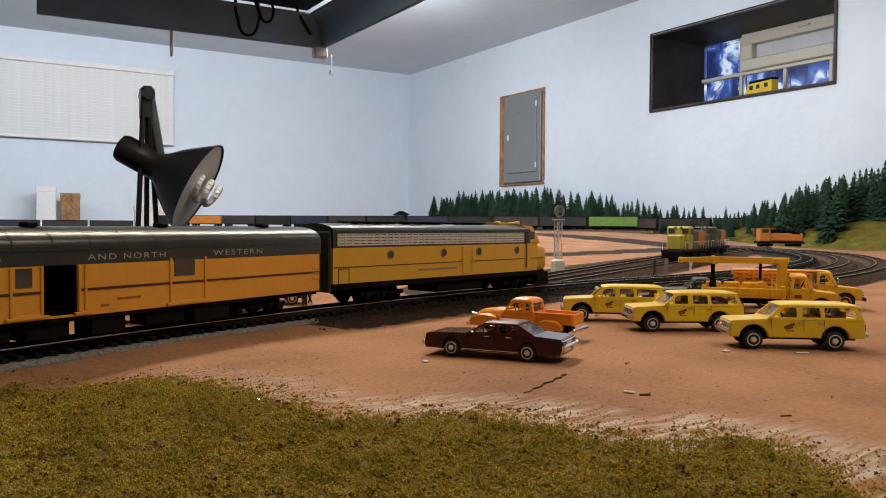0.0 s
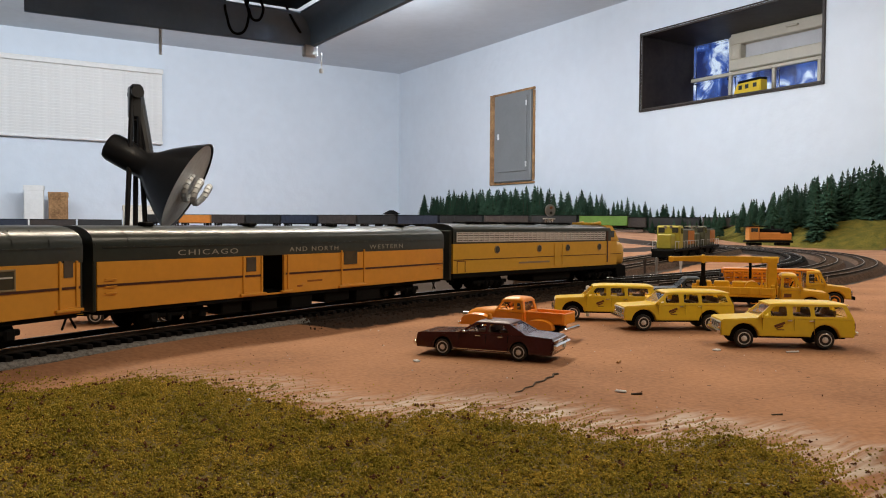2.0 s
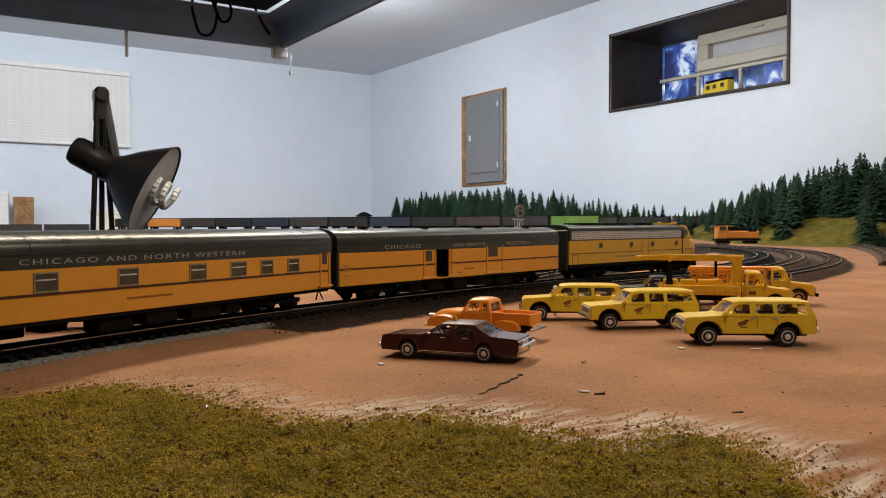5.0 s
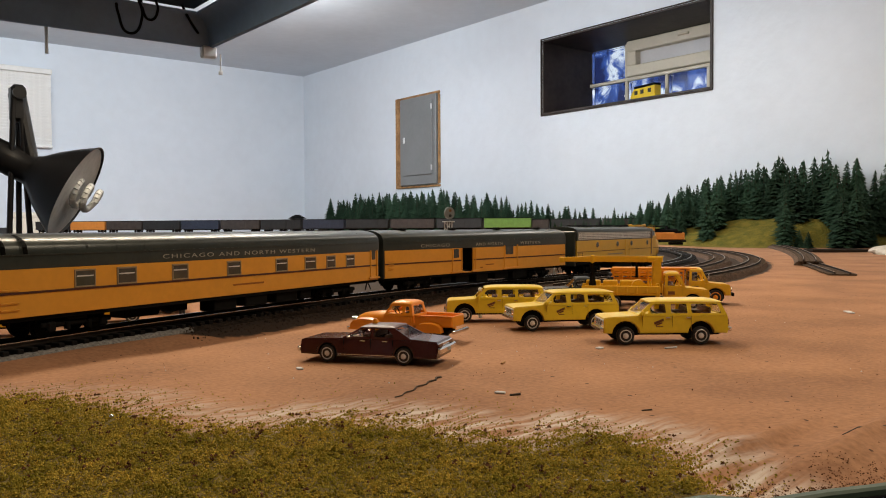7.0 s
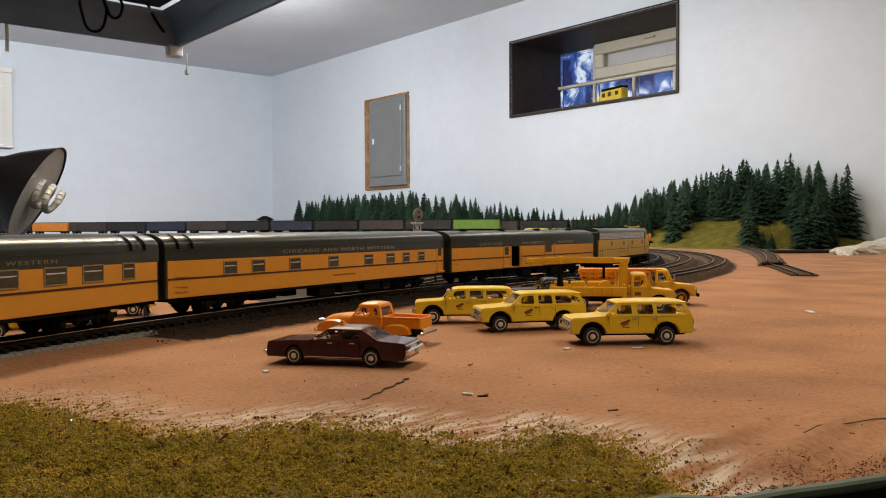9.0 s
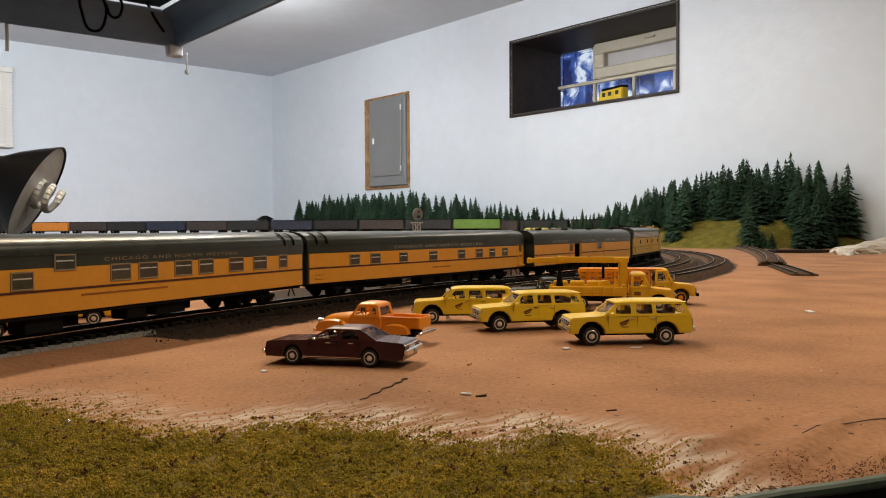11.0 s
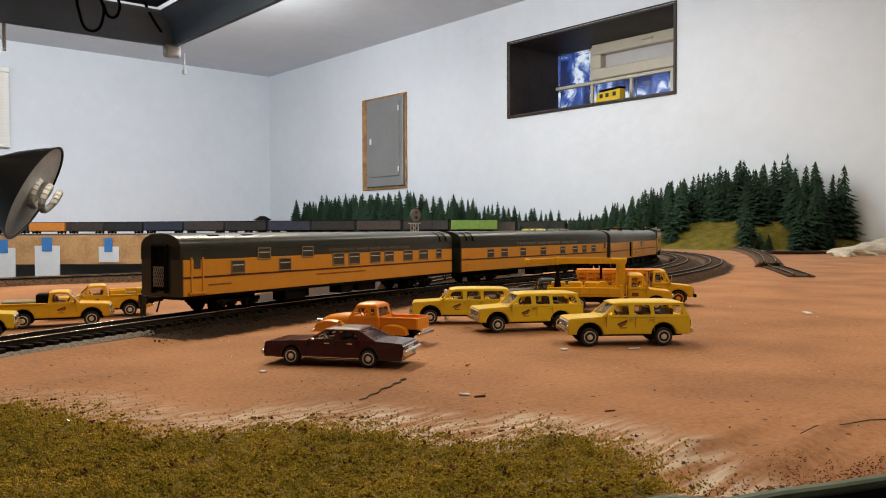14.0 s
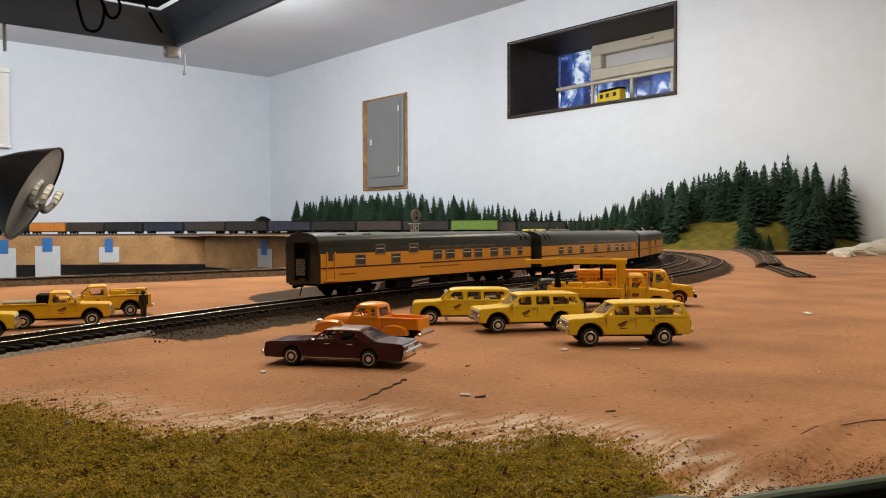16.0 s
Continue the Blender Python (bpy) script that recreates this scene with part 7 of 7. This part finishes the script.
loose_track((1.155, 0.590), (2.06, 1.13), 0.0060, "length of brown flexible track on roadbed lying loose on the ground", 0.16, True)
loose_track((0.955, 0.452), (1.23, 0.632), 0.0008, "short length of dark track lying under another", 0.02)
bm = bmesh.new()
box(bm, (0, 0, 0.004), (0.12, 0.05, 0.006), 0.001)
o = part("board_offcut", bm, M_BED)
o.matrix_world = pose(1.80, 0.85, 0.0005, 0, 0, -42)
tagged(o, "dark flat roadbed offcut lying on the earth", "offcut")


def rock(x, y, s, seed, flat=0.55):
    bm = bmesh.new()
    bmesh.ops.create_icosphere(bm, subdivisions=3, radius=s)
    for v in bm.verts:
        k = 1 + 0.35 * noise.noise(v.co / s * 1.3 + Vector((seed, 0, 0))) + 0.15 * noise.noise(v.co / s * 4 + Vector((0, seed, 0)))
        v.co = Vector((v.co.x * 1.5 * k, v.co.y * k, v.co.z * flat * k))
    o = part("rock", bm, M_ROCK, smooth=25)
    o.matrix_world = pose(x, y, gz(x, y) + s * 0.12, 0, 0, seed * 50)
    tagged(o, "pale plaster rock lying at the foot of the wall", "rock", "plaster rocks")


for i, (x, y, s) in enumerate(((1.74, 0.72, 0.022), (1.82, 0.735, 0.030), (1.92, 0.74, 0.038), (2.05, 0.76, 0.045), (2.2, 0.78, 0.05), (2.34, 0.80, 0.045), (2.0, 0.69, 0.03), (1.70, 0.70, 0.010))):
    rock(x, y, s, i + 1.0)

# ---- the wooded slope ----


def hill_height(y):
    return 0.012 + 0.070 * smooth((2.05 - y) / 0.55) * smooth((y - 0.90) / 0.22)


def build_hill():
    bm = bmesh.new()
    rows = []
    n, k = 60, 10
    for i in range(n + 1):
        y = 0.93 + (4.40 - 0.93) * i / n
        row = []
        for j in range(k + 1):
            f = j / k
            w = 0.14 + 0.30 * smooth((2.1 - y) / 0.6) * smooth((y - 0.9) / 0.3)
            x = WX - 0.002 - w * (1 - f)
            z = gz(x, y) - 0.003 + hill_height(y) * smooth(f * 1.9) * (1 + 0.25 * noise.noise(Vector((x * 8, y * 8, 1))))
            row.append(bm.verts.new((x, y, z)))
        rows.append(row)
    for a, b in zip(rows, rows[1:]):
        for j in range(k):
            bm.faces.new((a[j], a[j + 1], b[j + 1], b[j]))
    o = part("hillside", bm, M_MOSS, smooth=60)
    tagged(o, "mossy olive green slope at the foot of the wall", kind="structure")


build_hill()


def needle_crown(seed, n_whorl=30):
    """A conifer's crown one metre tall: many small drooping sprays in close whorls, with gaps and an uneven outline."""
    rnd = random.Random(seed)
    vs, fs = [], []
    for i in range(n_whorl):
        f = i / n_whorl
        z = 0.06 + 0.90 * f
        R = (0.150 * (1 - f) ** 0.80 + 0.010) * rnd.uniform(0.86, 1.10)
        m = max(6, int(15 * (1 - f) + 5))
        for j in range(m):
            if rnd.random() < 0.08:
                continue
            a = 2 * math.pi * (j + rnd.random()) / m
            r = R * rnd.uniform(0.62, 1.15)
            w = r * rnd.uniform(0.14, 0.24) + 0.004
            dz = -r * rnd.uniform(0.15, 0.60)
            c, s = math.cos(a), math.sin(a)
            z0 = z + rnd.uniform(-0.020, 0.020)
            k = len(vs)
            vs += [(0.01 * c, 0.01 * s, z0 + 0.03), (c * r * 0.62 - s * w, s * r * 0.62 + c * w, z0 + dz * 0.55), (c * r, s * r, z0 + dz * 0.8), (c * r * 0.62 + s * w, s * r * 0.62 - c * w, z0 + dz * 0.55),
                   (c * r * 0.6, s * r * 0.6, z0 + dz * 0.35 + 0.016)]
            fs += [(k, k + 1, k + 4), (k + 1, k + 2, k + 4), (k + 2, k + 3, k + 4), (k + 3, k, k + 4)]
    k = len(vs)
    vs += [(0.012, 0, 0.92), (-0.006, 0.010, 0.92), (-0.006, -0.010, 0.92), (0, 0, 1.0)]
    fs += [(k, k + 1, k + 3), (k + 1, k + 2, k + 3), (k + 2, k, k + 3)]
    me = bpy.data.meshes.new("crown")
    me.from_pydata(vs, [], fs)
    me.materials.append(M_NEEDLE)
    return me


CROWNS = [needle_crown(s, 27 + 2 * s) for s in range(6)]
bm = bmesh.new()
cyl(bm, (0, 0, -0.02), (0, 0, 0.9), 0.016, 0.004, n=7)
TRUNK = finish(bm, "trunk", M_BARK)


def conifer(x, y, z, h, rnd, wide=1.0):
    root = thing("conifer_tree", Matrix.Translation((x, y, z)) @ Matrix.Rotation(rnd.uniform(0, 6.28), 4, "Z") @ Matrix.Rotation(rnd.uniform(-0.04, 0.04), 4, "X"), "dark green model conifer rooted along the wall", "tree", "conifers along the wall")
    root.scale = (h * wide, h * wide, h)
    for nm, me in (("trunk", TRUNK), ("crown", rnd.choice(CROWNS))):
        o = new(nm, me)
        o.parent = root


def wood_top(y):
    """The height that the tree tops reach at y along the wall."""
    if y > 2.05:
        return 0.142 + 0.105 * smooth((y - 2.0) / 1.1)
    return 0.125 + 0.155 * smooth((2.0 - y) / 0.75) - 0.045 * smooth((1.12 - y) / 0.15)


# open grassy gaps along the foot of the slope
CLEARINGS = ((1.13, 1.31), (0.99, 1.06))


def plant_wood():
    rnd = random.Random(11)
    y = 0.985
    while y < 3.92:
        near = y < 2.0
        for row in range(6 if near else 3):
            yy = y + rnd.uniform(-0.02, 0.02)
            x = WX - 0.030 - row * (0.060 if near else 0.05) - rnd.uniform(0, 0.03)
            if row > 2 and any(a < yy - 0.55 * (x - 2.1) < b for a, b in CLEARINGS):
                continue
            if row > 3 and rnd.random() < 0.35:
                continue
            f = min(1.0, (WX - x) / 0.44) if near else min(1.0, (WX - x) / 0.14)
            z = gz(x, yy) + hill_height(yy) * smooth((1 - f) * 1.9) * 0.95 - 0.006
            top = wood_top(yy) + rnd.uniform(-0.034, 0.014) - row * (0.017 if near else 0.012)
            conifer(x, yy, z, max(0.05, top - z), rnd, rnd.uniform(1.25, 1.9))
        y += rnd.uniform(0.026, 0.040) if near else rnd.uniform(0.030, 0.046)
    # seedlings and low shrubs at the foot of the slope
    for x, yy, h in ((2.05, 1.10, 0.13), (2.16, 1.02, 0.09), (2.22, 0.99, 0.07), (2.09, 1.08, 0.05), (2.06, 1.04, 0.045), (2.13, 1.00, 0.05), (2.18, 0.97, 0.055), (2.26, 0.965, 0.06)):
        conifer(x, yy, gz(x, yy), h, rnd, 1.5 if h > 0.06 else 2.6)


plant_wood()

# ---- turf and litter ----


def clumps(name, spots, material, label, seed):
    """Crumbs of ground foam: small uneven lumps, all in one mesh."""
    rnd = random.Random(seed)
    vs, fs = [], []
    for x, y, z, r in spots:
        k = len(vs)
        e = [rnd.uniform(0.55, 1.35) * r for _ in range(6)]
        t = rnd.uniform(0, 3.14)
        c, s = math.cos(t), math.sin(t)
        for dx, dy, dz in ((e[0], 0, 0), (-e[1], 0, 0), (0, e[2], 0), (0, -e[3], 0), (0, 0, e[4]), (0, 0, -e[5] * 0.5)):
            vs.append((x + dx * c - dy * s, y + dx * s + dy * c, z + dz + rnd.uniform(-0.2, 0.2) * r))
        for a, b in ((0, 2), (2, 1), (1, 3), (3, 0)):
            fs += [(k + a, k + b, k + 4), (k + b, k + a, k + 5)]
    me = bpy.data.meshes.new(name)
    me.from_pydata(vs, [], fs)
    me.materials.append(material)
    return tagged(new(name, me), label, name, kind="stuff")


def turf_material():
    m = mat("foam_turf", (0.37, 0.262, 0.056), 0.95, var=0.2, scale=55, second=(0.215, 0.175, 0.026), spec=0.1)
    nt = m.node_tree
    b = nt.nodes["Principled BSDF"]
    old = b.inputs["Base Color"].links[0].from_socket
    g = nt.nodes.new("ShaderNodeNewGeometry")
    r = nt.nodes.new("ShaderNodeValToRGB")
    e = r.color_ramp.elements
    e[0].position, e[0].color = 0.0, (0.55, 0.57, 0.48, 1)
    e[1].position, e[1].color = 1.0, (1.35, 1.25, 1.0, 1)
    k = r.color_ramp.elements.new(0.45)
    k.color = (1.0, 1.05, 0.9, 1)
    nt.links.new(g.outputs["Random Per Island"], r.inputs[0])
    mx = nt.nodes.new("ShaderNodeMix")
    mx.data_type, mx.blend_type = "RGBA", "MULTIPLY"
    mx.inputs["Factor"].default_value = 1.0
    nt.links.new(old, mx.inputs["A"])
    nt.links.new(r.outputs[0], mx.inputs["B"])
    nt.links.new(mx.outputs["Result"], b.inputs["Base Color"])
    return m


def plant_turf():
    rnd = random.Random(3)
    spots = []
    # loose crumbs between the tufts and strewn past the rim
    n = 0
    while n < 60000:
        x, y = rnd.uniform(-0.02, 0.20), rnd.uniform(0.10, 0.36)
        if y < front_edge(x) + 0.004:
            continue
        e = turf_gap(x, y)
        if e > 0 and rnd.random() > 0.85 * math.exp(-e / 0.0085):
            n += 0.35
            continue
        n += 1
        r = rnd.uniform(0.00016, 0.00042)
        spots.append((x, y, ground_height(x, y) + smooth(-e / 0.01) * rnd.uniform(0.0, 0.0007) + r * 0.25, r))
    # tufts: small heaps of crumbs glued together
    n = 0
    while n < 4300:
        x, y = rnd.uniform(-0.02, 0.20), rnd.uniform(0.10, 0.36)
        e = turf_gap(x, y)
        if y < front_edge(x) + 0.005 or e > 0.010 or (e > -0.004 and rnd.random() > 0.5 * math.exp(-(e + 0.004) / 0.005)):
            continue
        n += 1
        k = smooth(-e / 0.012) * (0.75 + 0.6 * noise.noise(Vector((x * 80, y * 80, 2))))
        big = rnd.random() ** 2
        w, h = 0.0008 + 0.0018 * big, (0.0007 + 0.0034 * big * rnd.uniform(0.6, 1.0)) * (0.35 + 0.65 * k)
        z = ground_height(x, y)
        for _ in range(int(8 + 22 * big)):
            a, q = rnd.uniform(0, 6.283), math.sqrt(rnd.random())
            r = rnd.uniform(0.00022, 0.00048)
            spots.append((x + w * q * math.cos(a), y + w * q * math.sin(a), z + h * (1 - q * q) * rnd.uniform(0.6, 1.0) + r * 0.3, r))
    clumps("turf", spots, turf_material(), "olive green foam turf scattered over the front slope", 4)
    # crumbs strewn over the bare earth
    spots = []
    for _ in range(7000):
        x, y = rnd.uniform(0.0, 0.75), rnd.uniform(0.10, 0.50)
        if y < front_edge(x) + 0.006:
            continue
        near = (y - front_edge(x)) < 0.022 and x > 0.15
        if not near and rnd.random() > 0.30:
            continue
        r = rnd.uniform(0.00008, 0.00028) * (1.8 if rnd.random() < 0.04 else 1)
        spots.append((x, y, ground_height(x, y) + r * 0.2, r))
    while len(spots) < 7200:
        x = rnd.uniform(0.17, 0.45)
        y = front_edge(x) + 0.003 + abs(rnd.gauss(0, 0.008)) * (0.6 + 0.9 * noise.noise(Vector((x * 60, 0, 3))))
        r = rnd.uniform(0.00008, 0.00028)
        spots.append((x, y, ground_height(x, y) + r * 0.2, r))
    # darker bits worked in among the turf
    n = 0
    while n < 420:
        x, y = rnd.uniform(-0.02, 0.20), rnd.uniform(0.12, 0.36)
        if y > front_edge(x) + 0.006 and turf_gap(x, y) < 0.012:
            n += 1
            for _ in range(rnd.randint(2, 5)):
                r = rnd.uniform(0.0003, 0.0006)
                spots.append((x + rnd.uniform(-0.0008, 0.0008), y + rnd.uniform(-0.0008, 0.0008), ground_height(x, y) + rnd.uniform(0.0006, 0.0020) * smooth(-turf_gap(x, y) / 0.01) + r * 0.3, r))
    clumps("grit", spots, mat("dark_grit", (0.13, 0.058, 0.030), 0.95, var=0.5, scale=300, spec=0.1), "dark crumbs of grit strewn on the earth", 6)
    # cinders heaped along the shoulder of the main track
    spots = []
    while len(spots) < 11000:
        s = rnd.uniform(-0.02, 0.80)
        u = -0.0165 - abs(rnd.gauss(0, 0.009))
        x, y, a = main_line(s)
        if s < 0.06 and rnd.random() > 0.25 + 6 * max(0.0, s):
            continue
        x, y = x - math.sin(a) * u, y + math.cos(a) * u
        r = rnd.uniform(0.00022, 0.0007) * (1.5 if rnd.random() < 0.06 else 1)
        heap = 0.0050 * smooth((u + 0.028) / 0.010) * (0.7 + 0.6 * noise.noise(Vector((x * 110, y * 110, 6))))
        spots.append((x, y, ground_height(x, y) + max(0.0, heap) * rnd.uniform(0.4, 1.0) + r * 0.2, r))
    clumps("cinders", spots, M_CINDER, "dark cinders heaped along the shoulder of the track", 12)
    spots = []
    for _ in range(70):
        x, y = rnd.uniform(0.12, 0.62), rnd.uniform(0.16, 0.45)
        r = rnd.uniform(0.00018, 0.0004)
        spots.append((x, y, ground_height(x, y) + r * 0.2, r))
    clumps("pale_crumbs", spots, M_PAPER, "tiny white crumbs strewn on the earth", 8)


plant_turf()


def twig(pts, r, label, material=M_BARK, nm="twig"):
    bm = bmesh.new()
    q = [Vector((x, y, ground_height(x, y) + r * (0.5 + 0.6 * (i % 2)))) for i, (x, y) in enumerate(pts)]
    for i, (a, b) in enumerate(zip(q, q[1:])):
        cyl(bm, a, b, r * (1 - 0.06 * i), r * (0.94 - 0.06 * i), n=6)
    tagged(part(nm, bm, material), label, nm)


twig(((0.2015, 0.2655), (0.1985, 0.2648), (0.196, 0.262), (0.1915, 0.2605), (0.188, 0.2575), (0.182, 0.2555), (0.178, 0.252), (0.1735, 0.2508), (0.170, 0.248), (0.166, 0.2465)), 0.00042, "thin dark twig lying on the bare earth")
twig(((0.276, 0.1145), (0.262, 0.118), (0.248, 0.1205), (0.236, 0.123), (0.229, 0.124)), 0.0002, "thin dark crack of dry plaster near the front edge", M_BROWNCAR, "plaster_crack")
twig(((0.240, 0.272), (0.2435, 0.274)), 0.0006, "small brown bark chip on the earth", M_WOODEDGE, "bark_chip")
twig(((0.1995, 0.2245), (0.2030, 0.2228)), 0.00042, "small dark bark chip on the earth", M_BARK, "bark_chip")
twig(((0.216, 0.181), (0.2190, 0.1793)), 0.00028, "small dark bark chip on the earth", M_BARK, "bark_chip")
twig(((0.150, 0.150), (0.157, 0.141), (0.161, 0.135)), 0.0003, "dry yellow grass stalk lying on the turf", M_LETTER, "grass_stalk")
for i, (x, y, w, d) in enumerate(((0.309, 0.276, 0.0036, 0.0028), (0.557, 0.268, 0.012, 0.004), (0.169, 0.3195, 0.003, 0.0025), (0.199, 0.229, 0.004, 0.0016), (0.337, 0.255, 0.007, 0.001))):
    bm = bmesh.new()
    box(bm, (0, 0, 0.0004), (w, d, 0.0008), 0.0003)
    o = part("paper_scrap", bm, M_PAPER)
    o.matrix_world = pose(x, y, ground_height(x, y), 0, 0, 40 * i)
    tagged(o, "tiny white scrap of paper on the earth", "paper scrap", "white scraps on the earth")
bm = bmesh.new()
bmesh.ops.create_uvsphere(bm, u_segments=14, v_segments=10, radius=0.0008)
o = part("bead", bm, M_CHROME, smooth=60)
o.matrix_world = pose(0.081, 0.277, ground_height(0.081, 0.277) + 0.002)
tagged(o, "tiny shiny glass bead lying in the turf", "bead")

motions()
